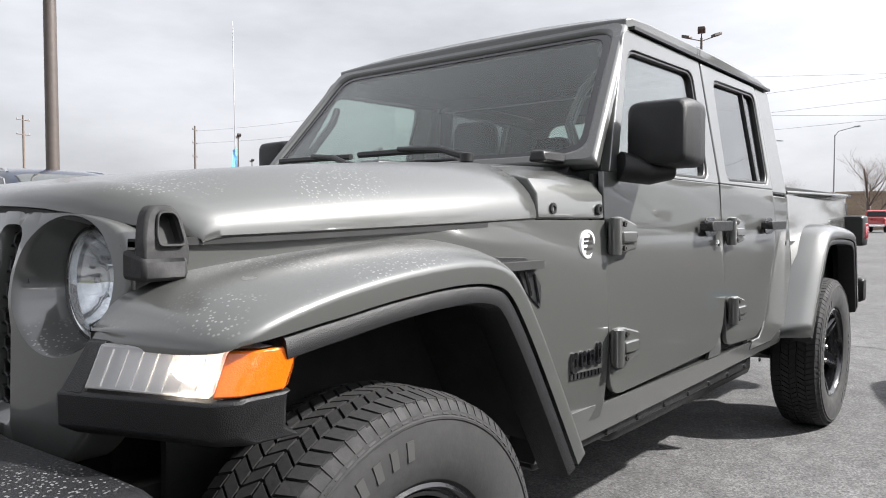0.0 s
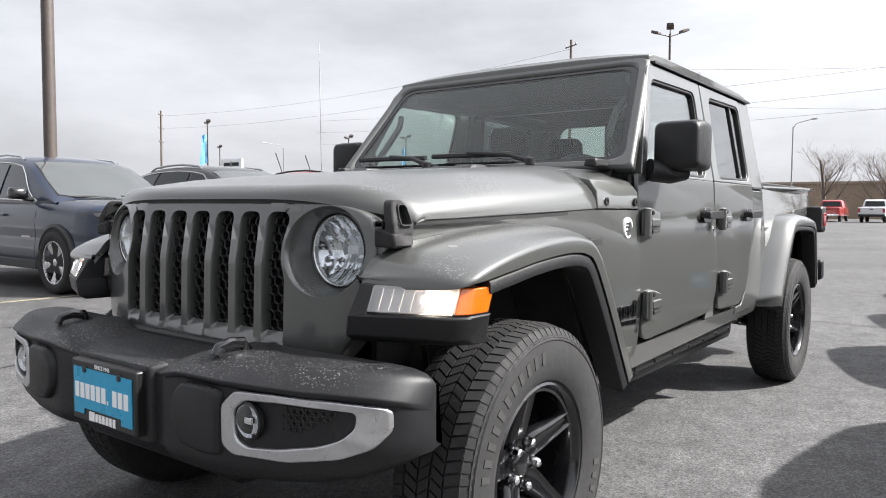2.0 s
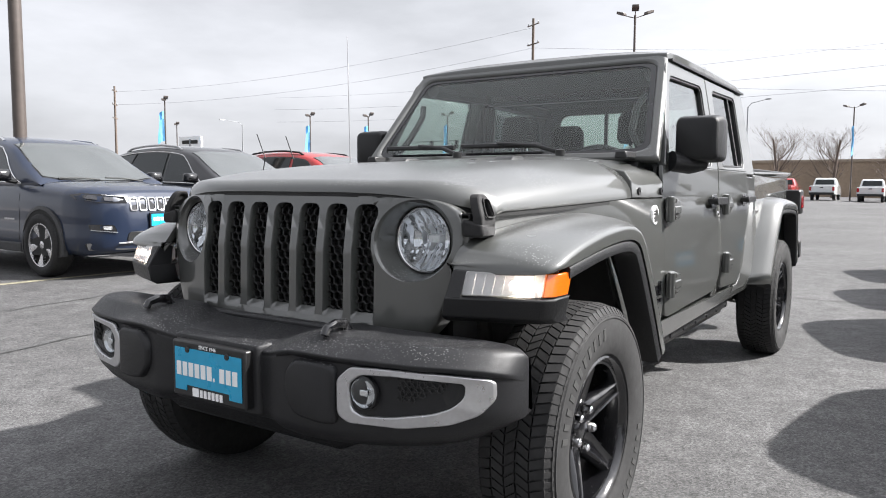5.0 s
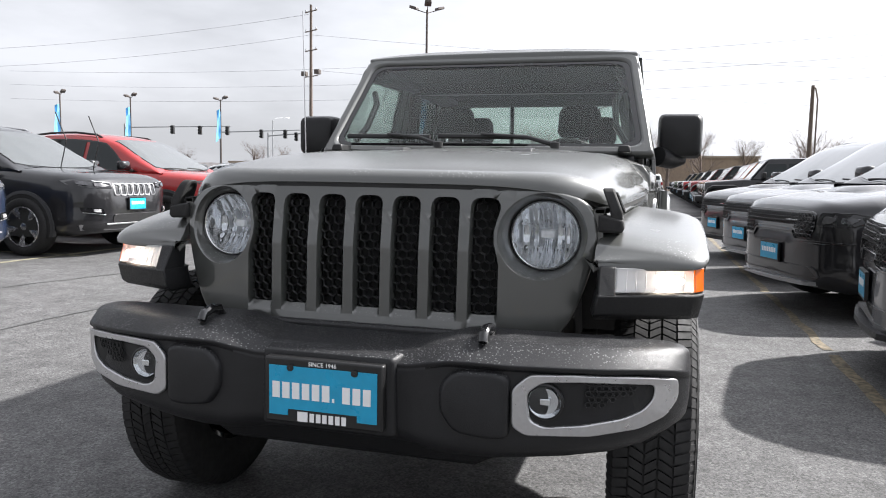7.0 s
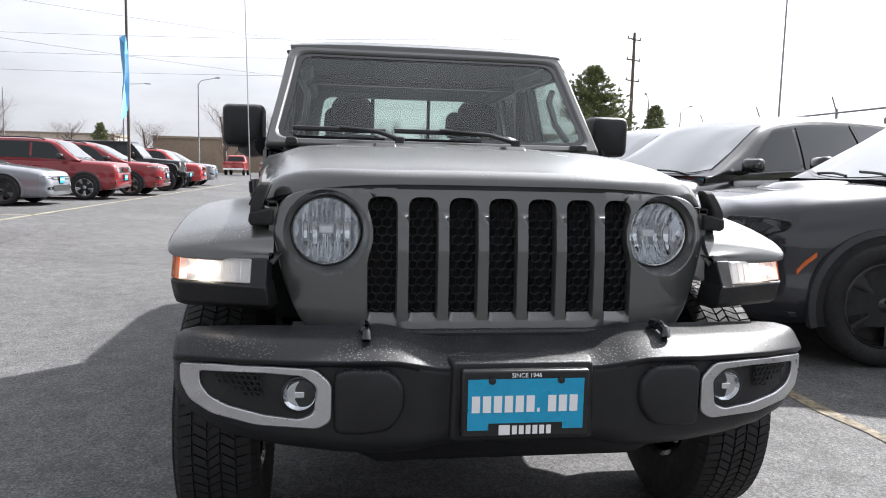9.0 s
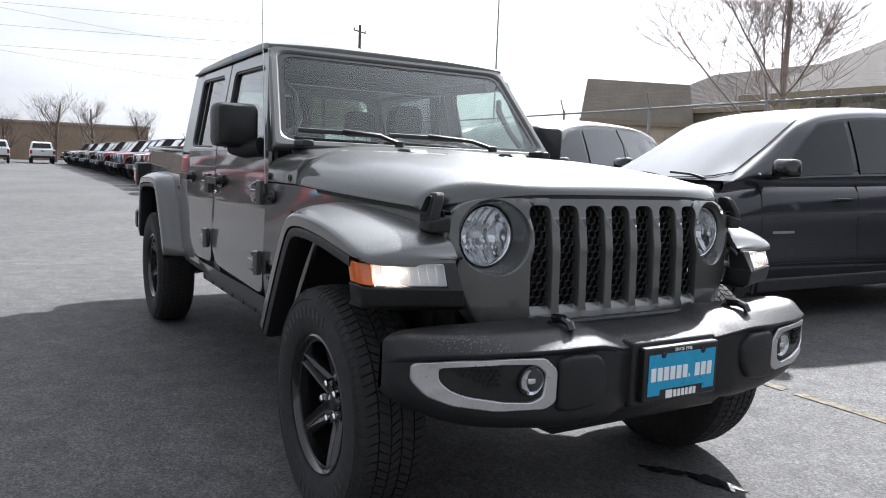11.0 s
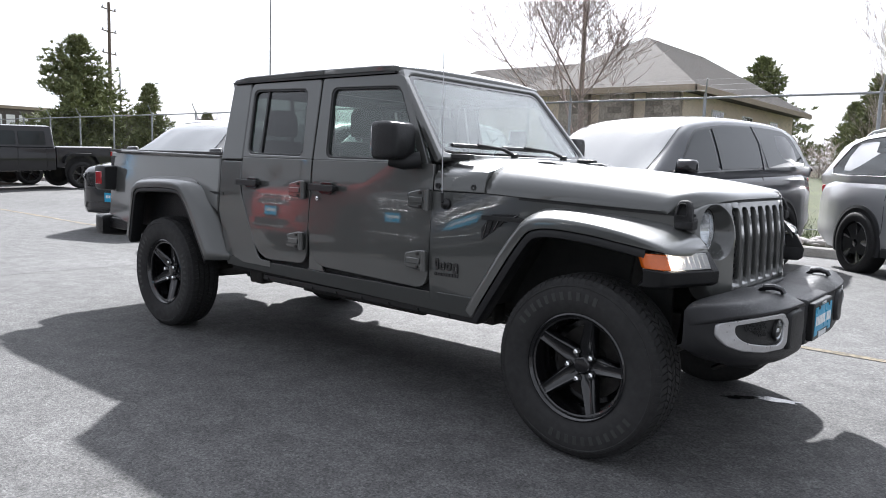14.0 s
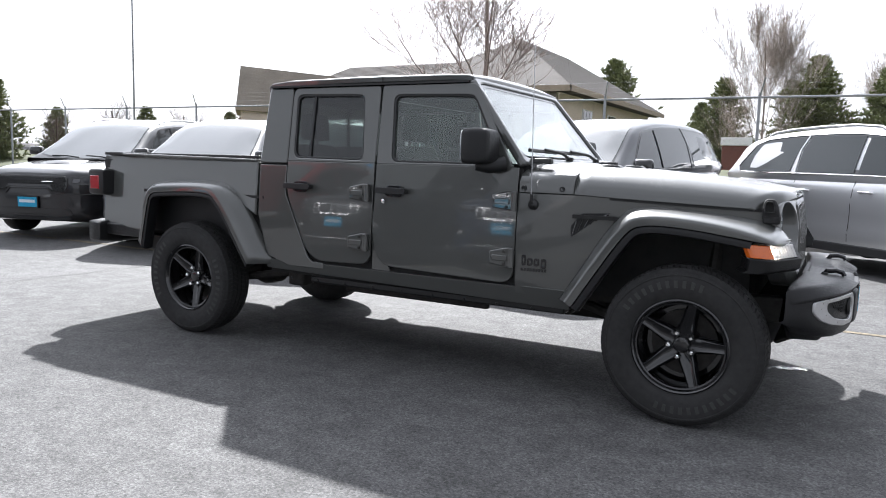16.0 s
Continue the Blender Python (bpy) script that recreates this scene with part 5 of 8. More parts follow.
def truck_wheel(parent):
    wheel, tyre = road_wheel(parent, pose(0, 0, 0))
    h = 0.13
    # tread: five ribs of slanted blocks
    bm = bmesh.new()
    ribs = [(-0.102, -0.062, 0.004, 84), (-0.057, -0.021, -0.010, 84), (-0.015, 0.015, 0.010, 84), (0.021, 0.057, -0.010, 84), (0.062, 0.102, 0.006, 84)]
    for y0, y1, slant, cnt in ribs:
        for k in range(cnt):
            a0, a1 = 2 * math.pi * (k + 0.10) / cnt, 2 * math.pi * (k + 0.90) / cnt
            v = []
            for rr in (0.392, 0.405):
                for a, y in ((a0, y0), (a1, y0), (a1, y1), (a0, y1)):
                    aa = a + slant / 0.4 * (1 if y == y1 else -1)
                    rc = rr - (0.010 if abs(y) > 0.095 else 0.0)
                    v.append(bm.verts.new((rc * math.cos(aa), y, rc * math.sin(aa))))
            for f in ((4, 5, 6, 7), (0, 1, 5, 4), (1, 2, 6, 5), (2, 3, 7, 6), (3, 0, 4, 7)):
                bm.faces.new([v[q] for q in f])
    tagged(part("tread", bm, M["rubber"], tyre, "worn tread blocks", smooth=0), kind="stuff")
    for sgn in (1, -1):
        bm = bmesh.new()
        for k in range(84):
            a0, a1 = 2 * math.pi * (k + 0.2) / 84, 2 * math.pi * (k + 0.8) / 84
            q = [bm.verts.new((rr * math.cos(a), sgn * y, rr * math.sin(a))) for rr, y in ((0.396, 0.100), (0.368, 0.1200), (0.366, 0.115), (0.39, 0.094)) for a in (a0, a1)]
            for f in ((0, 1, 3, 2), (2, 3, 5, 4), (0, 2, 4, 6), (1, 7, 5, 3)):
                bm.faces.new([q[j] for j in f])
        tagged(part("shoulder_tread", bm, M["rubber"], tyre, smooth=0), kind="stuff")
    part("sidewall", turned([(0.375, 0.1170), (0.350, 0.1225), (0.315, 0.1240), (0.285, 0.1215), (0.262, 0.1155), (0.247, 0.108)], (0, 0, 0), "y", 64), M["sidewall"], tyre, "grey dusty sidewall", smooth=60)
    part("sidewall_ring", turned([(0.366, 0.1200), (0.364, 0.1230), (0.360, 0.1230), (0.358, 0.1210)], (0, 0, 0), "y", 64), M["sidewall"], tyre)
    for base, cnt in ((math.radians(20), 11), (math.radians(200), 11)):
        for k in range(cnt):
            a = base + k * 0.128
            o = [(rr * math.cos(a + da), y, rr * math.sin(a + da)) for y in (0.1205, 0.1255) for rr, da in ((0.300, -0.040), (0.300, 0.014), (0.336, 0.014), (0.336, -0.040))]
            part("sidewall_mark", loft([o[:4], o[4:]]), M["letter"], tyre, "raised rubber bar", smooth=0)
    # rim
    part("rim", turned([(0.232, -0.10), (0.215, -0.09), (0.205, 0.0), (0.212, 0.085), (0.236, 0.094), (0.240, 0.103), (0.233, 0.107), (0.226, 0.101), (0.218, 0.085), (0.213, 0.0), (0.19, -0.05), (0.05, -0.06), (0.001, -0.06)], (0, 0, 0), "y", 56), M["gloss_black"], wheel, "gloss black rim", smooth=45)
    part("brake_disc", turned([(0.165, -0.052), (0.165, -0.036), (0.09, -0.036), (0.085, -0.01), (0.001, -0.01)], (0, 0, 0), "y", 40), M["dark_metal"], wheel)
    for k in range(5):
        a = math.radians(90 + 72 * k)
        er, et = Vector((math.cos(a), 0, math.sin(a))), Vector((-math.sin(a), 0, math.cos(a)))
        rings = []
        for rr, hw, yf, yb in ((0.028, 0.030, 0.036, 0.0), (0.075, 0.047, 0.040, 0.005), (0.105, 0.043, 0.052, 0.012), (0.15, 0.037, 0.068, 0.03), (0.195, 0.034, 0.083, 0.045), (0.230, 0.034, 0.092, 0.06)):
            rings.append([er * rr + et * q + Vector((0, y, 0)) for q, y in ((-hw, yf - 0.026), (-hw + 0.010, yf - 0.003), (-hw * 0.62, yf), (-hw * 0.30, yf - 0.009), (hw * 0.30, yf - 0.009), (hw * 0.62, yf), (hw - 0.010, yf - 0.003), (hw, yf - 0.026), (hw, yb), (-hw, yb))])
        part("spoke", loft(rings), M["gloss_black"], wheel, "gloss black spoke", smooth=40)
        b = a + math.radians(36)
        c = Vector((0.0635 * math.cos(b), 0.040, 0.0635 * math.sin(b)))
        part("lug_nut", turned([(0.0145, -0.02), (0.0145, 0.014), (0.0125, 0.021), (0.007, 0.026), (0.001, 0.026)], c, "y", 6), M["chrome"], wheel, "chrome lug nut", smooth=20)
        part("lug_seat", turned([(0.019, -0.01), (0.018, 0.002), (0.013, -0.004)], c, "y", 14), M["gloss_black"], wheel)
    part("hub_cap", turned([(0.046, 0.012), (0.044, 0.034), (0.040, 0.040), (0.036, 0.046), (0.030, 0.048), (0.001, 0.048)], (0, 0, 0), "y", 28), M["gloss_black"], wheel, "black hub cap", smooth=40)
    part("valve", tube([(0.195, 0.05, 0.07), (0.188, 0.068, 0.068)], 0.006, 8), material("green_valve_cap", (0.02, 0.45, 0.25), 0.4), wheel, "green valve cap")
    return wheel


front_left = truck_wheel(truck)
front_left.matrix_basis = pose(0, TYRE_Y, HUB_Z, 0, 8, 0)
for x, y, turn, spin in ((AXLE_R + 0.02, TYRE_Y - 0.03, 0, 30), (0, -TYRE_Y, 180, -14), (AXLE_R + 0.02, -TYRE_Y + 0.03, 180, 47)):
    c = copy_thing(front_left, pose(x, y, HUB_Z) @ pose(0, 0, 0, 0, 0, turn) @ pose(0, 0, 0, 0, spin, 0))
    c.parent = truck

# ---- other vehicles: x ahead, nose at x = 0, y to the left ----
PAINTS = {
    "black": car_paint("black_car_paint", (0.008, 0.008, 0.010), 0.3, 1.5),
    "blue": car_paint("dark_blue_car_paint", (0.006, 0.013, 0.033), 0.05, 1.33),
    "red": car_paint("red_car_paint", (0.34, 0.016, 0.016), 0.15),
    "crimson": car_paint("deep_red_car_paint", (0.21, 0.010, 0.014), 0.2),
    "silver": car_paint("silver_car_paint", (0.58, 0.58, 0.59), 0.6),
    "grey": car_paint("mid_grey_car_paint", (0.20, 0.21, 0.23), 0.3),
    "white": car_paint("white_car_paint", (0.62, 0.63, 0.64), 0.0),
    "orange": car_paint("orange_car_paint", (0.5, 0.16, 0.015), 0.1),
    "sky": car_paint("bright_blue_car_paint", (0.03, 0.16, 0.42), 0.2),
    "green": car_paint("dull_green_car_paint", (0.07, 0.10, 0.06), 0.2),
    "slate": car_paint("slate_grey_car_paint", (0.075, 0.077, 0.084), 0.3, 1.5),
    "granite": car_paint("granite_car_paint", (0.013, 0.014, 0.020), 0.3, 1.5),
}
M["cladding"] = material("grey_black_cladding", (0.028, 0.028, 0.03), 0.55, grain=0.15, scale=80)
M["lamp_dark"] = material("smoked_headlamp", (0.05, 0.05, 0.055), 0.12, 0.3, coat=1.0, grain=0.4, scale=22, bump=0.5)
M["wheel_silver"] = material("machined_alloy", (0.55, 0.55, 0.56), 0.25, 1.0, grain=0.1, scale=40)

WHEEL_MESHES = {}


def simple_wheel(parent, x, y, r, metal, side):
    """A road wheel of five spokes for the parked cars; like wheels share their meshes."""
    key = (round(r, 3), metal.name)
    if key not in WHEEL_MESHES:
        rim = r * 0.69
        t = part("tyre", turned([(rim - 0.01, -0.09), (rim + 0.02, -0.11), (r - 0.03, -0.115), (r - 0.005, -0.09), (r, 0), (r - 0.005, 0.09), (r - 0.03, 0.115), (rim + 0.03, 0.112), (rim - 0.005, 0.095), (rim - 0.015, 0.07)], (0, 0, 0), "y", 32), M["rubber"], smooth=50)
        b = part("rim", turned([(rim, 0.085), (rim + 0.004, 0.1), (rim - 0.012, 0.1), (rim - 0.02, 0.06), (rim - 0.03, 0.0), (0.05, -0.02), (0.001, -0.02)], (0, 0, 0), "y", 32), M["dark_metal"], smooth=40)
        bm = bmesh.new()
        for k in range(5):
            a = 2 * math.pi * k / 5 + 0.3
            er, et = Vector((math.cos(a), 0, math.sin(a))), Vector((-math.sin(a), 0, math.cos(a)))
            loft([[er * rr + et * q + Vector((0, yy, 0)) for q, yy in ((-hw, yf - 0.035), (-hw + 0.006, yf - 0.004), (0, yf), (hw - 0.006, yf - 0.004), (hw, yf - 0.035))] for rr, hw, yf in ((0.03, 0.030, 0.075), (rim * 0.55, 0.032, 0.085), (rim - 0.008, 0.064, 0.097))], bm=bm)
        turned([(0.055, 0.05), (0.05, 0.08), (0.03, 0.086), (0.001, 0.086)], (0, 0, 0), "y", 16, bm=bm)
        turned([(rim + 0.004, 0.097), (rim - 0.002, 0.103), (rim - 0.014, 0.101), (rim - 0.018, 0.08)], (0, 0, 0), "y", 32, bm=bm)
        s = part("spokes", bm, metal, smooth=35)
        WHEEL_MESHES[key] = [o.data for o in (t, b, s)]
        for o in (t, b, s):
            bpy.data.objects.remove(o)
    w = new("wheel")
    w.parent = parent
    w.matrix_basis = pose(x, y, r, 0, 0, 0 if side > 0 else 180) @ pose(0, 0, 0, 0, (x * 37 + y * 11) % 72, 0)
    for nm, me in zip(("tyre", "rim", "spoke_set"), WHEEL_MESHES[key]):
        o = new(nm, me)
        o.parent = w
    return w


def dealer_plate(parent, x, z, face=1):
    h = part("plate_holder", box(min(x, x + 0.02 * face), max(x, x + 0.02 * face), -0.165, 0.165, z - 0.085, z + 0.085), M["plastic_fine"], parent, "dealer plate with blue card")
    x1 = x + 0.0205 * face
    part("plate_card", box(min(x1, x1 + 0.002 * face), max(x1, x1 + 0.002 * face), -0.152, 0.152, z - 0.07, z + 0.07), M["plate_blue"], h, "bright blue dealer card")
    x2 = x1 + 0.0022 * face
    bm = bmesh.new()
    for k in range(8):
        box(min(x2, x2 + 0.001 * face), max(x2, x2 + 0.001 * face), -0.125 + 0.032 * k, -0.103 + 0.032 * k, z - 0.01, z + 0.032, bm)
    part("plate_mark", bm, M["white_print"], h, "white printed bars", smooth=0)


def dense(poly, k):
    return [(p[0] + (q[0] - p[0]) * i / k, p[1] + (q[1] - p[1]) * i / k) for p, q in zip(poly, poly[1:] + poly[:1]) for i in range(k)]


def read(tab, x):
    """Reads a table that runs from the nose backwards."""
    return lerp([(-a, *b) for a, *b in tab], -x)[0]


def section(sp, x):
    """Half a cross-section of the lower body, from the middle of its top to the sill."""
    zt, w, zb = read(sp["top"], x), read(sp["wid"], x), read(sp["bot"], x)
    h = zt - zb
    return [(0.0, zt), (w * 0.30, zt - 0.001), (w * 0.55, zt - 0.006), (w * 0.74, zt - 0.018), (w * 0.86, zt - 0.040), (w * 0.925, zt - 0.05 - 0.04 * h), (w * 0.955, zt - 0.05 - 0.10 * h), (w * 0.968, zt - 0.24 * h), (w * 0.985, zt - 0.33 * h), (w * 0.978, zt - 0.50 * h), (w * 0.985, zt - 0.66 * h), (w * 0.998, zt - 0.74 * h), (w * 0.985, zb + 0.10 * h), (w * 0.94, zb + 0.02), (w * 0.88, zb)]


def flank(sp, x, z):
    """Half width of the lower body at a height."""
    half = section(sp, x)
    return lerp(sorted((q, y) for y, q in half[5:]), z)[0]


NOSES = {}


def nose_at(sp):
    """How far ahead the skin of the front lies, for a place (u, z) seen from ahead."""
    key = sp["shape"]
    if key not in NOSES:
        xs = [-0.006 * k for k in range(130)]
        NOSES[key] = (xs, [section(sp, x) for x in xs], {})
    xs, halves, known = NOSES[key]

    def skin(u, z):
        q = (round(abs(u), 3), round(z, 3))
        if q not in known:
            known[q] = xs[-1]
            for x, half in zip(xs, halves):
                if q[0] <= half[10][0] and q[1] <= lerp(half[:9], q[0])[0] if q[0] < half[6][0] else q[0] <= lerp(sorted((b, a) for a, b in half[5:]), q[1])[0]:
                    known[q] = x
                    break
        return known[q]
    return skin


def nose_panel(ob, sp, name, poly, mat, label="", d=0.004, thick=0.012, k=5, bevel=0.003):
    skin = nose_at(sp)
    return part(name, plate(dense(poly, k), lambda u, v, t: (skin(u, v) + d + t, u, v), thick), mat, ob, label, smooth=40, bevel=bevel)


def car(name, label, category, at, sp):
    """A parked car: a lower body of cross-sections, a cabin that grows out of it, and panes laid on the cabin's skin."""
    L, paint = sp["L"], sp["paint"]
    ob = empty(name, label, category, sp.get("group", ""), at)
    top, wid, bot, roof = sp["top"], sp["wid"], sp["bot"], sp["roof"]
    xs = sorted({a for a, _ in top} | {a for a, _ in wid} | {-0.04 * L * k for k in range(1, 25)}, reverse=True)
    rings = []
    for x in xs:
        half = section(sp, x)
        rings.append([(x, y, z) for y, z in half] + [(x, -y, z) for y, z in reversed(half[1:])])
    part("body", loft(rings), paint, ob, smooth=50)
    # cabin
    c = sp["cabin"]
    zb, H, f0, f1, r0, r1 = c["z"], sp["H"], c["f0"], c["f1"], c["r0"], c["r1"]
    curve = spline([(a, 0.0, b) for a, b in roof], 4)
    height = lambda x: read([(p[0], p[2]) for p in curve], x)
    belt = lambda x: zb + 0.05 * min(max((f0 - x) / (f0 - r0), 0), 1)
    plan = lambda x: c["w0"] * read([(f0 + 0.1, 0.95), (f0 - 0.4, 0.985), (f1 - 0.3, 1.0), (r1 + 0.4, 0.995), (r0, 0.90)], x)

    def edge(x):
        """Half width and height of the roof's edge."""
        k = min(max((height(x) - belt(x)) / (H - zb), 0), 1)
        return plan(x) + (c["w1"] - c["w0"]) * k, height(x) - 0.085 * min(k * 2.2, 1)

    def side(x, v):
        w, z = edge(x)
        b = belt(x)
        return plan(x) + (w - plan(x)) * v + 0.012 * math.sin(math.pi * min(max(v, 0), 1)), b + (z - b) * v
    rings = []
    for x, _, zr in curve:
        w, z = edge(x)
        half = [(0.0, zr), (w * 0.4, zr - 0.004), (w * 0.68, zr - 0.016), (w * 0.85, zr - (zr - z) * 0.42), (w * 0.94, zr - (zr - z) * 0.68), (w, z)]
        half += [side(x, v) for v in (0.8, 0.55, 0.3, 0.0)] + [(plan(x) * 0.97, belt(x) - 0.10)]
        rings.append([(x, y, q) for y, q in half] + [(x, -y, q) for y, q in reversed(half[1:])])
    part("cabin", loft(rings), paint, ob, smooth=55)

    def on_roof(x, y):
        w, z = edge(x)
        zr = height(x)
        return lerp([(0.0, zr), (0.4, zr - 0.004), (0.68, zr - 0.016), (0.85, zr - (zr - z) * 0.42), (0.94, zr - (zr - z) * 0.68), (1.0, z)], abs(y) / w)[0]
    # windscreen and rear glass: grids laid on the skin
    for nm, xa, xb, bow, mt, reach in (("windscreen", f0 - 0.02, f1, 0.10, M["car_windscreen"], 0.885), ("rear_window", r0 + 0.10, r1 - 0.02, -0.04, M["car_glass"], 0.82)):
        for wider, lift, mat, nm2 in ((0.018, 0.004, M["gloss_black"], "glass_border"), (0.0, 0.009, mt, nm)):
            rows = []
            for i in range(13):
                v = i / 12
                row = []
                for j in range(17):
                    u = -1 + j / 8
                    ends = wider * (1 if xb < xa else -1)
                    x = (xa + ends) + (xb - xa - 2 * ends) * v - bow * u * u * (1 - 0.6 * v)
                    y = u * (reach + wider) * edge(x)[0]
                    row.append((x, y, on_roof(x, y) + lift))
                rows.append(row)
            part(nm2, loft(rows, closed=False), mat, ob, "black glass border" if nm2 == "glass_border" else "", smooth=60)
    for s in (1, -1):
        skin = lambda x, v, d: (x, s * (side(x, v)[0] + d), side(x, v)[1])
        a, b, e = c["glass"]
        light = [(a, 0.05), (f1 + 0.02, 0.80), (f1 - 0.14, 0.95), (f1 - 0.5, 0.95), (e + 0.55, 0.95), (e + 0.28, 0.88), (e, 0.30), (e + 0.04, 0.10), (e + 0.3, 0.05)]
        part("glass_border", plate(dense(light, 6), lambda x, v, d: skin(x, v, 0.003 + d), 0.003), M["gloss_black"], ob, "black window border", smooth=60)
        p1, p2 = b
        panes = [[(a - 0.05, 0.09), (f1 - 0.02, 0.80), (f1 - 0.15, 0.91), (p1 + 0.035, 0.91), (p1 + 0.035, 0.09)],
                 [(p1 - 0.035, 0.09), (p1 - 0.035, 0.91), (p2 + 0.10, 0.91), (p2 + 0.03, 0.60), (p2 + 0.05, 0.09)]]
        if c.get("third", True):
            panes.append([(p2 - 0.10, 0.09), (p2 - 0.04, 0.55), (p2 + 0.03, 0.91), (e + 0.52, 0.91), (e + 0.30, 0.84), (e + 0.04, 0.32), (e + 0.09, 0.13), (e + 0.3, 0.09)])
        for pane in panes:
            part("window_pane", plate(dense(pane, 6), lambda x, v, d: skin(x, v, 0.0075 + d), 0.003), M["car_glass"], ob, "dark tinted side glass", smooth=60)
        if c.get("third", True):
            part("pillar", plate(dense([(p2 + 0.02, 0.04), (p2 + 0.0, 0.60), (p2 + 0.075, 0.96), (p2 + 0.045, 0.96), (p2 - 0.025, 0.60), (p2 - 0.07, 0.04)], 5), lambda x, v, d: skin(x, v, 0.006 + d), 0.006), paint, ob, smooth=60)
        if sp.get("trim"):
            line = dense(light, 4)
            part("window_trim", tube([skin(x, v, 0.010) for x, v in line + line[:1]], 0.008, 6), sp["trim"], ob, "bright window trim")
        part("name_bar", box(c["doors"][0] - 0.35, c["doors"][0] - 0.12, min(s * (flank(sp, -1.7, zb - 0.4) - 0.004), s * (flank(sp, -1.7, zb - 0.4) + 0.004)), max(s * (flank(sp, -1.7, zb - 0.4) - 0.004), s * (flank(sp, -1.7, zb - 0.4) + 0.004)), zb - 0.42, zb - 0.40), M["silver"], ob, "small bright nameplate bar")
        for dx in c["doors"]:
            zs = [read(bot, dx) + 0.14 + (zb - 0.03 - read(bot, dx) - 0.14) * i / 8 for i in range(9)]
            part("door_gap", loft([[(dx + q, s * (flank(sp, dx, z) + e2), z) for q, e2 in ((-0.004, -0.01), (-0.004, 0.0015), (0.004, 0.0015), (0.004, -0.01))] for z in zs]), M["void"], ob, smooth=0)
        for hx in c["handles"]:
            w = flank(sp, hx, zb - 0.15)
            part("door_handle", tube([(hx - 0.10, s * (w - 0.01), zb - 0.155), (hx - 0.08, s * (w + 0.025), zb - 0.15), (hx + 0.08, s * (w + 0.025), zb - 0.15), (hx + 0.10, s * (w - 0.01), zb - 0.155)], 0.014, 8), sp.get("handle", paint), ob)
        mx = a - 0.12
        my = side(mx, 0.0)[0]
        mir = part("door_mirror", tube([(mx, s * (my - 0.02), zb + 0.03), (mx + 0.02, s * (my + 0.12), zb + 0.05)], 0.03, 8), M["plastic_fine"], ob, "black door mirror")
        part("mirror_housing", loft([[(mx + 0.07 - d, s * (my + 0.17 + u), zb + 0.10 + v) for u, v in rounded([(-0.12 * k, -0.07 * k), (0.11 * k, -0.06 * k), (0.10 * k, 0.075 * k), (-0.10 * k, 0.08 * k)], 0.035, 4)] for d, k in ((0, 0.45), (0.015, 0.78), (0.045, 0.97), (0.10, 1.0), (0.125, 0.92))]), sp.get("mirror", M["gloss_black"]), mir, smooth=60)
        # cladding and arches
        clad = sp.get("clad", M["cladding"])
        for ax in (-sp["fo"], -sp["fo"] - sp["wb"]):
            r = sp["r"]
            w = read(wid, ax) * 0.992
            turns = [math.pi * (-0.10 + 1.20 * i / 22) for i in range(23)]
            arch = [(ax + (r + 0.085) * math.cos(q), r + (r + 0.085) * math.sin(q)) for q in turns]
            arch_in = [(ax + (r + 0.045) * math.cos(q), r + (r + 0.045) * math.sin(q)) for q in turns]
            part("arch_well", plate(arch_in, lambda u, v, d: (u, s * (w - 0.05 + d), max(v, read(bot, u) - 0.02)), 0.056), M["void"], ob, smooth=0)
            ring = [[(u, s * (w + g), max(v, read(bot, u) - 0.01)) for u, v in lp] for lp, g in ((arch, -0.05), (arch, 0.004), (arch_in, 0.014), (arch_in, -0.03))]
            part("arch_trim", loft([list(q) for q in zip(*ring)], closed=True), clad, ob, smooth=50)
            simple_wheel(ob, ax, s * (w - 0.075), r, sp["metal"], s)
        x0, x1 = -sp["fo"] - sp["r"] - 0.1, -sp["fo"] - sp["wb"] + sp["r"] + 0.1
        part("side_skirt", loft([[(x, s * (read(wid, x) * 0.985 + dy), read(bot, x) + dz) for dy, dz in ((-0.12, -0.01), (0.008, 0.0), (0.012, 0.10), (-0.02, 0.13))] for x in (x0, (x0 + x1) / 2, x1)]), clad, ob, bevel=0.01)
        if sp.get("rails"):
            pts = [(f1 - 0.30, 0.0), (f1 - 0.40, 0.035), (f1 - 0.8, 0.042), ((f1 + r1) / 2, 0.042), (r1 + 0.75, 0.042), (r1 + 0.45, 0.035), (r1 + 0.32, 0.0)]
            part("roof_rail", tube([(x, s * edge(x)[0] * 0.90, on_roof(x, edge(x)[0] * 0.90) + dz) for x, dz in pts], 0.018, 8), sp["rails"], ob, "roof rail")
    for y0 in (0.55, -0.05):
        if sp.get("wipers_up"):
            path = [(f0 - 0.03, y0, on_roof(f0 - 0.03, y0) + 0.01), (f0 + 0.12, y0 - 0.05, zb + 0.42), (f0 + 0.02, y0 - 0.12, zb + 0.78)]
        else:
            path = [(f0 - q, y0 - w, on_roof(f0 - q, y0 - w) + 0.014) for q, w in ((0.03, 0.0), (0.06, 0.2), (0.07, 0.35), (0.075, 0.5))]
        part("wiper", tube(path, 0.008, 6), M["plastic_fine"], ob, "black wiper")
    # lamps
    skin = nose_at(sp)
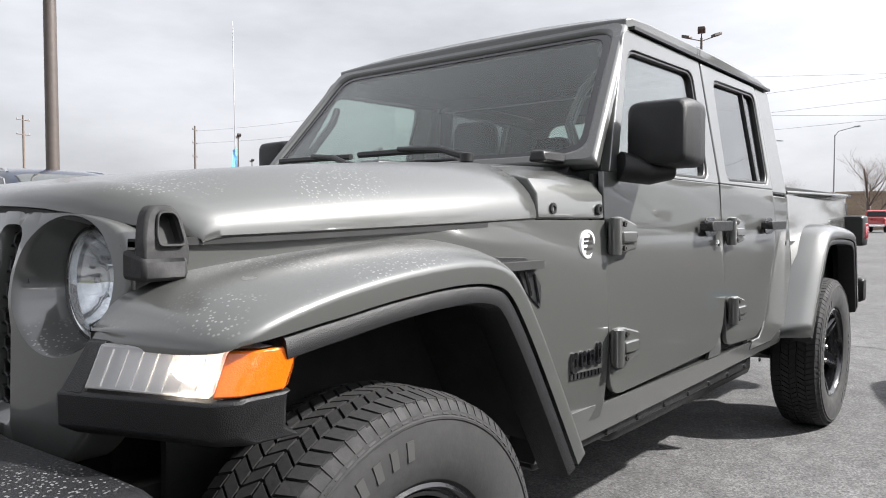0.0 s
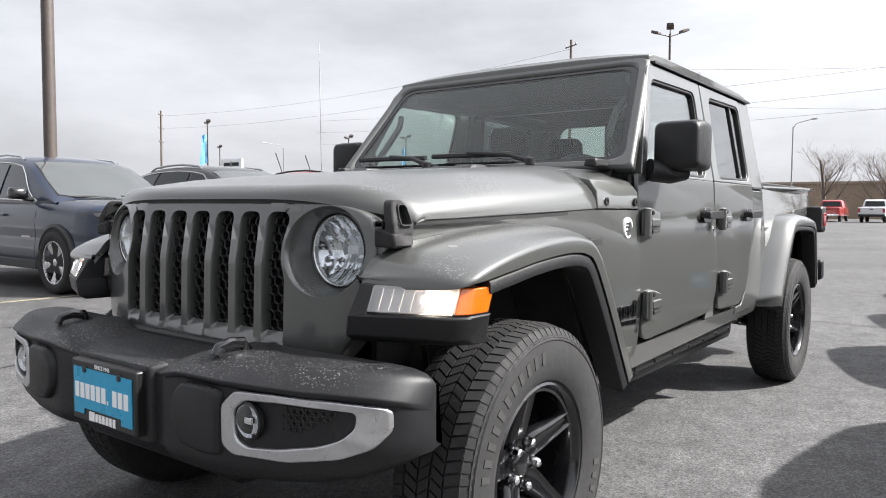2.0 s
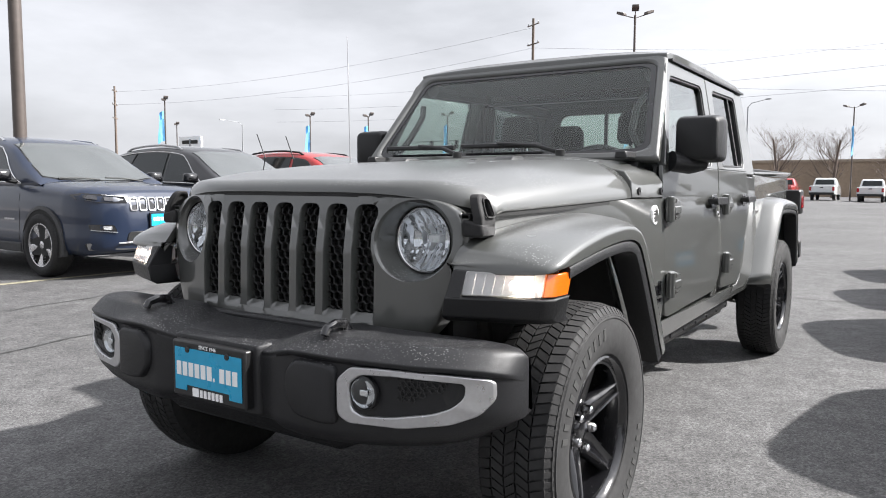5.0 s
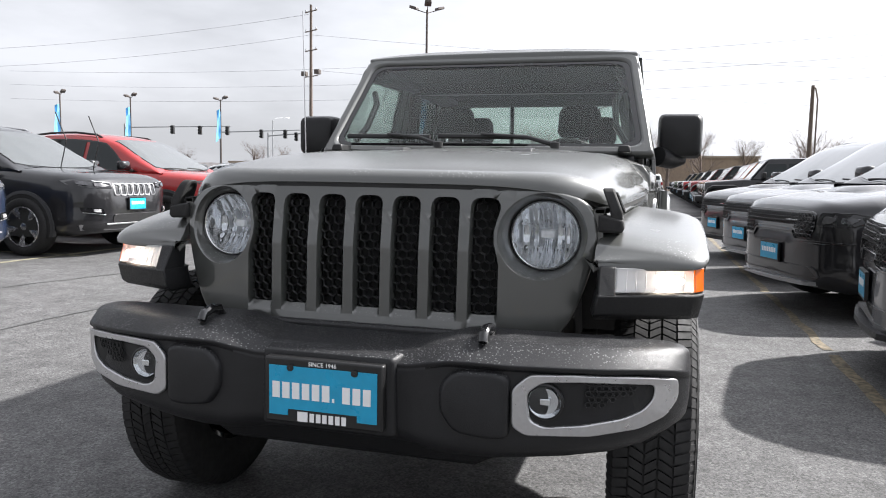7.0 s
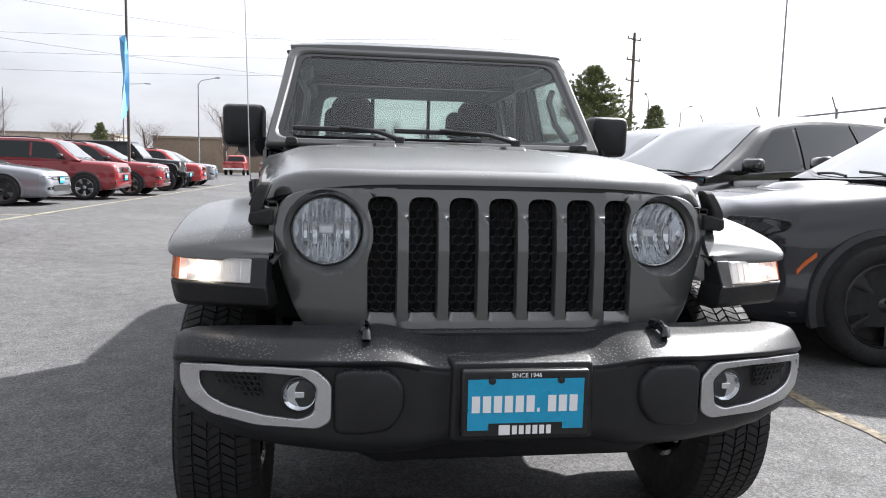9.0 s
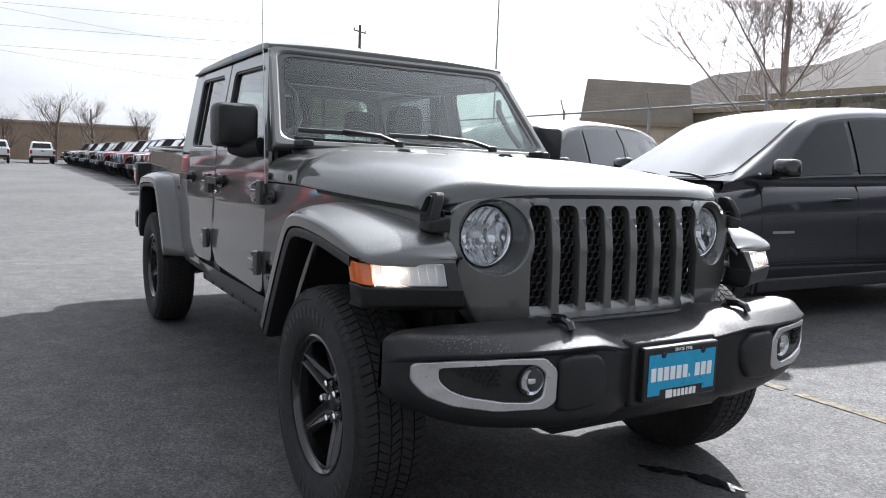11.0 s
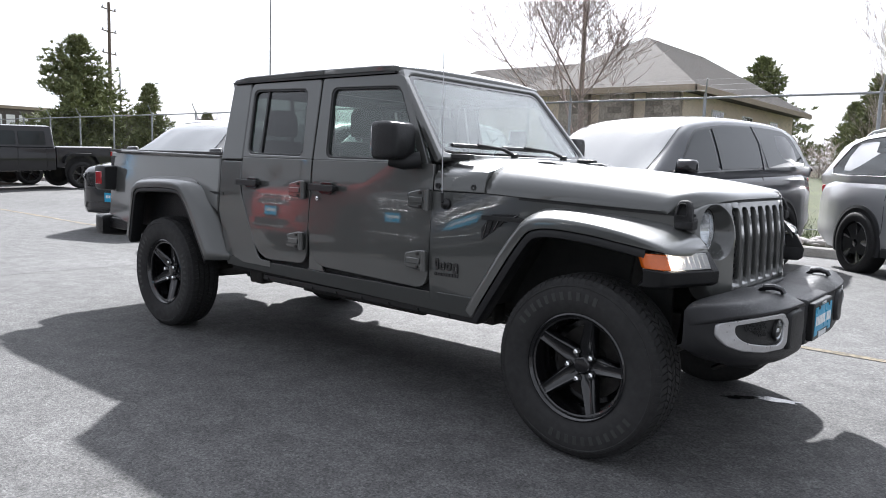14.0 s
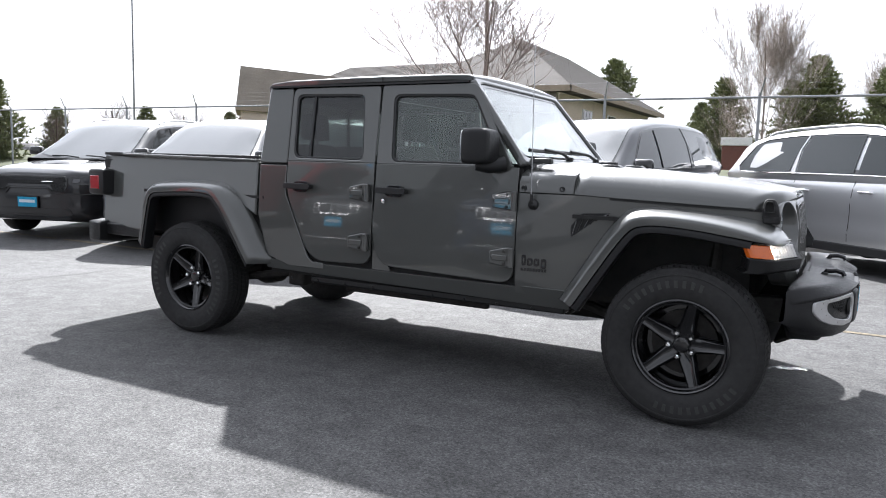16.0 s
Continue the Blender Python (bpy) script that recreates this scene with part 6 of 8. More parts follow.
    for s in (1, -1):
        for nm, poly, lift, mt, lb in sp["lamps"]:
            part(nm, plate(dense(poly, 4), lambda u, v, d: (skin(u, v) + 0.002 + lift + d, s * (u + 0.004), v), 0.010), mt, ob, lb, smooth=40, bevel=0.003)
        tl = sp.get("tail")
        if tl:
            part("tail_lamp", box(-L + tl[0], -L + tl[1], min(s * tl[2], s * tl[3]), max(s * tl[2], s * tl[3]), tl[4], tl[5]), M["red_lens"], ob, "red tail lamp", bevel=0.02)
    sp["nose"](ob, sp)
    dealer_plate(ob, nose_at(sp)(0.0, sp["plate_z"]) + 0.012, sp["plate_z"])
    return ob


def durango_nose(ob, sp):
    skin = nose_at(sp)
    g = nose_panel(ob, sp, "grille", rounded([(-0.59, 0.90), (-0.585, 0.76), (-0.54, 0.705), (-0.40, 0.70), (-0.33, 0.765), (0.33, 0.765), (0.40, 0.70), (0.54, 0.705), (0.585, 0.76), (0.59, 0.90), (0.54, 0.925), (-0.54, 0.925)], 0.025, 2), M["gloss_black"], "black mesh grille")
    bm = bmesh.new()
    for k in range(26):
        for j in range(6):
            u, v = -0.55 + 0.044 * k + (0.022 if j % 2 else 0), 0.715 + 0.035 * j
            if abs(u) > 0.56 or (abs(u) < 0.36 and v < 0.785) or v > 0.90:
                continue
            o = [(u + 0.021 * math.cos(q), v + 0.017 * math.sin(q)) for q in (math.pi / 3 * i for i in range(6))]
            i2 = [(u + 0.015 * math.cos(q), v + 0.012 * math.sin(q)) for q in (math.pi / 3 * i for i in range(6))]
            loft([[(skin(p, w) + 0.016 + h, p, w) for p, w in lp] for lp, h in ((o, 0), (o, 0.008), (i2, 0.008), (i2, 0))], caps=False, bm=bm)
    part("grille_mesh", bm, M["plastic_fine"], g, smooth=0)
    nose_panel(ob, sp, "grille_bar", [(0.22, 0.838), (0.40, 0.838), (0.40, 0.850), (0.22, 0.850)], M["chrome"], "", 0.022, 0.005, bevel=0.0)
    nose_panel(ob, sp, "lower_intake", rounded([(-0.66, 0.37), (0.66, 0.37), (0.60, 0.46), (-0.60, 0.46)], 0.03, 2), M["plastic_fine"], "black lower intake")
    nose_panel(ob, sp, "bumper_lip", rounded([(-0.90, 0.30), (0.90, 0.30), (0.91, 0.335), (-0.91, 0.335)], 0.01, 2), M["silver"] if sp.get("lip") else M["cladding"], "bumper lip", 0.0, 0.05)
    nose_panel(ob, sp, "bumper_crease", [(-0.84, 0.655), (-0.60, 0.655), (-0.36, 0.665), (-0.30, 0.735), (0.30, 0.735), (0.36, 0.665), (0.60, 0.655), (0.84, 0.655), (0.84, 0.672), (0.56, 0.680), (0.38, 0.688), (0.32, 0.752), (-0.32, 0.752), (-0.38, 0.688), (-0.56, 0.680), (-0.84, 0.672)], sp["paint"], "", 0.0, 0.018)
    rows = []
    for x, h in ((-0.60, 0.0), (-0.66, 0.030), (-0.78, 0.032), (-1.0, 0.016), (-1.15, 0.0)):
        zt = read(sp["top"], x)
        rows.append([(x, y, zt + q) for y, q in ((-0.24, -0.01), (-0.19, h), (0.0, h + 0.004), (0.19, h), (0.24, -0.01))])
    part("hood_scoop", loft(rows), sp["paint"], ob, smooth=50)
    part("scoop_mouth", loft([[(-0.652, y, read(sp["top"], -0.65) + q) for y in (-0.17, 0.17)] for q in (0.004, 0.024)], closed=False), M["void"], ob, smooth=0)
    for s in (1, -1):
        pts = [(-0.40, 0.58), (-0.44, 0.63), (-0.51, 0.69)]
        part("side_marker", loft([[(x, s * (flank(sp, x, z) + d), z + v) for d, v in ((0, -0.016), (0.012, -0.012), (0.012, 0.012), (0, 0.016))] for x, z in pts]), M["amber"], ob, "amber side marker")


def cherokee_nose(ob, sp):
    skin = nose_at(sp)
    for k in range(7):
        u = -0.345 + 0.115 * k
        o = rounded([(u - 0.048, 0.765), (u + 0.048, 0.765), (u + 0.050, 0.92), (u - 0.050, 0.92)], 0.022, 3)
        i = [(u + (p - u) * 0.74, 0.8425 + (q - 0.8425) * 0.86) for p, q in o]
        f = lambda p, q, t: (skin(p, q) + 0.004 + t, p, q)
        gs = part("grille_slot", plate(i, f, 0.006), M["gloss_black"], ob, "black grille slot", smooth=30)
        part("slot_rim", frame_ring(o, i, f, 0.014), M["silver"], gs, "chrome slot rim", smooth=30)
    nose_panel(ob, sp, "lower_intake", rounded([(-0.45, 0.42), (0.45, 0.42), (0.42, 0.53), (-0.42, 0.53)], 0.03, 2), M["plastic_fine"], "black lower intake")
    nose_panel(ob, sp, "bumper_cladding", rounded([(-0.80, 0.33), (0.80, 0.33), (0.82, 0.41), (-0.82, 0.41)], 0.02, 2), M["cladding"], "black bumper cladding", 0.0, 0.03)
    nose_panel(ob, sp, "bumper_strip", [(-0.55, 0.40), (0.55, 0.40), (0.55, 0.418), (-0.55, 0.418)], M["silver"], "", 0.026, 0.008)
    for s in (1, -1):
        nose_panel(ob, sp, "fog_surround", rounded([(s * 0.55, 0.53), (s * 0.78, 0.56), (s * 0.79, 0.62), (s * 0.58, 0.61)], 0.015, 2), M["gloss_black"], "black fog lamp recess")
        nose_panel(ob, sp, "fog_trim", [(s * 0.55, 0.522), (s * 0.78, 0.552), (s * 0.78, 0.562), (s * 0.55, 0.532)], M["silver"], "", 0.012, 0.006)
    if sp.get("hooks"):
        for y in (-0.5, 0.5):
            part("tow_hook", tube([(-0.06, y, 0.42), (0.06, y - 0.03, 0.42), (0.06, y + 0.03, 0.42), (-0.06, y + 0.02, 0.42)], 0.014, 8), PAINTS["red"], ob, "red tow hook")


def sedan_nose(ob, sp):
    for z0, z1 in ((0.60, 0.69), (0.34, 0.48)):
        nose_panel(ob, sp, "grille", rounded([(-0.52, z0), (0.52, z0), (0.56, z1), (-0.56, z1)], 0.04, 2), M["gloss_black"], "black grille")
    nose_panel(ob, sp, "grille_bar", [(-0.5, 0.640), (0.5, 0.640), (0.5, 0.650), (-0.5, 0.650)], M["silver"], "", 0.018, 0.006)
    for y in (-0.66, 0.66):
        nose_panel(ob, sp, "side_intake", rounded([(y - 0.09, 0.38), (y + 0.09, 0.38), (y + 0.09, 0.44), (y - 0.09, 0.44)], 0.015, 2), M["gloss_black"], "black side intake")


def boxy_nose(ob, sp):
    nose_panel(ob, sp, "grille", rounded([(-0.50, 0.76), (0.50, 0.76), (0.50, 0.92), (-0.50, 0.92)], 0.05, 2), M["gloss_black"], "black grille")
    for k in range(7):
        u = -0.24 + 0.08 * k
        nose_panel(ob, sp, "grille_bar", [(u - 0.012, 0.78), (u + 0.012, 0.78), (u + 0.012, 0.90), (u - 0.012, 0.90)], sp["paint"], "", 0.018, 0.012)
    nose_panel(ob, sp, "bumper_cladding", rounded([(-0.80, 0.36), (0.80, 0.36), (0.78, 0.55), (-0.78, 0.55)], 0.03, 2), M["cladding"], "black bumper cladding", 0.0, 0.03)


DURANGO = dict(shape="long_suv", roof=[(-1.08, 1.07), (-1.18, 1.145), (-1.83, 1.575), (-2.08, 1.705), (-2.4, 1.775), (-3.0, 1.815), (-3.9, 1.80), (-4.45, 1.75), (-4.78, 1.67), (-4.95, 1.47), (-5.08, 1.17)], L=5.11, H=1.815, wb=3.04, fo=0.93, r=0.385, metal=M["gloss_black"], plate_z=0.545, plate_x=0.02,
               top=[(0.0, 0.62), (-0.02, 0.86), (-0.06, 0.955), (-0.14, 1.01), (-0.5, 1.065), (-1.2, 1.13), (-1.5, 1.17), (-4.7, 1.20), (-4.95, 1.17), (-5.11, 1.05)],
               wid=[(0.0, 0.36), (-0.025, 0.52), (-0.07, 0.65), (-0.14, 0.76), (-0.25, 0.86), (-0.42, 0.925), (-0.65, 0.95), (-1.2, 0.965), (-4.2, 0.965), (-4.7, 0.93), (-5.0, 0.86), (-5.11, 0.80)],
               bot=[(0.0, 0.30), (-0.3, 0.24), (-4.7, 0.27), (-5.11, 0.42)],
               cabin=dict(z=1.14, f0=-1.16, f1=-2.03, r0=-5.02, r1=-4.72, w0=0.905, w1=0.70, glass=(-1.40, (-2.50, -3.54), -4.80), doors=(-1.43, -2.50, -3.52), handles=(-2.30, -3.32), rp=1.6),
               lamps=[("headlamp", rounded([(0.605, 0.80), (0.83, 0.795), (0.875, 0.84), (0.875, 0.895), (0.80, 0.915), (0.615, 0.915)], 0.02, 2), 0, M["gloss_black"], "black headlamp"), ("lamp_element", rounded([(0.645, 0.83), (0.70, 0.822), (0.735, 0.845), (0.735, 0.88), (0.655, 0.888)], 0.012, 2), 0.008, M["lamp_dark"], "smoked lamp element"), ("lamp_element", rounded([(0.765, 0.83), (0.825, 0.825), (0.845, 0.865), (0.82, 0.885), (0.765, 0.88)], 0.012, 2), 0.008, M["lamp_dark"], "smoked lamp element")], tail=(-0.005, 0.06, 0.42, 0.78, 0.98, 1.08), nose=durango_nose)
CHEROKEE = dict(shape="compact_suv", roof=[(-1.04, 1.03), (-1.14, 1.105), (-1.80, 1.49), (-2.05, 1.60), (-2.35, 1.665), (-2.8, 1.70), (-3.4, 1.685), (-3.85, 1.63), (-4.15, 1.55), (-4.40, 1.34), (-4.58, 1.10)], L=4.65, H=1.70, wb=2.71, fo=0.93, r=0.365, metal=M["wheel_silver"], plate_z=0.655, plate_x=0.03,
                top=[(0.0, 0.62), (-0.02, 0.88), (-0.10, 0.99), (-0.35, 1.05), (-1.0, 1.10), (-1.35, 1.12), (-4.2, 1.14), (-4.5, 1.10), (-4.65, 0.95)],
                wid=[(0.0, 0.40), (-0.03, 0.56), (-0.08, 0.68), (-0.16, 0.78), (-0.28, 0.86), (-0.5, 0.91), (-1.2, 0.93), (-3.8, 0.93), (-4.3, 0.90), (-4.55, 0.82), (-4.65, 0.76)],
                bot=[(0.0, 0.32), (-0.3, 0.26), (-4.3, 0.28), (-4.65, 0.42)],
                cabin=dict(z=1.06, f0=-1.12, f1=-2.00, r0=-4.55, r1=-4.05, w0=0.87, w1=0.67, glass=(-1.45, (-2.48, -3.40), -4.30), doors=(-1.42, -2.45, -3.42), handles=(-2.28, -3.22)),
                lamps=[("headlamp", [(0.42, 0.855), (0.70, 0.86), (0.84, 0.895), (0.85, 0.945), (0.80, 0.965), (0.66, 0.955), (0.44, 0.93)], 0, M["gloss_black"], "slim headlamp"), ("lamp_element", [(0.44, 0.922), (0.66, 0.945), (0.66, 0.951), (0.44, 0.928)], 0.008, M["silver"], "thin bright lamp line"), ("lamp_element", rounded([(0.56, 0.875), (0.66, 0.88), (0.66, 0.93), (0.57, 0.92)], 0.012, 2), 0.008, M["lamp_dark"], "smoked lamp element"), ("lamp_element", rounded([(0.71, 0.89), (0.80, 0.905), (0.80, 0.945), (0.71, 0.94)], 0.012, 2), 0.008, M["lamp_dark"], "smoked lamp element"), ("fog_lamp", [(0.60, 0.555), (0.68, 0.565), (0.68, 0.60), (0.60, 0.595)], 0.008, M["lens"], "fog lamp")],
                rails=M["silver"], nose=cherokee_nose, tail=(-0.005, 0.08, 0.45, 0.76, 0.90, 1.0))
SEDAN = dict(shape="sedan", roof=[(-1.36, 0.93), (-1.46, 0.985), (-2.25, 1.34), (-2.5, 1.42), (-2.9, 1.465), (-3.4, 1.44), (-3.9, 1.32), (-4.35, 1.13), (-4.62, 0.99)], L=5.04, H=1.47, wb=3.05, fo=0.95, r=0.35, metal=M["gloss_black"], plate_z=0.60, plate_x=0.02, clad=None,
             top=[(0.0, 0.55), (-0.03, 0.72), (-0.10, 0.80), (-0.4, 0.87), (-1.2, 0.96), (-1.5, 0.99), (-4.2, 1.04), (-4.8, 1.04), (-5.04, 0.92)],
             wid=[(0.0, 0.66), (-0.06, 0.78), (-0.2, 0.87), (-0.5, 0.92), (-1.2, 0.95), (-4.2, 0.95), (-4.8, 0.88), (-5.04, 0.8)],
             bot=[(0.0, 0.24), (-0.3, 0.18), (-4.7, 0.20), (-5.04, 0.36)],
             cabin=dict(z=0.95, f0=-1.42, f1=-2.35, r0=-4.55, r1=-3.55, w0=0.86, w1=0.60, glass=(-1.75, (-2.88, -3.72), -4.12), third=False, doors=(-1.72, -2.85, -3.75), handles=(-2.65, -3.62)),
             lamps=[("headlamp", [(0.55, 0.63), (0.78, 0.65), (0.80, 0.70), (0.58, 0.70)], 0, M["lamp_dark"], "dark headlamp")], nose=sedan_nose)
BOXY = dict(shape="boxy_suv", roof=[(-0.94, 1.04), (-1.02, 1.105), (-1.42, 1.48), (-1.6, 1.60), (-1.9, 1.67), (-2.6, 1.695), (-3.6, 1.675), (-3.95, 1.63), (-4.08, 1.42), (-4.20, 1.12)], L=4.24, H=1.69, wb=2.57, fo=0.83, r=0.35, metal=M["wheel_silver"], plate_z=0.62, plate_x=0.04,
            top=[(0.0, 0.62), (-0.02, 0.95), (-0.10, 1.04), (-0.4, 1.07), (-1.0, 1.10), (-1.2, 1.12), (-3.9, 1.14), (-4.15, 1.12), (-4.24, 0.95)],
            wid=[(0.0, 0.66), (-0.06, 0.80), (-0.2, 0.87), (-0.5, 0.90), (-3.6, 0.90), (-4.1, 0.86), (-4.24, 0.78)],
            bot=[(0.0, 0.34), (-0.3, 0.27), (-4.0, 0.29), (-4.24, 0.42)],
            cabin=dict(z=1.08, f0=-1.0, f1=-1.60, r0=-4.18, r1=-3.98, w0=0.85, w1=0.70, glass=(-1.28, (-2.22, -3.10), -4.0), doors=(-1.25, -2.2, -3.1), handles=(-2.05, -2.95)),
            lamps=[("headlamp", rounded([(0.52, 0.76), (0.68, 0.76), (0.68, 0.92), (0.52, 0.92)], 0.078, 4), 0, M["lens"], "round headlamp")], rails=M["plastic_fine"], nose=boxy_nose)


def spec(base, paint, **more):
    q = dict(base, **dict(more, paint=PAINTS[paint]))
    if q.get("clad", 1) is None:
        q["clad"] = PAINTS[paint]
    return q


def park(x, y, heading, wb=3.0, fo=0.93):
    """The pose of a car whose nose is at (x, y), with its wheels on the sloping lot."""
    dy = math.sin(radians(heading))
    front, rear = lift(y - fo * dy), lift(y - (fo + wb) * dy)
    tilt = math.asin((rear - front) / wb)
    return pose(x, y, front - fo * math.sin(tilt), 0, math.degrees(tilt), heading)


def stall(x, y, facing):
    """A straight stall: facing -1 looks towards -y, +1 towards +y."""
    return park(x, y, 90 if facing > 0 else -90)


# row on the kerb side, noses towards the truck
car("parked_suv", "dark three-row SUV with black wheels parked beside a kerb", "suv", park(-2.55, 2.09, -98.5), spec(DURANGO, "granite", group="cars in the kerb row"))
for x, y, paint, lab, extra in ((-4.80, 1.88, "black", "black SUV with hood scoop and blue dealer plate", {"lip": 1}),
                                (-7.20, 1.87, "slate", "dark grey SUV with blue dealer plate", {"lip": 1}),
                                (-9.6, 1.75, "black", "black SUV with roof rails, hood scoop and blue dealer plate", {"rails": M["silver"]}),
                                ):
    car("parked_suv", lab, "suv", park(x, y, -71), spec(DURANGO, paint, group="cars in the kerb row", **extra))
car("parked_suv", "silver SUV with roof rails and chrome handles parked aslant", "suv", park(3.1, 4.2, -47), spec(DURANGO, "silver", rails=M["silver"], handle=M["chrome"], trim=M["chrome"]))
# row across the aisle
for base, x, y, paint, nm, lab, extra in ((CHEROKEE, -3.2, -5.8, "blue", "parked_suv", "dark blue compact SUV with silver wheels", {"rails": M["chrome"], "trim": M["chrome"]}),
                                          (CHEROKEE, -5.83, -5.77, "black", "parked_suv", "black compact SUV with chrome grille and blue plate", {"trim": M["chrome"], "wipers_up": 1}),
                                          (CHEROKEE, -8.17, -5.45, "red", "parked_suv", "red compact SUV with black roof rails", {"rails": M["plastic_fine"], "hooks": 1, "metal": M["gloss_black"]}),
                                          (SEDAN, -16.6, -7.0, "grey", "parked_sedan", "pale grey sedan with black wheels", {}),
                                          (BOXY, -19.9, -6.4, "crimson", "parked_suv", "red boxy compact SUV", {}),
                                          (CHEROKEE, -23.0, -5.9, "crimson", "parked_suv", "deep red compact SUV", {"rails": M["plastic_fine"]}),
                                          (BOXY, -32.0, -6.2, "red", "parked_suv", "red boxy SUV parked far off", {}),
                                          (CHEROKEE, -35.5, -6.2, "grey", "parked_suv", "grey compact SUV parked far off", {}),
                                          (CHEROKEE, -14.4, -15.5, "white", "parked_suv", "white compact SUV in the second row", {}),
                                          (BOXY, -18.6, -15.8, "silver", "parked_suv", "silver boxy SUV in the second row", {}),
                                          (CHEROKEE, -23.0, -15.4, "granite", "parked_suv", "dark grey SUV in the second row", {}),
                                          (CHEROKEE, -29.0, -15.4, "white", "parked_suv", "white SUV in the second row", {})):
    car(nm, lab, "sedan" if base is SEDAN else "suv", stall(x, y, 1), spec(base, paint, group="cars across the aisle", **extra))


def off_roader(at, paint, label, bed=False, group="off-roaders in the far row"):
    """An upright two-box off-roader with flat flares; with a bed it is a pickup."""
    ob = empty("parked_off_roader" if not bed else "parked_pickup", label, "off-roader" if not bed else "pickup truck", group, at)
    L = 5.5 if bed else 4.75
    P = PAINTS[paint]
    rear = -3.6 if bed else -L + 0.25
    sect = lambda x, w, zt, zb: [(x, y, z) for y, z in rounded([(-w, zb), (w, zb), (w, zt - 0.03), (w * 0.85, zt), (-w * 0.85, zt), (-w, zt - 0.03)], 0.04, 2)]
    part("body", loft([sect(-0.30, 0.62, 1.14, 0.62), sect(-0.36, 0.65, 1.16, 0.55), sect(-1.35, 0.76, 1.24, 0.52), sect(-1.36, 0.79, 1.24, 0.52), sect(rear, 0.79, 1.24, 0.55)]), P, ob, smooth=40)
    if bed:
        part("bed", loft([sect(rear - 0.03, 0.79, 1.26, 0.62), sect(-L + 0.2, 0.79, 1.26, 0.65)]), P, ob, smooth=40)
    cab = [[(x, y, z) for x, y in rounded([(f, -w), (r, -w), (r, w), (f, w)], 0.06, 3)] for z, f, r, w in ((1.23, -1.60, rear - 0.0, 0.77), (1.74, -2.02, rear + 0.03, 0.68), (1.82, -2.06, rear + 0.05, 0.67), (1.85, -2.16, rear + 0.15, 0.60))]
    part("hard_top", loft(cab), M["plastic"] if not bed else P, ob, smooth=40)
    ws_ = rounded([(-0.66, 1.28), (0.66, 1.28), (0.60, 1.70), (-0.60, 1.70)], 0.05, 2)
    part("windscreen_frame", plate([(-0.75, 1.24), (0.75, 1.24), (0.68, 1.78), (-0.68, 1.78)], lambda u, v, d: (-1.585 - (v - 1.24) * 0.82 + d, u, v), 0.02), P, ob)
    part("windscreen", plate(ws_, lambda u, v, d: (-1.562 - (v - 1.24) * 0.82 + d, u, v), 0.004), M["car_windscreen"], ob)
    for s in (1, -1):
        yy = lambda z: 0.775 - (z - 1.23) * 0.17
        for a, b in (((-1.85, -2.55), (-2.62, -3.35)) if bed else ((-1.85, -2.55), (-2.62, -3.30), (-3.42, rear + 0.12))):
            o = rounded([(a, 1.29), (b, 1.29), (b, 1.68), (a - 0.18 if a == -1.85 else a, 1.68)], 0.04, 2)
            part("window_pane", plate(o, lambda u, v, d: (u, s * (yy(v) + d), v), 0.006), M["car_glass"], ob)
        for dx in (-1.62, -2.58, -3.36):
            part("door_gap", box(dx - 0.006, dx + 0.006, s * 0.79 - 0.005, s * 0.79 + 0.005, 0.62, 1.22), M["void"], ob)
        for ax in (-0.80, -4.30 if bed else -3.80):
            fl = [(ax - 0.62, 0.60), (ax - 0.42, 0.98), (ax - 0.30, 1.03), (ax + 0.30, 1.02), (ax + 0.44, 0.94), (ax + 0.50, 0.80)]
            part("flare", loft([[(x, s * 0.70, z + 0.05), (x, s * 0.93, z + 0.02), (x, s * 0.93, z - 0.05), (x, s * 0.70, z - 0.02)] for x, z in fl]), M["plastic"], ob, smooth=30)
            part("arch_well", turned([(0.46, -0.02), (0.46, 0.004), (0.001, 0.004)], (ax, s * 0.793, 0.52), "y", 20, s), M["void"], ob)
            simple_wheel(ob, ax, s * 0.81, 0.40, M["gloss_black"], s)
        part("headlamp", turned([(0.09, 0.0), (0.085, 0.025), (0.05, 0.035), (0.001, 0.037)], (-0.295, s * 0.46, 1.0), "x", 18), M["lens"], ob, "round headlamp")
        part("door_mirror", box(-1.98, -1.86, min(s * 0.80, s * 0.99), max(s * 0.80, s * 0.99), 1.26, 1.44), M["plastic_fine"], ob, bevel=0.03)
        part("tail_lamp", box(-L + 0.17, -L + 0.27, min(s * 0.70, s * 0.84), max(s * 0.70, s * 0.84), 0.98, 1.16), M["red_lens"], ob, bevel=0.01)
    for k in range(7):
        part("grille_slot", box(-0.302, -0.29, -0.31 + 0.09 * k, -0.25 + 0.09 * k, 0.80, 1.08), M["void"], ob)
    part("front_bumper", box(-0.28, 0.0, -0.80, 0.80, 0.55, 0.74), M["plastic"], ob, bevel=0.05)
    part("rear_bumper", box(-L, -L + 0.22, -0.80, 0.80, 0.55, 0.72), M["plastic"], ob, bevel=0.04)
    if not bed:
        part("spare_wheel", turned([(0.24, -0.10), (0.39, -0.11), (0.40, 0), (0.39, 0.11), (0.24, 0.10), (0.001, 0.09)], (-L + 0.12, 0, 1.05), "x", 20, -1), M["rubber"], ob)
    dealer_plate(ob, 0.002, 0.63)
    return ob


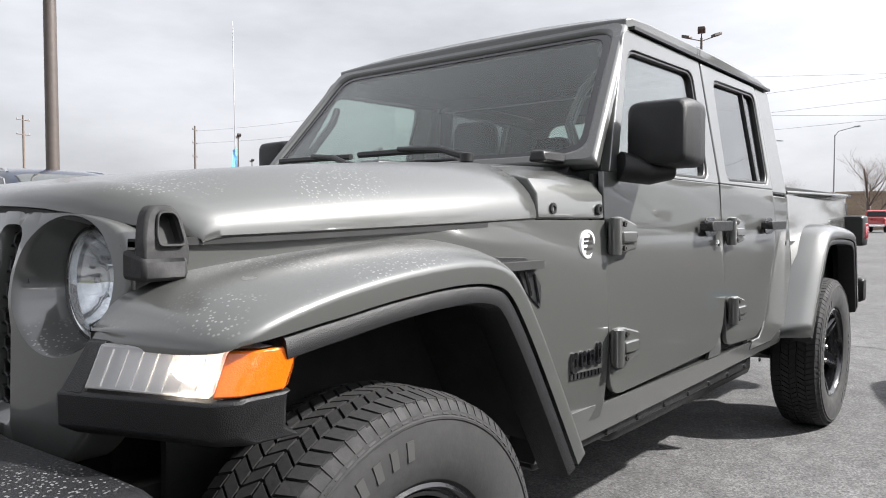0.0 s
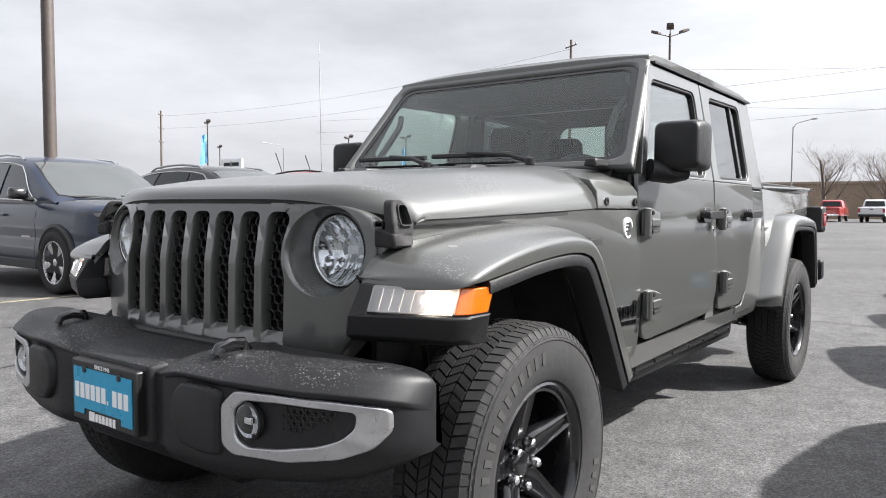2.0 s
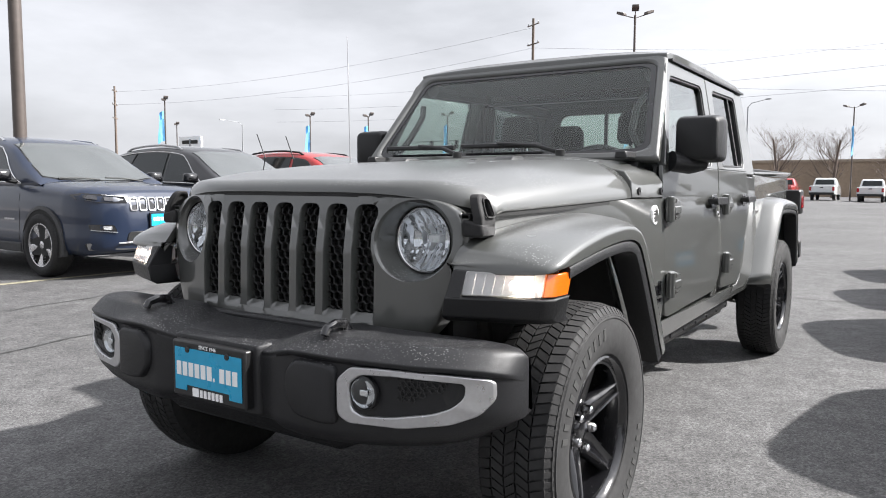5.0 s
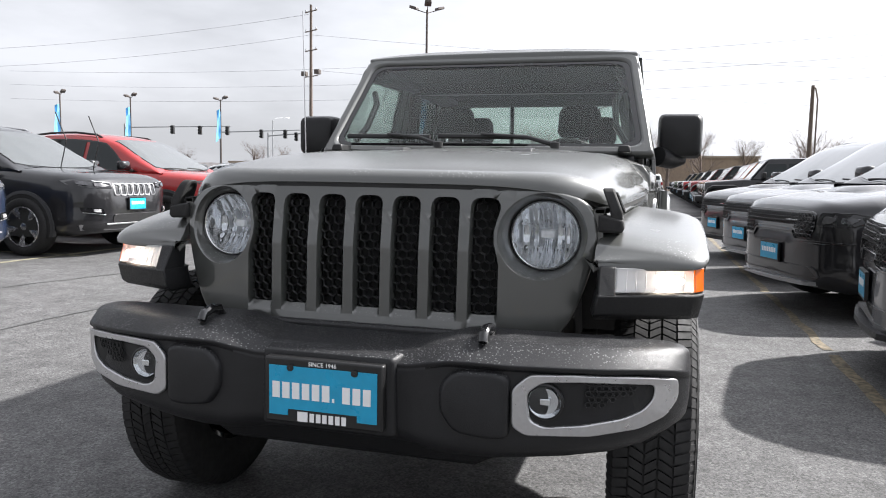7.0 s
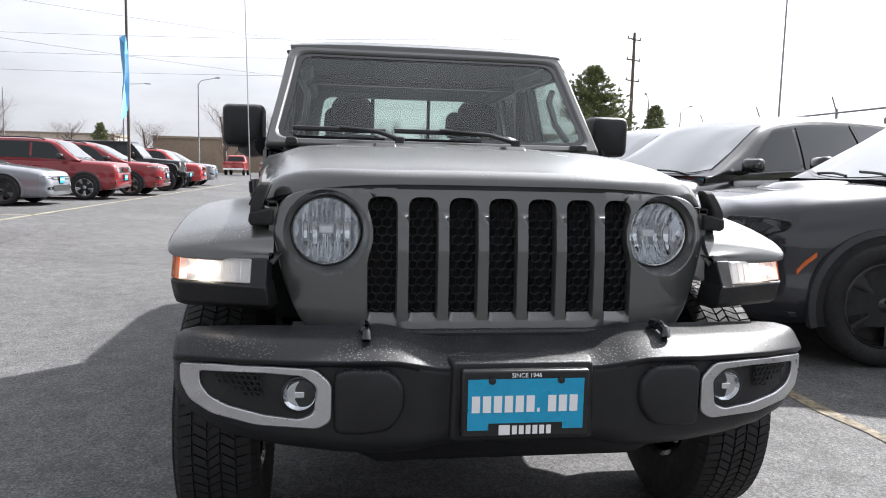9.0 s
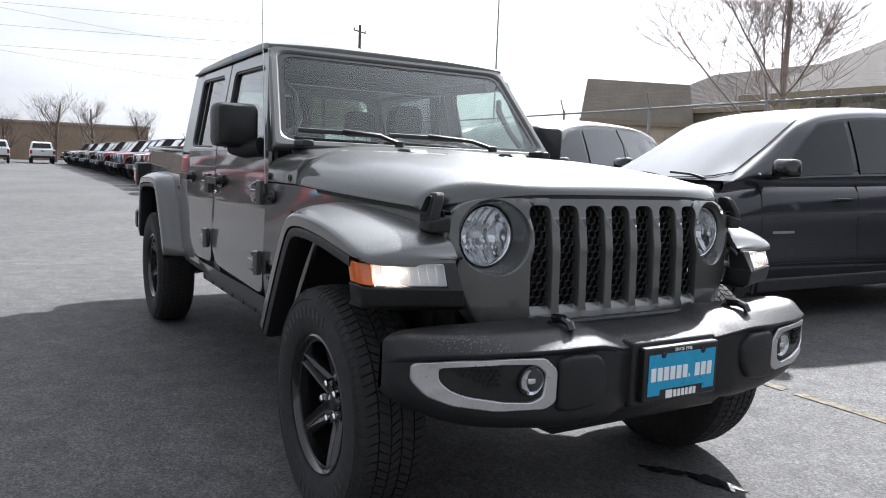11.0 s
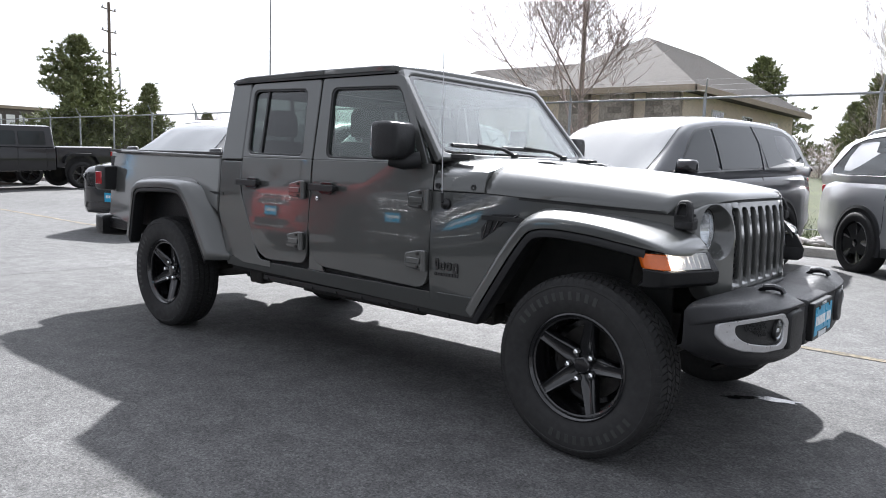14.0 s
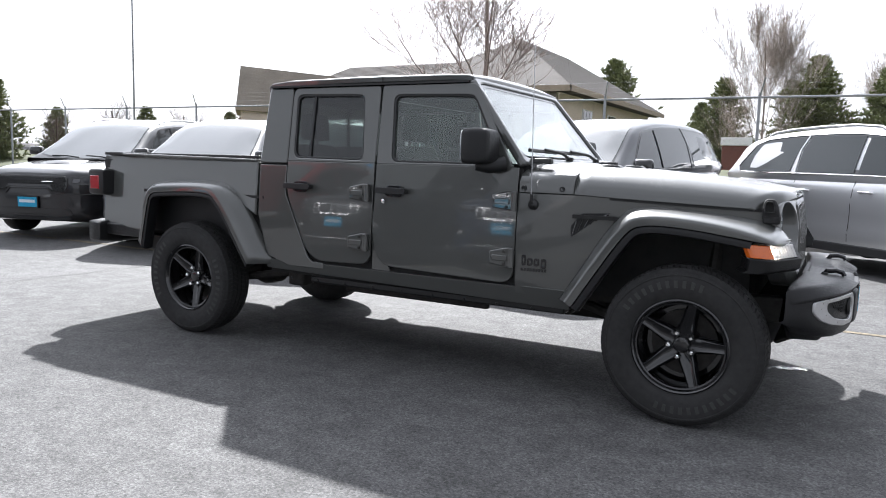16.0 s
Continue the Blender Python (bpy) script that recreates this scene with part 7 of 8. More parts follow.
off_roader(stall(-22.0, 2.1, -1), "black", "black four-door off-road pickup in the far row", bed=True, group="")
ROW = ["orange", "red", "white", "crimson", "sky", "granite", "red", "sky", "silver", "black", "crimson", "white", "green", "granite", "sky", "white", "black", "silver", "granite", "white"]
for k, p in enumerate(ROW):
    off_roader(stall(-24.8 - 2.55 * k, 2.2 + 0.1 * (k % 3), -1), p, f"{p if p != 'sky' else 'bright blue'} off-roader with black hard top in a row")
off_roader(stall(-27.6, -6.0, 1), "black", "black off-roader across the aisle", group="cars across the aisle")


def far_pickup(x, y, paint, label):
    """A full-size pickup seen from behind."""
    ob = empty("far_pickup", label, "pickup truck", "pickups at the lot's end", pose(x, y, lift(y), 0, 0, 180))
    P = PAINTS[paint]
    sect = lambda x, w, zt, zb: [(x, yy, z) for yy, z in rounded([(-w, zb), (w, zb), (w, zt - 0.05), (w * 0.92, zt), (-w * 0.92, zt), (-w, zt - 0.05)], 0.05, 2)]
    part("body", loft([sect(5.7, 0.9, 1.05, 0.6), sect(5.3, 0.98, 1.2, 0.5), sect(2.0, 1.0, 1.28, 0.5), sect(0.05, 0.99, 1.28, 0.55), sect(0, 0.97, 1.26, 0.58)]), P, ob, smooth=40)
    part("cabin", loft([[(xx, yy, z) for xx, yy in rounded([(f, -w), (r, -w), (r, w), (f, w)], 0.1, 2)] for z, f, r, w in ((1.27, 4.5, 2.0, 0.95), (1.85, 3.7, 2.15, 0.80), (1.95, 3.5, 2.3, 0.70))]), P, ob, smooth=40)
    part("rear_window", plate(rounded([(-0.76, 1.38), (0.76, 1.38), (0.68, 1.80), (-0.68, 1.80)], 0.05, 2), lambda u, v, d: (1.985 + (v - 1.27) * 0.26 - d, u, v), 0.01), M["car_glass"], ob)
    part("tailgate", box(-0.02, 0.0, -0.78, 0.78, 0.72, 1.24), P, ob, bevel=0.01)
    part("gate_handle", box(-0.03, -0.018, -0.12, 0.12, 1.08, 1.16), M["plastic_fine"], ob)
    part("rear_bumper", box(-0.16, 0.05, -0.96, 0.96, 0.50, 0.70), M["plastic_fine"] if paint != "red" else M["chrome"], ob, bevel=0.03)
    for s in (1, -1):
        part("tail_lamp", box(-0.015, 0.1, min(s * 0.80, s * 0.985), max(s * 0.80, s * 0.985), 0.85, 1.18), M["red_lens"], ob)
        for ax in (1.2, 4.8):
            simple_wheel(ob, ax, s * 0.85, 0.40, M["wheel_silver"], s)
    return ob


for x, y, p, lab in ((-68.0, -6.2, "white", "white full-size pickup seen from behind"), (-70.5, -9.9, "red", "red full-size pickup seen from behind"), (-68.0, -2.6, "white", "white full-size pickup seen from behind"), (-72.0, 0.9, "white", "white full-size pickup seen from behind")):
    far_pickup(x, y, p, lab)

# ---- kerb, planting strip, fence ----
M["concrete"] = material("kerb_concrete", (0.28, 0.27, 0.255), 0.85, grain=0.15, scale=40, big=0.2, bump=0.5)
M["grass"] = material("spring_turf", (0.040, 0.052, 0.014), 0.95, grain=0.4, scale=30, big=0.25, bump=0.8, colour2=(0.062, 0.066, 0.026))
M["blade"] = material("grass_blade", (0.045, 0.068, 0.016), 0.8, rand=0.3)
M["stone"] = material("river_stone", (0.27, 0.255, 0.24), 0.8, grain=0.25, scale=12, big=0.3, bump=0.4)
M["galv"] = material("galvanised_steel", (0.30, 0.31, 0.32), 0.55, 0.5, grain=0.12, scale=30)
M["galv_dull"] = material("weathered_wire", (0.17, 0.17, 0.17), 0.7, 0.3, grain=0.1, scale=30)
M["paint_line"] = material("worn_yellow_line", (0.125, 0.102, 0.066), 0.85, grain=0.6, scale=26, big=0.3)
M["paint_pale"] = material("worn_pale_line", (0.24, 0.22, 0.15), 0.85, grain=0.4, scale=24, big=0.3)
M["tar"] = material("dark_crack_seal", (0.03, 0.03, 0.03), 0.7, grain=0.2)
M["bark"] = material("grey_brown_bark", (0.13, 0.10, 0.085), 0.9, grain=0.25, scale=30, big=0.2, bump=0.5)
M["bark_young"] = material("young_reddish_bark", (0.32, 0.265, 0.24), 0.9, grain=0.25, scale=30, bump=0.4)
M["bark_pale"] = material("pale_bark", (0.34, 0.29, 0.26), 0.9, grain=0.25, scale=30, bump=0.4)
M["needle"] = material("pine_needles", (0.145, 0.17, 0.07), 0.75, grain=0.35, scale=6, colour2=(0.20, 0.215, 0.10))
M["stucco"] = material("beige_stucco", (0.70, 0.60, 0.50), 0.9, grain=0.08, scale=25, big=0.1, bump=0.3)
M["shingle"] = material("brown_shingle", (0.060, 0.050, 0.044), 0.9, grain=0.18, scale=18, big=0.08, bump=0.5)
# tan shingle lightened in colour to offset the parapet's shaded side
M["shingle_pale"] = material("lightened_tan_shingle", (0.34, 0.30, 0.265), 0.9, grain=0.18, scale=18, big=0.1, bump=0.4)
M["fascia"] = material("tan_fascia", (0.33, 0.27, 0.21), 0.8, grain=0.1)
M["ledge"] = material("ledge_stone", (0.30, 0.265, 0.235), 0.9, grain=0.3, scale=14, bump=0.6, rand=0.25)
M["pole_brown"] = material("bronze_pole_paint", (0.085, 0.07, 0.062), 0.5, 0.2, grain=0.1, scale=8)
M["pole_wood"] = material("weathered_pole_wood", (0.14, 0.11, 0.09), 0.9, grain=0.2, scale=10)
M["flag"] = material("blue_banner_cloth", (0.02, 0.22, 0.48), 0.8, grain=0.1, colour2=(0.25, 0.5, 0.7), scale=4)
M["wall_far"] = material("tan_block_wall", (0.30, 0.23, 0.17), 0.9, grain=0.1, scale=3, big=0.15)
M["hill"] = material("far_scrub_hill", (0.20, 0.19, 0.19), 1.0, grain=0.25, scale=0.3)


def strip(name, pts, width, mat, label, z=0.004, jag=0.0):
    """A flat painted or sealed line along points (x, y)."""
    rnd = random.Random(int(abs(pts[0][0] * 31 + pts[0][1] * 7)))
    bm = bmesh.new()
    rows = []
    path = []
    for a, b in zip(pts, pts[1:]):
        k = max(1, int(math.dist(a, b) / 0.25)) if jag else 1
        path += [(a[0] + (b[0] - a[0]) * i / k, a[1] + (b[1] - a[1]) * i / k) for i in range(k)]
    path.append(pts[-1])
    for i, p in enumerate(path):
        q, r = path[max(i - 1, 0)], path[min(i + 1, len(path) - 1)]
        d = Vector((r[0] - q[0], r[1] - q[1])).normalized()
        n = Vector((-d.y, d.x)) * width / 2
        j = rnd.uniform(-jag, jag)
        c = Vector(p) + n.normalized() * j
        e = 1 + rnd.uniform(-0.25, 0.25) * (jag > 0)
        rows.append([(c.x + k * n.x * e, c.y + k * n.y * e, z + lift(c.y + k * n.y * e)) for k in (1, -1)])
    return structure(part(name, loft(rows, closed=False, bm=bm), mat, smooth=0), label, "road marking")


for a, b in ((-16.0, -9.4), (-9.2, -5.9), (-5.75, -3.1), (-2.95, -1.4), (-1.3, -0.2), (-0.12, 1.1), (1.2, 3.1), (3.3, 7.0)):
    strip("parking_line", [(a, 2.0), (b, 2.0)], 0.075, M["paint_line"], "worn yellow stall line on asphalt", jag=0.014)
strip("parking_line", [(-40.0, -5.85), (8.0, -6.55)], 0.10, M["paint_pale"], "faded pale line along the car row", jag=0.006)
for x in (-5.2, -8.9, -12.8):
    strip("parking_line", [(x, -6.1), (x, -11.5)], 0.10, M["paint_pale"], "faded pale stall line", jag=0.006)
for pts in (((-6.6, -6.0), (-6.45, -1.9), (-6.5, -0.6), (-6.38, 0.6), (-6.3, 1.9)), ((-1.0, -4.9), (-2.6, -5.1), (-5.2, -4.6), (-9.5, -5.0)), ((-14, -5.4), (-14.3, -2.0), (-14.0, 1.8)), ((3.0, -3.6), (0.5, -3.3), (-1.6, -3.7), (-4.0, -3.55))):
    strip("crack", list(pts), 0.016, M["tar"], "thin sealed crack in the asphalt", jag=0.03)

M["water"] = material("shallow_rain_water", (0.02, 0.021, 0.022), 0.03, spec=0.6, grain=0.05, scale=6, bump=0.08)


def puddle(x, y, a, b, turn, seed):
    """A shallow wet patch with a ragged edge."""
    rnd = random.Random(seed)
    ph = [rnd.uniform(0, 6.28) for _ in range(4)]
    pts = []
    for i in range(36):
        t = 2 * math.pi * i / 36
        r = 1 + 0.22 * math.sin(2 * t + ph[0]) + 0.16 * math.sin(5 * t + ph[1]) + 0.10 * math.sin(9 * t + ph[2])
        u, v = a * r * math.cos(t), b * r * math.sin(t)
        pts.append((x + u * math.cos(turn) - v * math.sin(turn), y + u * math.sin(turn) + v * math.cos(turn)))
    bm = bmesh.new()
    bm.faces.new([bm.verts.new((px, py, 0.0045)) for px, py in pts])
    return structure(part("puddle", bm, M["water"], smooth=0), "shallow puddle of rain water on asphalt", "puddle")


for k, (x, y, a, b, turn) in enumerate(((0.44, 0.62, 0.13, 0.035, 0.2), (0.27, 0.52, 0.08, 0.035, 0.6))):
    puddle(x, y, a, b, turn, k)

KERB_Y = 8.7
structure(part("kerb", loft([[(x, y, z) for y, z in ((KERB_Y, 0.0), (KERB_Y + 0.02, 0.13), (KERB_Y + 0.05, 0.15), (KERB_Y + 0.16, 0.15), (KERB_Y + 0.16, 0.0))] for x in (-95.0, 40.0)]), M["concrete"], smooth=30), "grey concrete kerb along the lot", "kerb")
bm = bmesh.new()
bmesh.ops.create_grid(bm, x_segments=90, y_segments=30, size=1)
for v in bm.verts:
    x, y = v.co.x * 80 - 15, KERB_Y + 0.16 + (v.co.y + 1) * 45
    z = 0.10 + 0.12 * min((y - KERB_Y) / 6, 1) + 0.12 * noise.noise(Vector((x * 0.2, y * 0.2, 0))) + 0.10 * min(max(y - 12.5, 0), 11)
    v.co = Vector((x, y, z if y > KERB_Y + 0.3 else 0.13))
structure(part("lawn", bm, M["grass"], smooth=60), "patchy spring lawn behind the kerb", "lawn")
rnd = random.Random(5)
verts, faces = [], []
for _ in range(9000):
    x, y = rnd.uniform(-5, 5), rnd.uniform(KERB_Y + 0.9, 13.5)
    a, h = rnd.uniform(0, 6.28), rnd.uniform(0.05, 0.13)
    dx, dy = 0.008 * math.cos(a), 0.008 * math.sin(a)
    z0 = 0.10 + 0.12 * min((y - KERB_Y) / 6, 1) + 0.12 * noise.noise(Vector((x * 0.2, y * 0.2, 0))) + 0.10 * max(y - 12.5, 0)
    i = len(verts)
    verts += [(x - dx, y - dy, z0 - 0.02), (x + dx, y + dy, z0 - 0.02), (x + rnd.uniform(-0.04, 0.04), y + rnd.uniform(-0.04, 0.04), z0 + h)]
    faces.append((i, i + 1, i + 2))
me = bpy.data.meshes.new("grass_blades")
me.from_pydata(verts, [], faces)
me.materials.append(M["blade"])
tagged(new("grass", me), "short green grass blades on the lawn", "grass", kind="stuff")
bm = bmesh.new()
for _ in range(420):
    x, y, r = rnd.uniform(-6, 4), KERB_Y + 0.2 + rnd.random() ** 1.4 * 0.95, rnd.uniform(0.05, 0.14)
    g = bmesh.ops.create_icosphere(bm, subdivisions=1, radius=1.0)["verts"]
    sx, sy, sz = r * rnd.uniform(0.8, 1.4), r * rnd.uniform(0.8, 1.3), r * rnd.uniform(0.5, 0.8)
    for v in g:
        k = 1 + rnd.uniform(-0.12, 0.12)
        v.co = Vector((x + v.co.x * sx * k, y + v.co.y * sy * k, 0.15 + r * 0.25 + v.co.z * sz * k))
tagged(part("river_stones", bm, M["stone"], smooth=60), "rounded grey stones along the kerb", "stones", kind="stuff")

FENCE_Y, FENCE_Z = 11.2, 2.73
fence = empty("chain_link_fence", "galvanised chain-link fence with barbed-wire arms", "fence")
k = 0
for x in [-1.0 + 3.1 * i for i in range(-20, 11)]:
    post = part("fence_post", turned([(0.032, 0.0), (0.032, FENCE_Z + 0.02), (0.02, FENCE_Z + 0.05), (0.001, FENCE_Z + 0.055)], (x, FENCE_Y, 0.05), "z", 10), M["galv"], fence)
    part("barb_arm", tube([(x, FENCE_Y, FENCE_Z), (x + 0.10, FENCE_Y - 0.22, FENCE_Z + 0.36)], 0.016, 6), M["galv"], post)
for z in (FENCE_Z, 0.25):
    part("fence_rail", tube([(-63, FENCE_Y, z), (30, FENCE_Y, z)], 0.024 if z > 1 else 0.008, 8), M["galv"], fence)
for k, (dy, dz) in enumerate(((-0.09, 0.14), (-0.15, 0.24), (-0.21, 0.34))):
    part("barbed_wire", tube([(-63 + 6 * i, FENCE_Y + dy, FENCE_Z + dz) for i in range(16)], 0.0012, 4), M["galv"], fence)
verts, faces = [], []
for sgn in (1, -1):
    n = 1050
    for i in range(n):
        x = -62 + i * 0.09
        h = FENCE_Z - 0.25
        i0 = len(verts)
        w = 0.0013
        verts += [(x - w, FENCE_Y + 0.01 * sgn, 0.25), (x + w, FENCE_Y + 0.01 * sgn, 0.25), (x + sgn * h + w, FENCE_Y + 0.01 * sgn, FENCE_Z), (x + sgn * h - w, FENCE_Y + 0.01 * sgn, FENCE_Z)]
        faces.append((i0, i0 + 1, i0 + 2, i0 + 3))
me = bpy.data.meshes.new("chain_link")
me.from_pydata(verts, [], faces)
me.materials.append(M["galv_dull"])
link = tagged(new("chain_link", me), "woven wire mesh", kind="stuff")
link.parent = fence


# ---- trees ----
def bare_tree_mesh(seed, height, spread, trunk_r, levels, mat, density=1.0, up=0.25, bole=0.32, low=0.3, reach=1.0):
    """A trunk mesh and a mesh of limbs and twigs for a leafless tree."""
    rnd = random.Random(seed)
    wood = {0: ([], []), 1: ([], [])}

    def limb(a, d, length, r, lv):
        verts, faces = wood[min(lv, 1)]
        segs = 5 if lv < 2 else 3
        n = 7 if lv == 0 else (5 if lv == 1 else 3)
        p = Vector(a)
        d = d.normalized()
        rings, pts = [], []
        for i in range(segs + 1):
            u = i / segs
            x = d.cross(Vector((0.3, 0.8, 0.5))).normalized()
            y = d.cross(x)
            rr = max(r * (1 - 0.66 * u), 0.0032)
            base = len(verts)
            verts.extend([tuple(p + rr * (math.cos(6.283 * q / n) * x + math.sin(6.283 * q / n) * y)) for q in range(n)])
            rings.append(base)
            pts.append((p.copy(), d.copy(), rr))
            d = (d + Vector((rnd.uniform(-1, 1), rnd.uniform(-1, 1), rnd.uniform(-0.6, 1))) * (0.07 + 0.05 * lv) + Vector((0, 0, up * 0.2))).normalized()
            p = p + d * length / segs
        for b0, b1 in zip(rings, rings[1:]):
            for q in range(n):
                faces.append((b0 + q, b0 + (q + 1) % n, b1 + (q + 1) % n, b1 + q))
        if lv >= levels:
            return
        kids = int((9 if lv == 0 else 7 if lv == 1 else 5) * density + rnd.random())
        for c in range(kids):
            u = bole + (1 - bole) * (c + rnd.random()) / kids if lv == 0 else rnd.uniform(0.2, 1.0)
            q, dd, rr = pts[min(int(u * segs), segs)]
            az = rnd.uniform(0, 6.283)
            out = Vector((math.cos(az), math.sin(az), rnd.uniform(low, low + 0.6) if lv == 0 else rnd.uniform(-0.15, 0.8)))
            nd = dd * (0.8 if lv else 0.35) + out.normalized() * spread
            limb(q, nd, length * rnd.uniform(0.45, 0.72) * (reach * (1.25 - 0.75 * u) if lv == 0 else 1), rr * rnd.uniform(0.32, 0.48), lv + 1)

    limb((0, 0, -0.1), Vector((0.02, 0.03, 1)), height * 0.62, trunk_r, 0)
    top = max(v[2] for v in wood[1][0])
    k = height / top
    out = []
    for nm, (verts, faces) in zip(("trunk", "crown"), (wood[0], wood[1])):
        me = bpy.data.meshes.new(nm)
        me.from_pydata([(x * k, y * k, z * k) for x, y, z in verts], [], faces)
        me.materials.append(mat)
        me.shade_smooth()
        out.append(me)
    return out


def bare_tree(name, meshes, x, y, size=1.0, turn=0, label="bare deciduous tree with fine grey twigs", z=0.0, group=""):
    t = empty(name, label, "tree" if name == "bare_tree" else "shrub", group, pose(x, y, z, 0, 0, turn) @ Matrix.Diagonal((size, size, size, 1)))
    for nm, me in zip(("trunk", "crown"), meshes):
        o = new(nm, me)
        o.parent = t
    return t


NEAR = bare_tree_mesh(4, 8.0, 0.95, 0.062, 4, M["bark_young"], 1.15, 0.22, 0.22, 0.18, 0.86)
FAR_A = bare_tree_mesh(3, 7.0, 0.8, 0.16, 3, M["bark"], 1.3)
FAR_B = bare_tree_mesh(8, 7.0, 0.75, 0.15, 3, M["bark"], 1.4)
TALL = bare_tree_mesh(21, 9.5, 0.40, 0.06, 4, M["bark_pale"], 1.35, 0.5, 0.15)
BUSH = bare_tree_mesh(33, 2.6, 0.9, 0.03, 3, M["bark_pale"], 1.2, 0.3, 0.05)
bare_tree("bare_tree", NEAR, -7.3, 12.0, 1.0, 40, "bare young tree with upright twigs behind the fence", 0.2)
for x, y, s, t in ((-82, 2.4, 1.15, 0), (-83, 6.0, 1.1, 80), (-84, 10.8, 1.0, 150), (-88, -7.4, 1.25, 20), (-88, -13.0, 1.3, 200), (-86, -2.0, 0.9, 260), (-58, 11.8, 0.9, 40), (-62, 15.0, 0.8, 300), (-80, 16, 0.9, 30)):
    bare_tree("bare_tree", FAR_A if int(abs(x + y)) % 2 else FAR_B, x, y, s, t, "bare street tree beyond the lot", 0.0, "far bare trees")
for x, y, s, t in ((-45, 25.5, 0.75, 0), (-42, 28, 0.8, 90), (-47.5, 23.5, 0.7, 130), (-38, 30, 0.75, 190), (-33.5, 30.5, 0.8, 240), (-50, 19.5, 0.7, 310), (-60, -27, 0.95, 60), (-68, -30, 0.8, 10), (-80, -20, 0.9, 200)):
    bare_tree("bare_tree", FAR_B if int(abs(x)) % 2 else FAR_A, x, y, s, t, "bare tree behind the lot", 0.0, "far bare trees")
for x, y, s in ((-3.0, 31.0, 1.05), (2.6, 36.0, 0.9), (-1.4, 36.5, 0.8)):
    bare_tree("bare_tree", TALL, x, y, s, x * 40, "tall slender bare tree with pale twigs", 0.2, "far bare trees")
for x, y, s in ((-5.6, 12.6, 0.8), (-8.6, 12.8, 0.9), (-11.0, 13.2, 0.9), (-13.5, 13.4, 0.8), (-4.3, 22.0, 0.9)):
    bare_tree("bare_shrub", BUSH, x, y, s, x * 53, "leafless twiggy shrub behind the fence", 0.15, "shrubs behind the fence")


def conifer_meshes(seed, height, radius, limbs):
    """A trunk and a crown of drooping limbs, each set with many needle tufts."""
    rnd = random.Random(seed)
    bm = tube([(0, 0, -0.1), (0.03, 0, height * 0.5), (0, 0.02, height * 0.97)], 0.16, 8, r_end=0.02)
    trunk = bpy.data.meshes.new("trunk")
    bm.to_mesh(trunk)
    bm.free()
    trunk.materials.append(M["bark"])
    verts, faces = [], []
    for _ in range(limbs):
        u = rnd.random() ** 1.15
        z = height * (0.08 + 0.90 * u)
        az = rnd.uniform(0, 6.283)
        lump = 0.75 + 0.85 * noise.noise(Vector((math.cos(az) * 1.3, math.sin(az) * 1.3, z * 0.7 + seed)))
        reach = radius * (1 - u) ** 0.62 * lump * rnd.uniform(0.7, 1.12) + 0.12
        rise = rnd.uniform(0.05, 0.45)
        n = max(3, int(reach * 4.5))
        for k in range(n):
            f = (k + 0.6) / n
            if f < 0.3:
                continue
            c = Vector((reach * f * math.cos(az), reach * f * math.sin(az), z + reach * f * rise - 0.10 * reach * f * f))
            c += Vector((rnd.uniform(-0.14, 0.14), rnd.uniform(-0.14, 0.14), rnd.uniform(-0.08, 0.10)))
            for q in range(7):
                d = Vector((math.cos(az) * 0.5 + rnd.uniform(-1, 1), math.sin(az) * 0.5 + rnd.uniform(-1, 1), 0.55 + rnd.uniform(-0.6, 0.7))).normalized()
                w = d.cross(Vector((rnd.uniform(-1, 1), rnd.uniform(-1, 1), rnd.uniform(-1, 1)))).normalized() * 0.05
                tip = c + d * rnd.uniform(0.18, 0.38)
                i = len(verts)
                verts.extend([tuple(c - w), tuple(c + w), tuple(tip)])
                faces.append((i, i + 1, i + 2))
    crown = bpy.data.meshes.new("crown")
    crown.from_pydata(verts, [], faces)
    crown.materials.append(M["needle"])
    return trunk, crown


PINE = conifer_meshes(2, 7.6, 3.6, 900)
FIR = conifer_meshes(7, 6.0, 2.0, 560)
for me, x, y, s, t, lab in ((PINE, -41.5, 15.4, 1.0, 0, "broad dark green pine beyond the fence"), (FIR, -39.5, 18.5, 0.85, 50, "dark green pine beside a larger one"),
                            (FIR, -5.9, 40.0, 1.05, 100, "dark conifer behind the fence"), (FIR, -8.0, 45.0, 0.9, 10, "dark conifer behind the fence"), (PINE, -1.0, 33.4, 0.85, 30, "open green pine on the lawn"),
                            (PINE, 2.0, 34.0, 0.78, 200, "green pine on the lawn"), (PINE, -20.5, 68.0, 1.55, 70, "tall pine behind the building"), (FIR, -47.0, 27.0, 0.7, 0, "small dark conifer far off"),
                            (FIR, -43.0, 31.0, 0.75, 0, "small dark conifer far off"), (FIR, -88.0, -27.0, 0.9, 0, "small dark conifer far off"), (FIR, -37.0, 33.0, 0.7, 0, "small dark conifer far off"), (FIR, 8.0, 38.0, 1.0, 0, "dark conifer on the lawn")):
    t_ = empty("conifer", lab, "tree", "conifers", pose(x, y, 0.1, 0, 0, t) @ Matrix.Diagonal((s, s, s, 1)))
    for nm, q in zip(("trunk", "crown"), me):
        o = new(nm, q)
        o.parent = t_

# ---- office building beyond the fence ----
office = empty("office_building", "beige stucco office with brown hipped shingle roof", "building")
EAVE = 4.75


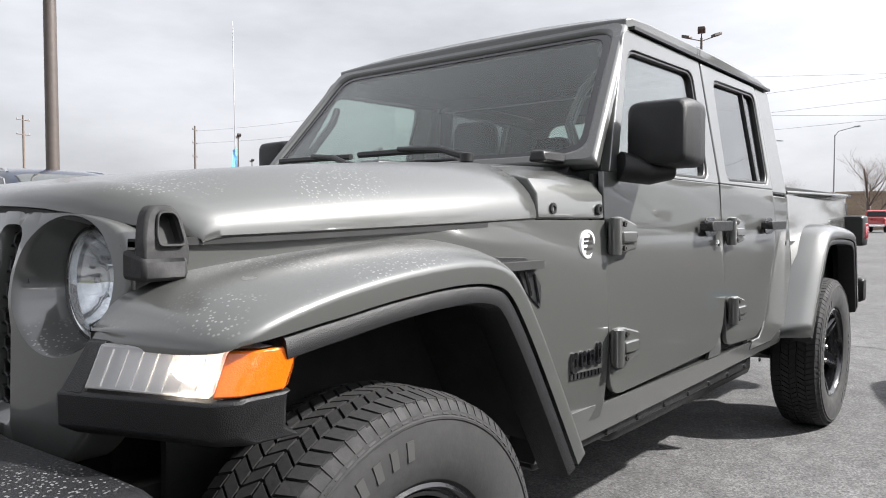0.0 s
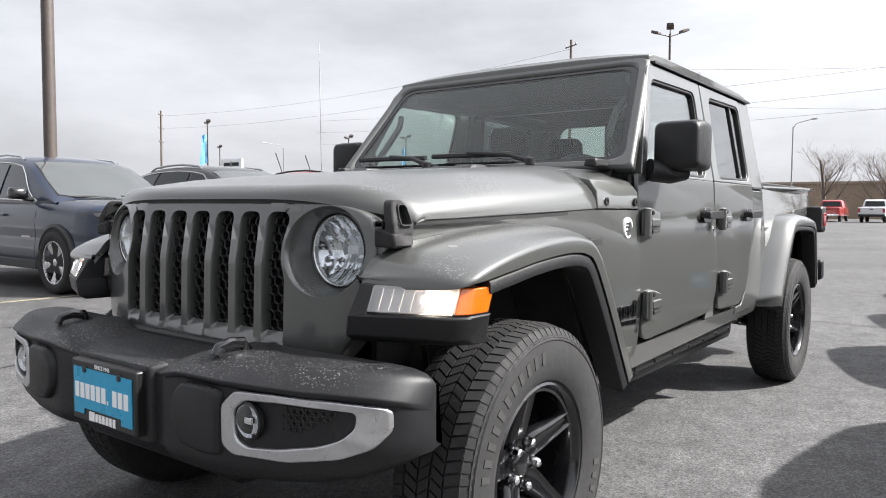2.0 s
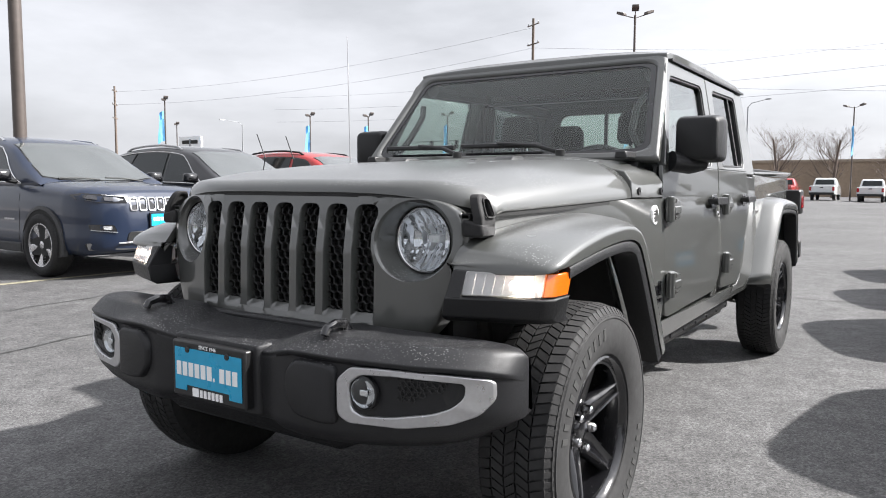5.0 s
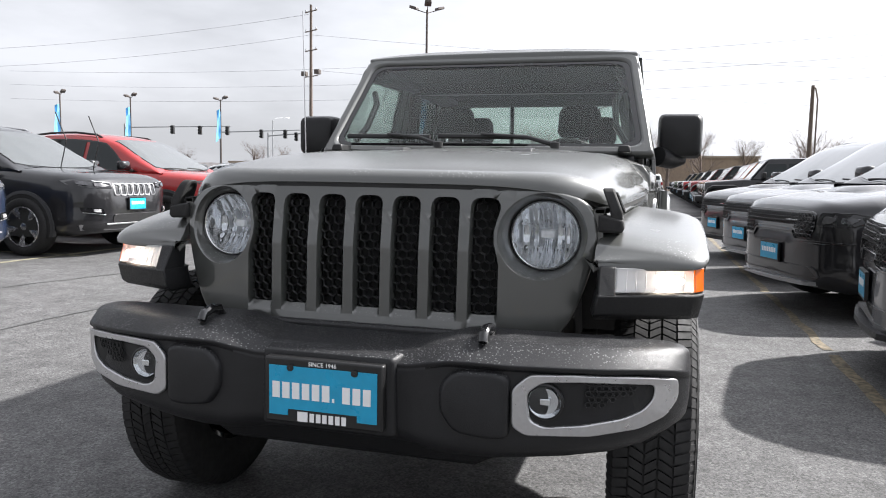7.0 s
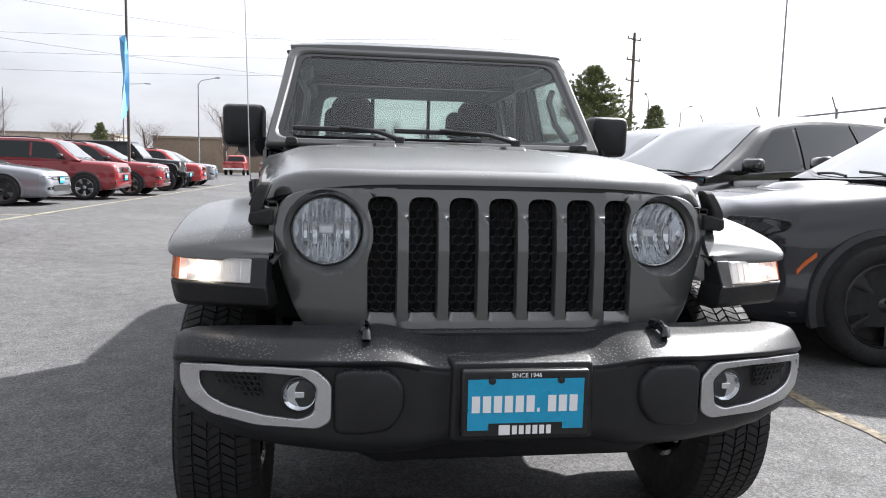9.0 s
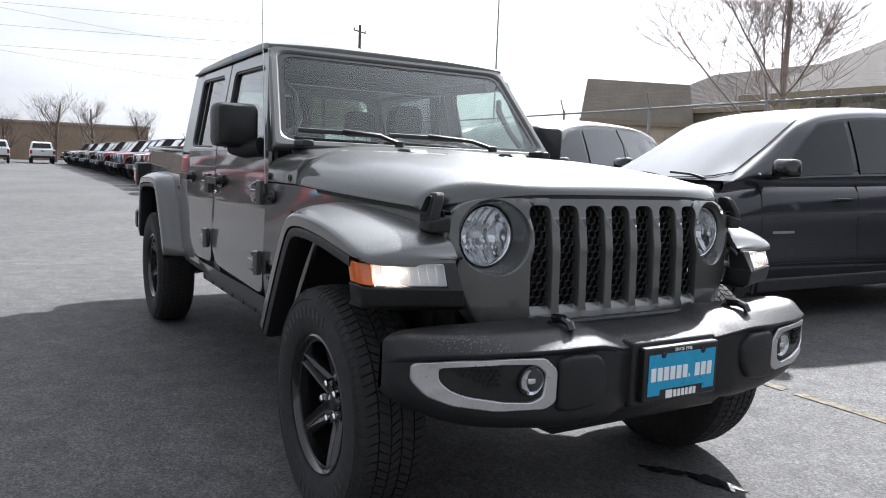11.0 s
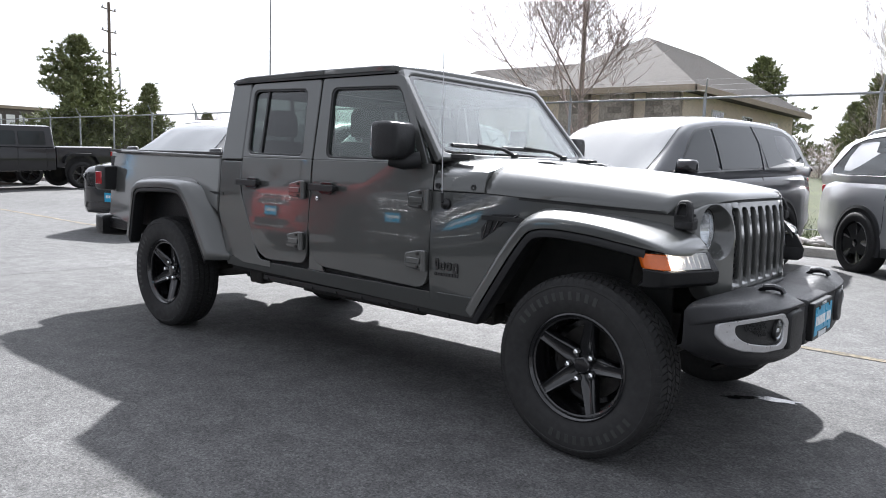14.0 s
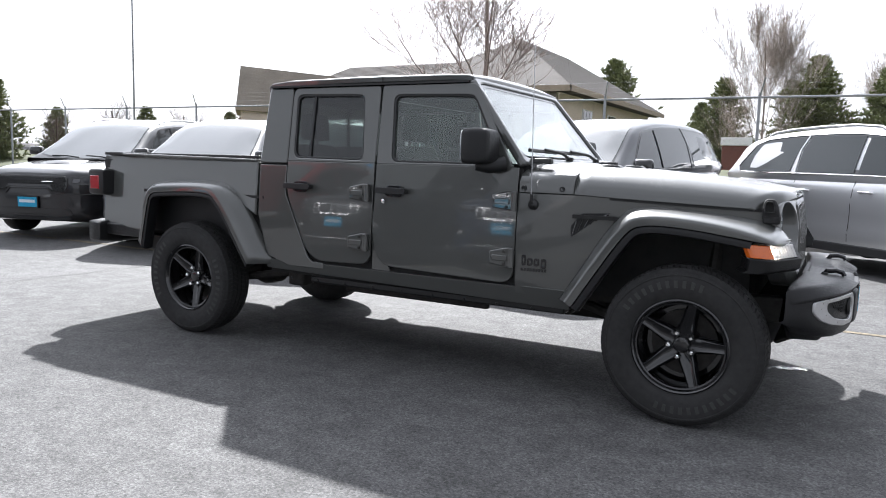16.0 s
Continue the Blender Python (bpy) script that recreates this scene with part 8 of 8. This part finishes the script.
def hip_roof(x0, x1, y0, y1, ridge, label):
    """A hipped roof with its eaves, from a ridge of two points, and courses of shingles along the slopes."""
    bm = bmesh.new()
    low = [(x1, y0), (x0, y0), (x0, y1), (x1, y1)]
    e = [bm.verts.new((x, y, EAVE)) for x, y in low]
    b = [bm.verts.new((x, y, EAVE - 0.18)) for x, y in low]
    r = [bm.verts.new(p) for p in ridge]
    if abs(ridge[0][0] - ridge[1][0]) > abs(ridge[0][1] - ridge[1][1]):
        fs = ((e[0], e[1], r[1], r[0]), (e[3], r[0], r[1], e[2]), (e[0], r[0], e[3]), (e[1], e[2], r[1]))
    else:
        fs = ((e[0], e[1], r[0]), (e[2], e[3], r[1]), (e[3], e[0], r[0], r[1]), (e[1], e[2], r[1], r[0]))
    for f in fs + (tuple(b),):
        bm.faces.new(f)
    for i in range(4):
        bm.faces.new((e[i], b[i], b[(i + 1) % 4], e[(i + 1) % 4]))
    roof = part("roof", bm, M["shingle"], office, label, smooth=0)
    for i in range(4):
        (xa, ya), (xb, yb) = low[i], low[(i + 1) % 4]
        part("fascia", box(min(xa, xb) - 0.03, max(xa, xb) + 0.03, min(ya, yb) - 0.03, max(ya, yb) + 0.03, EAVE - 0.24, EAVE + 0.015), M["fascia"], office, "tan fascia board") if i in (0, 3) else None
    c0, c1 = Vector(ridge[0]), Vector(ridge[1])
    for a, b_, t0, t1 in ((low[1], low[0], c1 if c1.x < c0.x else c0, c0 if c1.x < c0.x else c1), (low[0], low[3], c0, c1 if abs(c0.x - c1.x) < 1 else c0)):
        a, b_ = Vector((*a, EAVE)), Vector((*b_, EAVE))
        n = (b_ - a).cross(t0 - a).normalized()
        n = n if n.z > 0 else -n
        for k in range(1, 26):
            u = k / 26
            p, q = a.lerp(t0, u) + n * 0.012, b_.lerp(t1, u) + n * 0.012
            d = (t0 - a).normalized() * 0.05
            part("shingle_course", loft([[p - d, p + n * 0.01, p - n * 0.01 + d], [q - d, q + n * 0.01, q - n * 0.01 + d]]), M["shingle"], roof, smooth=0)
    return roof


part("wall", box(-18.6, -10.9, 26.8, 43.2, 0.0, EAVE - 0.2), M["stucco"], office, "beige stucco wall")
part("wall", box(-30.4, -18.61, 30.9, 40.0, 0.0, EAVE - 0.2), M["stucco"], office, "beige stucco wall")
hip_roof(-19.4, -10.1, 26.0, 44.0, [(-14.8, 31.2, 7.75), (-14.8, 38.5, 7.75)], "brown hipped shingle roof")
hip_roof(-31.2, -14.0, 30.1, 40.6, [(-14.9, 35.2, 7.30), (-28.4, 35.2, 7.30)], "brown hipped shingle roof of the long wing")
WING = [(-27.6, 24.4), (-25.6, 29.9), (-29.5, 31.4), (-31.0, 28.0)]
part("wing_wall", loft([[(x, y, z) for x, y in WING] for z in (0.0, 4.0)]), M["stucco"], office, "beige stucco wing wall", smooth=0)
wc = Vector((sum(p[0] for p in WING) / 4, sum(p[1] for p in WING) / 4))
grow = lambda k: [tuple(wc + (Vector(p) - wc) * k) for p in WING]
par = part("parapet", loft([[(x, y, z) for x, y in grow(k)] for z, k in ((3.96, 1.10), (5.95, 1.0), (6.02, 1.0))]), M["shingle_pale"], office, "steep shingled parapet", smooth=0)
for j in range(11):
    z, k = 4.08 + 0.17 * j, 1.10 - 0.10 * (0.12 + 0.17 * j) / 1.99
    part("shingle_course", loft([[(x, y, zz) for x, y in grow(k + e)] for zz, e in ((z, 0.002), (z, 0.006), (z + 0.03, 0.003))], caps=False), M["shingle_pale"], par, smooth=0)
part("fascia", loft([[(x, y, z) for x, y in grow(1.12)] for z in (3.72, 3.95)]), M["fascia"], office, "tan fascia board", smooth=0)
XW = -10.9
for wy, w, z0, z1 in ((30.0, 1.5, 2.75, 4.05), (34.2, 1.5, 2.75, 4.05), (38.6, 1.5, 2.75, 4.05)):
    win = part("window", box(XW - 0.02, XW + 0.06, wy, wy + w, z0, z1), M["white_print"], office, "white-framed office window with small panes")
    for i in range(3):
        for j in range(3):
            if j == 1:
                za, zb = z0 + 0.06 + (z1 - z0 - 0.12) * 0.36, z0 + 0.06 + (z1 - z0 - 0.12) * 0.68
            else:
                za, zb = (z0 + 0.06, z0 + 0.06 + (z1 - z0 - 0.12) * 0.33) if j == 0 else (z0 + 0.06 + (z1 - z0 - 0.12) * 0.71, z1 - 0.06)
            part("pane", box(XW + 0.061, XW + 0.07, wy + 0.06 + (w - 0.12) * i / 3 + 0.03, wy + 0.06 + (w - 0.12) * (i + 1) / 3 - 0.03, za, zb), M["car_glass"], win)
for wx, w, z0, z1 in ((-17.6, 1.4, 1.2, 3.2), (-22.6, 1.4, 1.2, 3.2), (-26.2, 1.4, 1.2, 3.2)):
    yw = 26.8 if wx > -18.6 else 30.9
    win = part("window", box(wx, wx + w, yw - 0.06, yw + 0.02, z0, z1), M["white_print"], office, "white-framed office window")
    for i in range(2):
        part("pane", box(wx + 0.06 + (w - 0.12) * i / 2 + 0.02, wx + 0.06 + (w - 0.12) * (i + 1) / 2 - 0.02, yw - 0.07, yw - 0.061, z0 + 0.07, z1 - 0.07), M["car_glass"], win)
for px, py in ((-11.7, 26.8), (-13.9, 26.8), (-16.0, 26.8), (-20.5, 30.9)):
    col = part("stone_pier", box(px - 0.75, px + 0.75, py - 0.30, py + 0.1, 0.0, EAVE - 0.2), M["ledge"], office, "stacked ledge-stone pier")
    rr = random.Random(int(-px * 10))
    for k in range(16):
        x = px - 0.77
        while x < px + 0.6:
            w = rr.uniform(0.25, 0.55)
            part("stone", box(x, min(x + w, px + 0.77) - 0.012, py - 0.33 - rr.uniform(0, 0.03), py - 0.29, 0.06 + 0.28 * k, 0.06 + 0.28 * k + 0.262), M["ledge"], col, smooth=0)
            x += w

# a low brown cabinet on the lawn
M["brown_box"] = material("red_brown_painted_steel", (0.16, 0.055, 0.04), 0.6, grain=0.15, scale=12, big=0.2)
cab = empty("utility_cabinet", "low red-brown steel cabinet with a white top board on a lawn", "cabinet", "", pose(-3.3, 26.0, 1.25, 0, 0, 8))
part("cabinet_body", box(-0.50, 0.50, -0.4, 0.4, 0.0, 1.0), M["brown_box"], cab, bevel=0.03)
part("top_board", box(-0.56, 0.56, -0.46, 0.46, 1.0, 1.30), M["white_print"], cab, "white board", bevel=0.01)

# ---- poles, lamps, wires ----
def mast(name, x, y, h, r0, r1, mat, label, category="pole"):
    ob = empty(name, label, category, "", pose(x, y, 0))
    part("shaft", turned([(r0, -0.1), (r0, 0.0), (r1, h), (0.001, h + 0.01)], (0, 0, 0), "z", 14), mat, ob)
    return ob


def lot_lamp(x, y, h, heads=3, turn=0, flag=0.0, r=0.07, k_=0.8):
    ob = mast("lot_lamp", x, y, h, r, r * 0.75, M["pole_brown"], "tall lot lamp with square floodlight heads" if not flag else "lot lamp with floodlights and a blue banner", "street lamp")
    for k in range(heads):
        a = radians(turn + (360 / heads) * k) if heads > 2 else radians(turn + 180 * k)
        d = Vector((math.cos(a), math.sin(a), 0))
        n = Vector((-d.y, d.x, 0))
        part("lamp_arm", tube([(0, 0, h - 0.1), tuple(d * 0.75 * k_ + Vector((0, 0, h + 0.05)))], 0.03 * k_, 6), M["pole_brown"], ob)
        c = d * 0.95 * k_ + Vector((0, 0, h + 0.12))
        part("flood_head", loft([[c + k_ * (d * u + n * v + Vector((0, 0, w + u * 0.3))) for v, w in ((-0.22, -0.08), (0.22, -0.08), (0.20, 0.10), (-0.20, 0.10))] for u in (-0.25, 0.25)]), M["pole_brown"], ob, bevel=0.02)
    if flag:
        rows = [[(0.10 + 0.55 * u + 0.06 * math.sin(4 * v + 5 * u), 0.10 * math.sin(7 * u + 3 * v), flag - 2.4 * v - 0.35 * u * u) for u in (0, 0.33, 0.66, 1.0)] for v in (0, 0.25, 0.5, 0.75, 1.0)]
        part("banner", loft(rows, closed=False), M["flag"], ob, "hanging blue banner")
    return ob


def utility_pole(x, y, h, arms=2, turn=0, flood=False):
    ob = mast("utility_pole", x, y, h, 0.16, 0.10, M["pole_wood"], "wooden utility pole with cross-arms", "utility pole")
    d = Vector((math.cos(radians(turn)), math.sin(radians(turn)), 0))
    for k in range(arms):
        z = h - 0.5 - 1.5 * k
        part("cross_arm", tube([tuple(d * -0.8 + Vector((0, 0, z))), tuple(d * 0.8 + Vector((0, 0, z)))], 0.05, 6), M["pole_wood"], ob)
        for q in (-0.7, 0.0, 0.7):
            part("insulator", turned([(0.05, 0), (0.06, 0.05), (0.03, 0.16), (0.001, 0.18)], d * q + Vector((0, 0, z + 0.05)), "z", 8), M["galv"], ob)
    if flood:
        part("flood_bar", tube([tuple(d * -0.9 + Vector((0, 0, h * 0.62))), tuple(d * 0.9 + Vector((0, 0, h * 0.62)))], 0.04, 6), M["pole_wood"], ob)
        for q in (-0.9, 0.9):
            part("flood_head", box(d.x * q - 0.25, d.x * q + 0.25, d.y * q - 0.2, d.y * q + 0.2, h * 0.62 + 0.1, h * 0.62 + 0.45), M["pole_brown"], ob, bevel=0.03)
    return ob


def street_lamp(x, y, h, turn, arm=2.2):
    ob = mast("street_lamp", x, y, h - 0.5, 0.10, 0.06, M["galv"], "galvanised street lamp with a curved arm", "street lamp")
    d = Vector((math.cos(radians(turn)), math.sin(radians(turn)), 0))
    part("lamp_arm", tube([(0, 0, h - 0.6), tuple(d * 0.4 + Vector((0, 0, h - 0.2))), tuple(d * arm + Vector((0, 0, h)))], 0.035, 6), M["galv"], ob)
    part("lamp_head", loft([[d * (arm + u) + Vector((-d.y * v, d.x * v, h + w)) for v, w in ((-k, -0.05), (k, -0.05), (k * 0.7, 0.07), (-k * 0.7, 0.07))] for u, k in ((-0.1, 0.06), (0.15, 0.15), (0.5, 0.10))]), M["galv"], ob)
    return ob


big = mast("light_pole", -4.75, -12.05, 9.5, 0.115, 0.10, M["pole_brown"], "thick bronze-painted light pole", "pole")
part("pole_base", turned([(0.28, 0.0), (0.28, 0.55), (0.25, 0.60), (0.001, 0.6)], (0, 0, 0), "z", 18), M["concrete"], big)
lot_lamp(-22.7, -7.0, 7.0, 3, 20, 5.2, 0.05, 0.55)
for x, y, h, fl in ((-35.8, -51.0, 8.1, 7.2), (-45.0, -43.6, 7.2, 6.4), (-47.8, -39.4, 7.2, 6.4), (-51.5, -33.6, 7.3, 6.5), (-71, -4.3, 8.2, 6.6), (-48, -66, 7.6, 0)):
    lot_lamp(x, y, h, 2, 60, fl, 0.07)
utility_pole(-51.4, -25.4, 14.5, 3, 60, True)
utility_pole(-46, -74, 12.0, 3, 40)
utility_pole(-16.0, -62.0, 9.5, 3, 10)
utility_pole(-50.6, 21.6, 11.6, 3, 120)
twin = utility_pole(-46.6, 9.9, 7.1, 0)
part("riser", tube([(0.5, 0.2, 0), (0.5, 0.2, 6.2), (0.25, 0.1, 6.9), (0, 0, 7.0)], 0.05, 6), M["pole_wood"], twin)
utility_pole(-30, -80, 12.0, 2, 20)
for x, y, h, t in ((-57, -66, 8.7, -20), (-81, -45, 8.5, 160), (-76, -14, 9.7, 60), (-75, -21, 9.0, 120), (-46.5, 17.8, 7.2, -40), (-80, 40, 9.0, 0), (-62, 28, 8.2, -30)):
    street_lamp(x, y, h, t)
mast("flag_pole", -34.5, 23.3, 13.0, 0.06, 0.04, M["galv"], "tall thin grey pole", "pole")
mast("flag_pole", -70.0, -30.0, 7.6, 0.06, 0.04, M["galv"], "tall thin grey pole", "pole")


def signal_mast(x, y, h, arm, turn):
    ob = mast("traffic_signal", x, y, h, 0.13, 0.10, M["galv"], "traffic signal mast with hanging lights", "traffic signal")
    d = Vector((math.cos(radians(turn)), math.sin(radians(turn)), 0))
    part("signal_arm", tube([(0, 0, h - 0.4), tuple(d * arm + Vector((0, 0, h)))], 0.08, 8, r_end=0.05), M["galv"], ob)
    for k in range(3):
        c = d * (arm * (0.45 + 0.26 * k)) + Vector((0, 0, h - 0.55))
        hd = part("signal_head", box(c.x - 0.17, c.x + 0.17, c.y - 0.17, c.y + 0.17, c.z - 0.5, c.z + 0.5), M["plastic_fine"], ob, bevel=0.03)
        for j in range(3):
            part("signal_visor", turned([(0.11, 0.0), (0.12, 0.16), (0.10, 0.16), (0.10, 0.01), (0.001, 0.01)], c + Vector((0.17, 0, 0.32 - 0.32 * j)), "x", 10), M["gloss_black"], hd)


signal_mast(-70, -58, 6.8, 12, 110)
signal_mast(-74, -48, 6.5, 11, 100)
signal_mast(-78, -44, 6.3, 10, 75)

for a, b, sag in (((-50.6, 21.6, 11.2), (-66, -70, 12.5), 1.2), ((-50.6, 21.6, 9.8), (-66, -70, 11.0), 1.2), ((-50.6, 21.6, 8.4), (-66, -70, 9.4), 1.0), ((-50.6, 21.6, 11.2), (-30, 110, 12), 1.5), ((-51.4, -25.4, 13.8), (-46, -74, 11.4), 1.0), ((-51.4, -25.4, 12.2), (-46, -74, 10.0), 1.0), ((-51.4, -25.4, 9.5), (-90, 60, 9.0), 1.2), ((-51.4, -25.4, 12.2), (-80, 60, 12.0), 1.4)):
    a, b = Vector(a), Vector(b)
    pts = [a.lerp(b, i / 16) - Vector((0, 0, sag * 4 * (i / 16) * (1 - i / 16))) for i in range(17)]
    tagged(part("power_line", tube(pts, 0.008, 4), M["plastic_fine"], smooth=0), "thin dark overhead power line", "power line")

for k, (y, s) in enumerate(((-27, 0.9), (-33, 1.0), (-38.5, 0.8), (-44, 1.05), (-51, 0.9), (-58, 1.0), (-66, 0.85), (-75, 1.0))):
    bare_tree("bare_tree", FAR_A if k % 2 else FAR_B, -93 - 3 * (k % 3), y, s, 47 * k, "bare street tree far beyond the lot", 0.0, "far bare trees")

# ---- far buildings and horizon ----
def far_shed(x0, x1, y0, y1, h, label, mat, band=None):
    ob = empty("far_building", label, "building")
    part("wall", box(x0, x1, y0, y1, 0, h), mat, ob)
    part("roof", box(x0 - 0.2, x1 + 0.2, y0 - 0.2, y1 + 0.2, h, h + 0.3), band or M["fascia"], ob)
    return ob


far_shed(-130, -100, -24, 14, 4.4, "long low tan building beyond the lot", M["wall_far"])
far_shed(-118, -108, -68, -54, 3.2, "low pale warehouse far off", M["stucco"])
shop = far_shed(-112, -104, -46, -30, 4.6, "small beige shop far off", M["stucco"])
for k in range(4):
    part("shop_window", box(-104, -103.9, -44 + 3.6 * k, -41.6 + 3.6 * k, 0.8, 3.0), M["car_glass"], shop)
store = far_shed(-95, -80, 22, 40, 5.2, "dark far store with a white sign", M["pole_brown"])
for k in range(7):
    part("sign_mark", box(-79.98, -79.9, 24.0 + 1.2 * k, 24.8 + 1.2 * k, 3.6, 4.6), M["white_print"], store, "white sign bar")
sgn = mast("pylon_sign", -37.5, -50.0, 5.0, 0.15, 0.15, M["galv"], "white pylon sign with plain bars", "sign")
part("sign_board", box(-0.1, 0.1, -1.4, 1.4, 3.0, 5.2), M["white_print"], sgn, "white sign board")
for k, z in enumerate((4.6, 3.9, 3.3)):
    part("sign_mark", box(0.101, 0.12, -1.0, 1.0 - 0.3 * k, z, z + 0.3), M["dark_metal"], sgn)
bm = bmesh.new()
rows = []
for i in range(121):
    a = math.pi * (0.42 + 1.35 * i / 120)
    d = Vector((math.cos(a), math.sin(a), 0))
    h = 7 + 5 * noise.noise(Vector((i * 0.13, 0, 0))) + 2.0 * noise.noise(Vector((i * 0.9, 3, 0)))
    rows.append([tuple(d * 420), tuple(d * 424 + Vector((0, 0, h))), tuple(d * 520 + Vector((0, 0, h * 0.8)))])
structure(part("backdrop", loft(rows, closed=False), M["hill"], smooth=60), "low hazy scrub hills on the horizon", "hill")
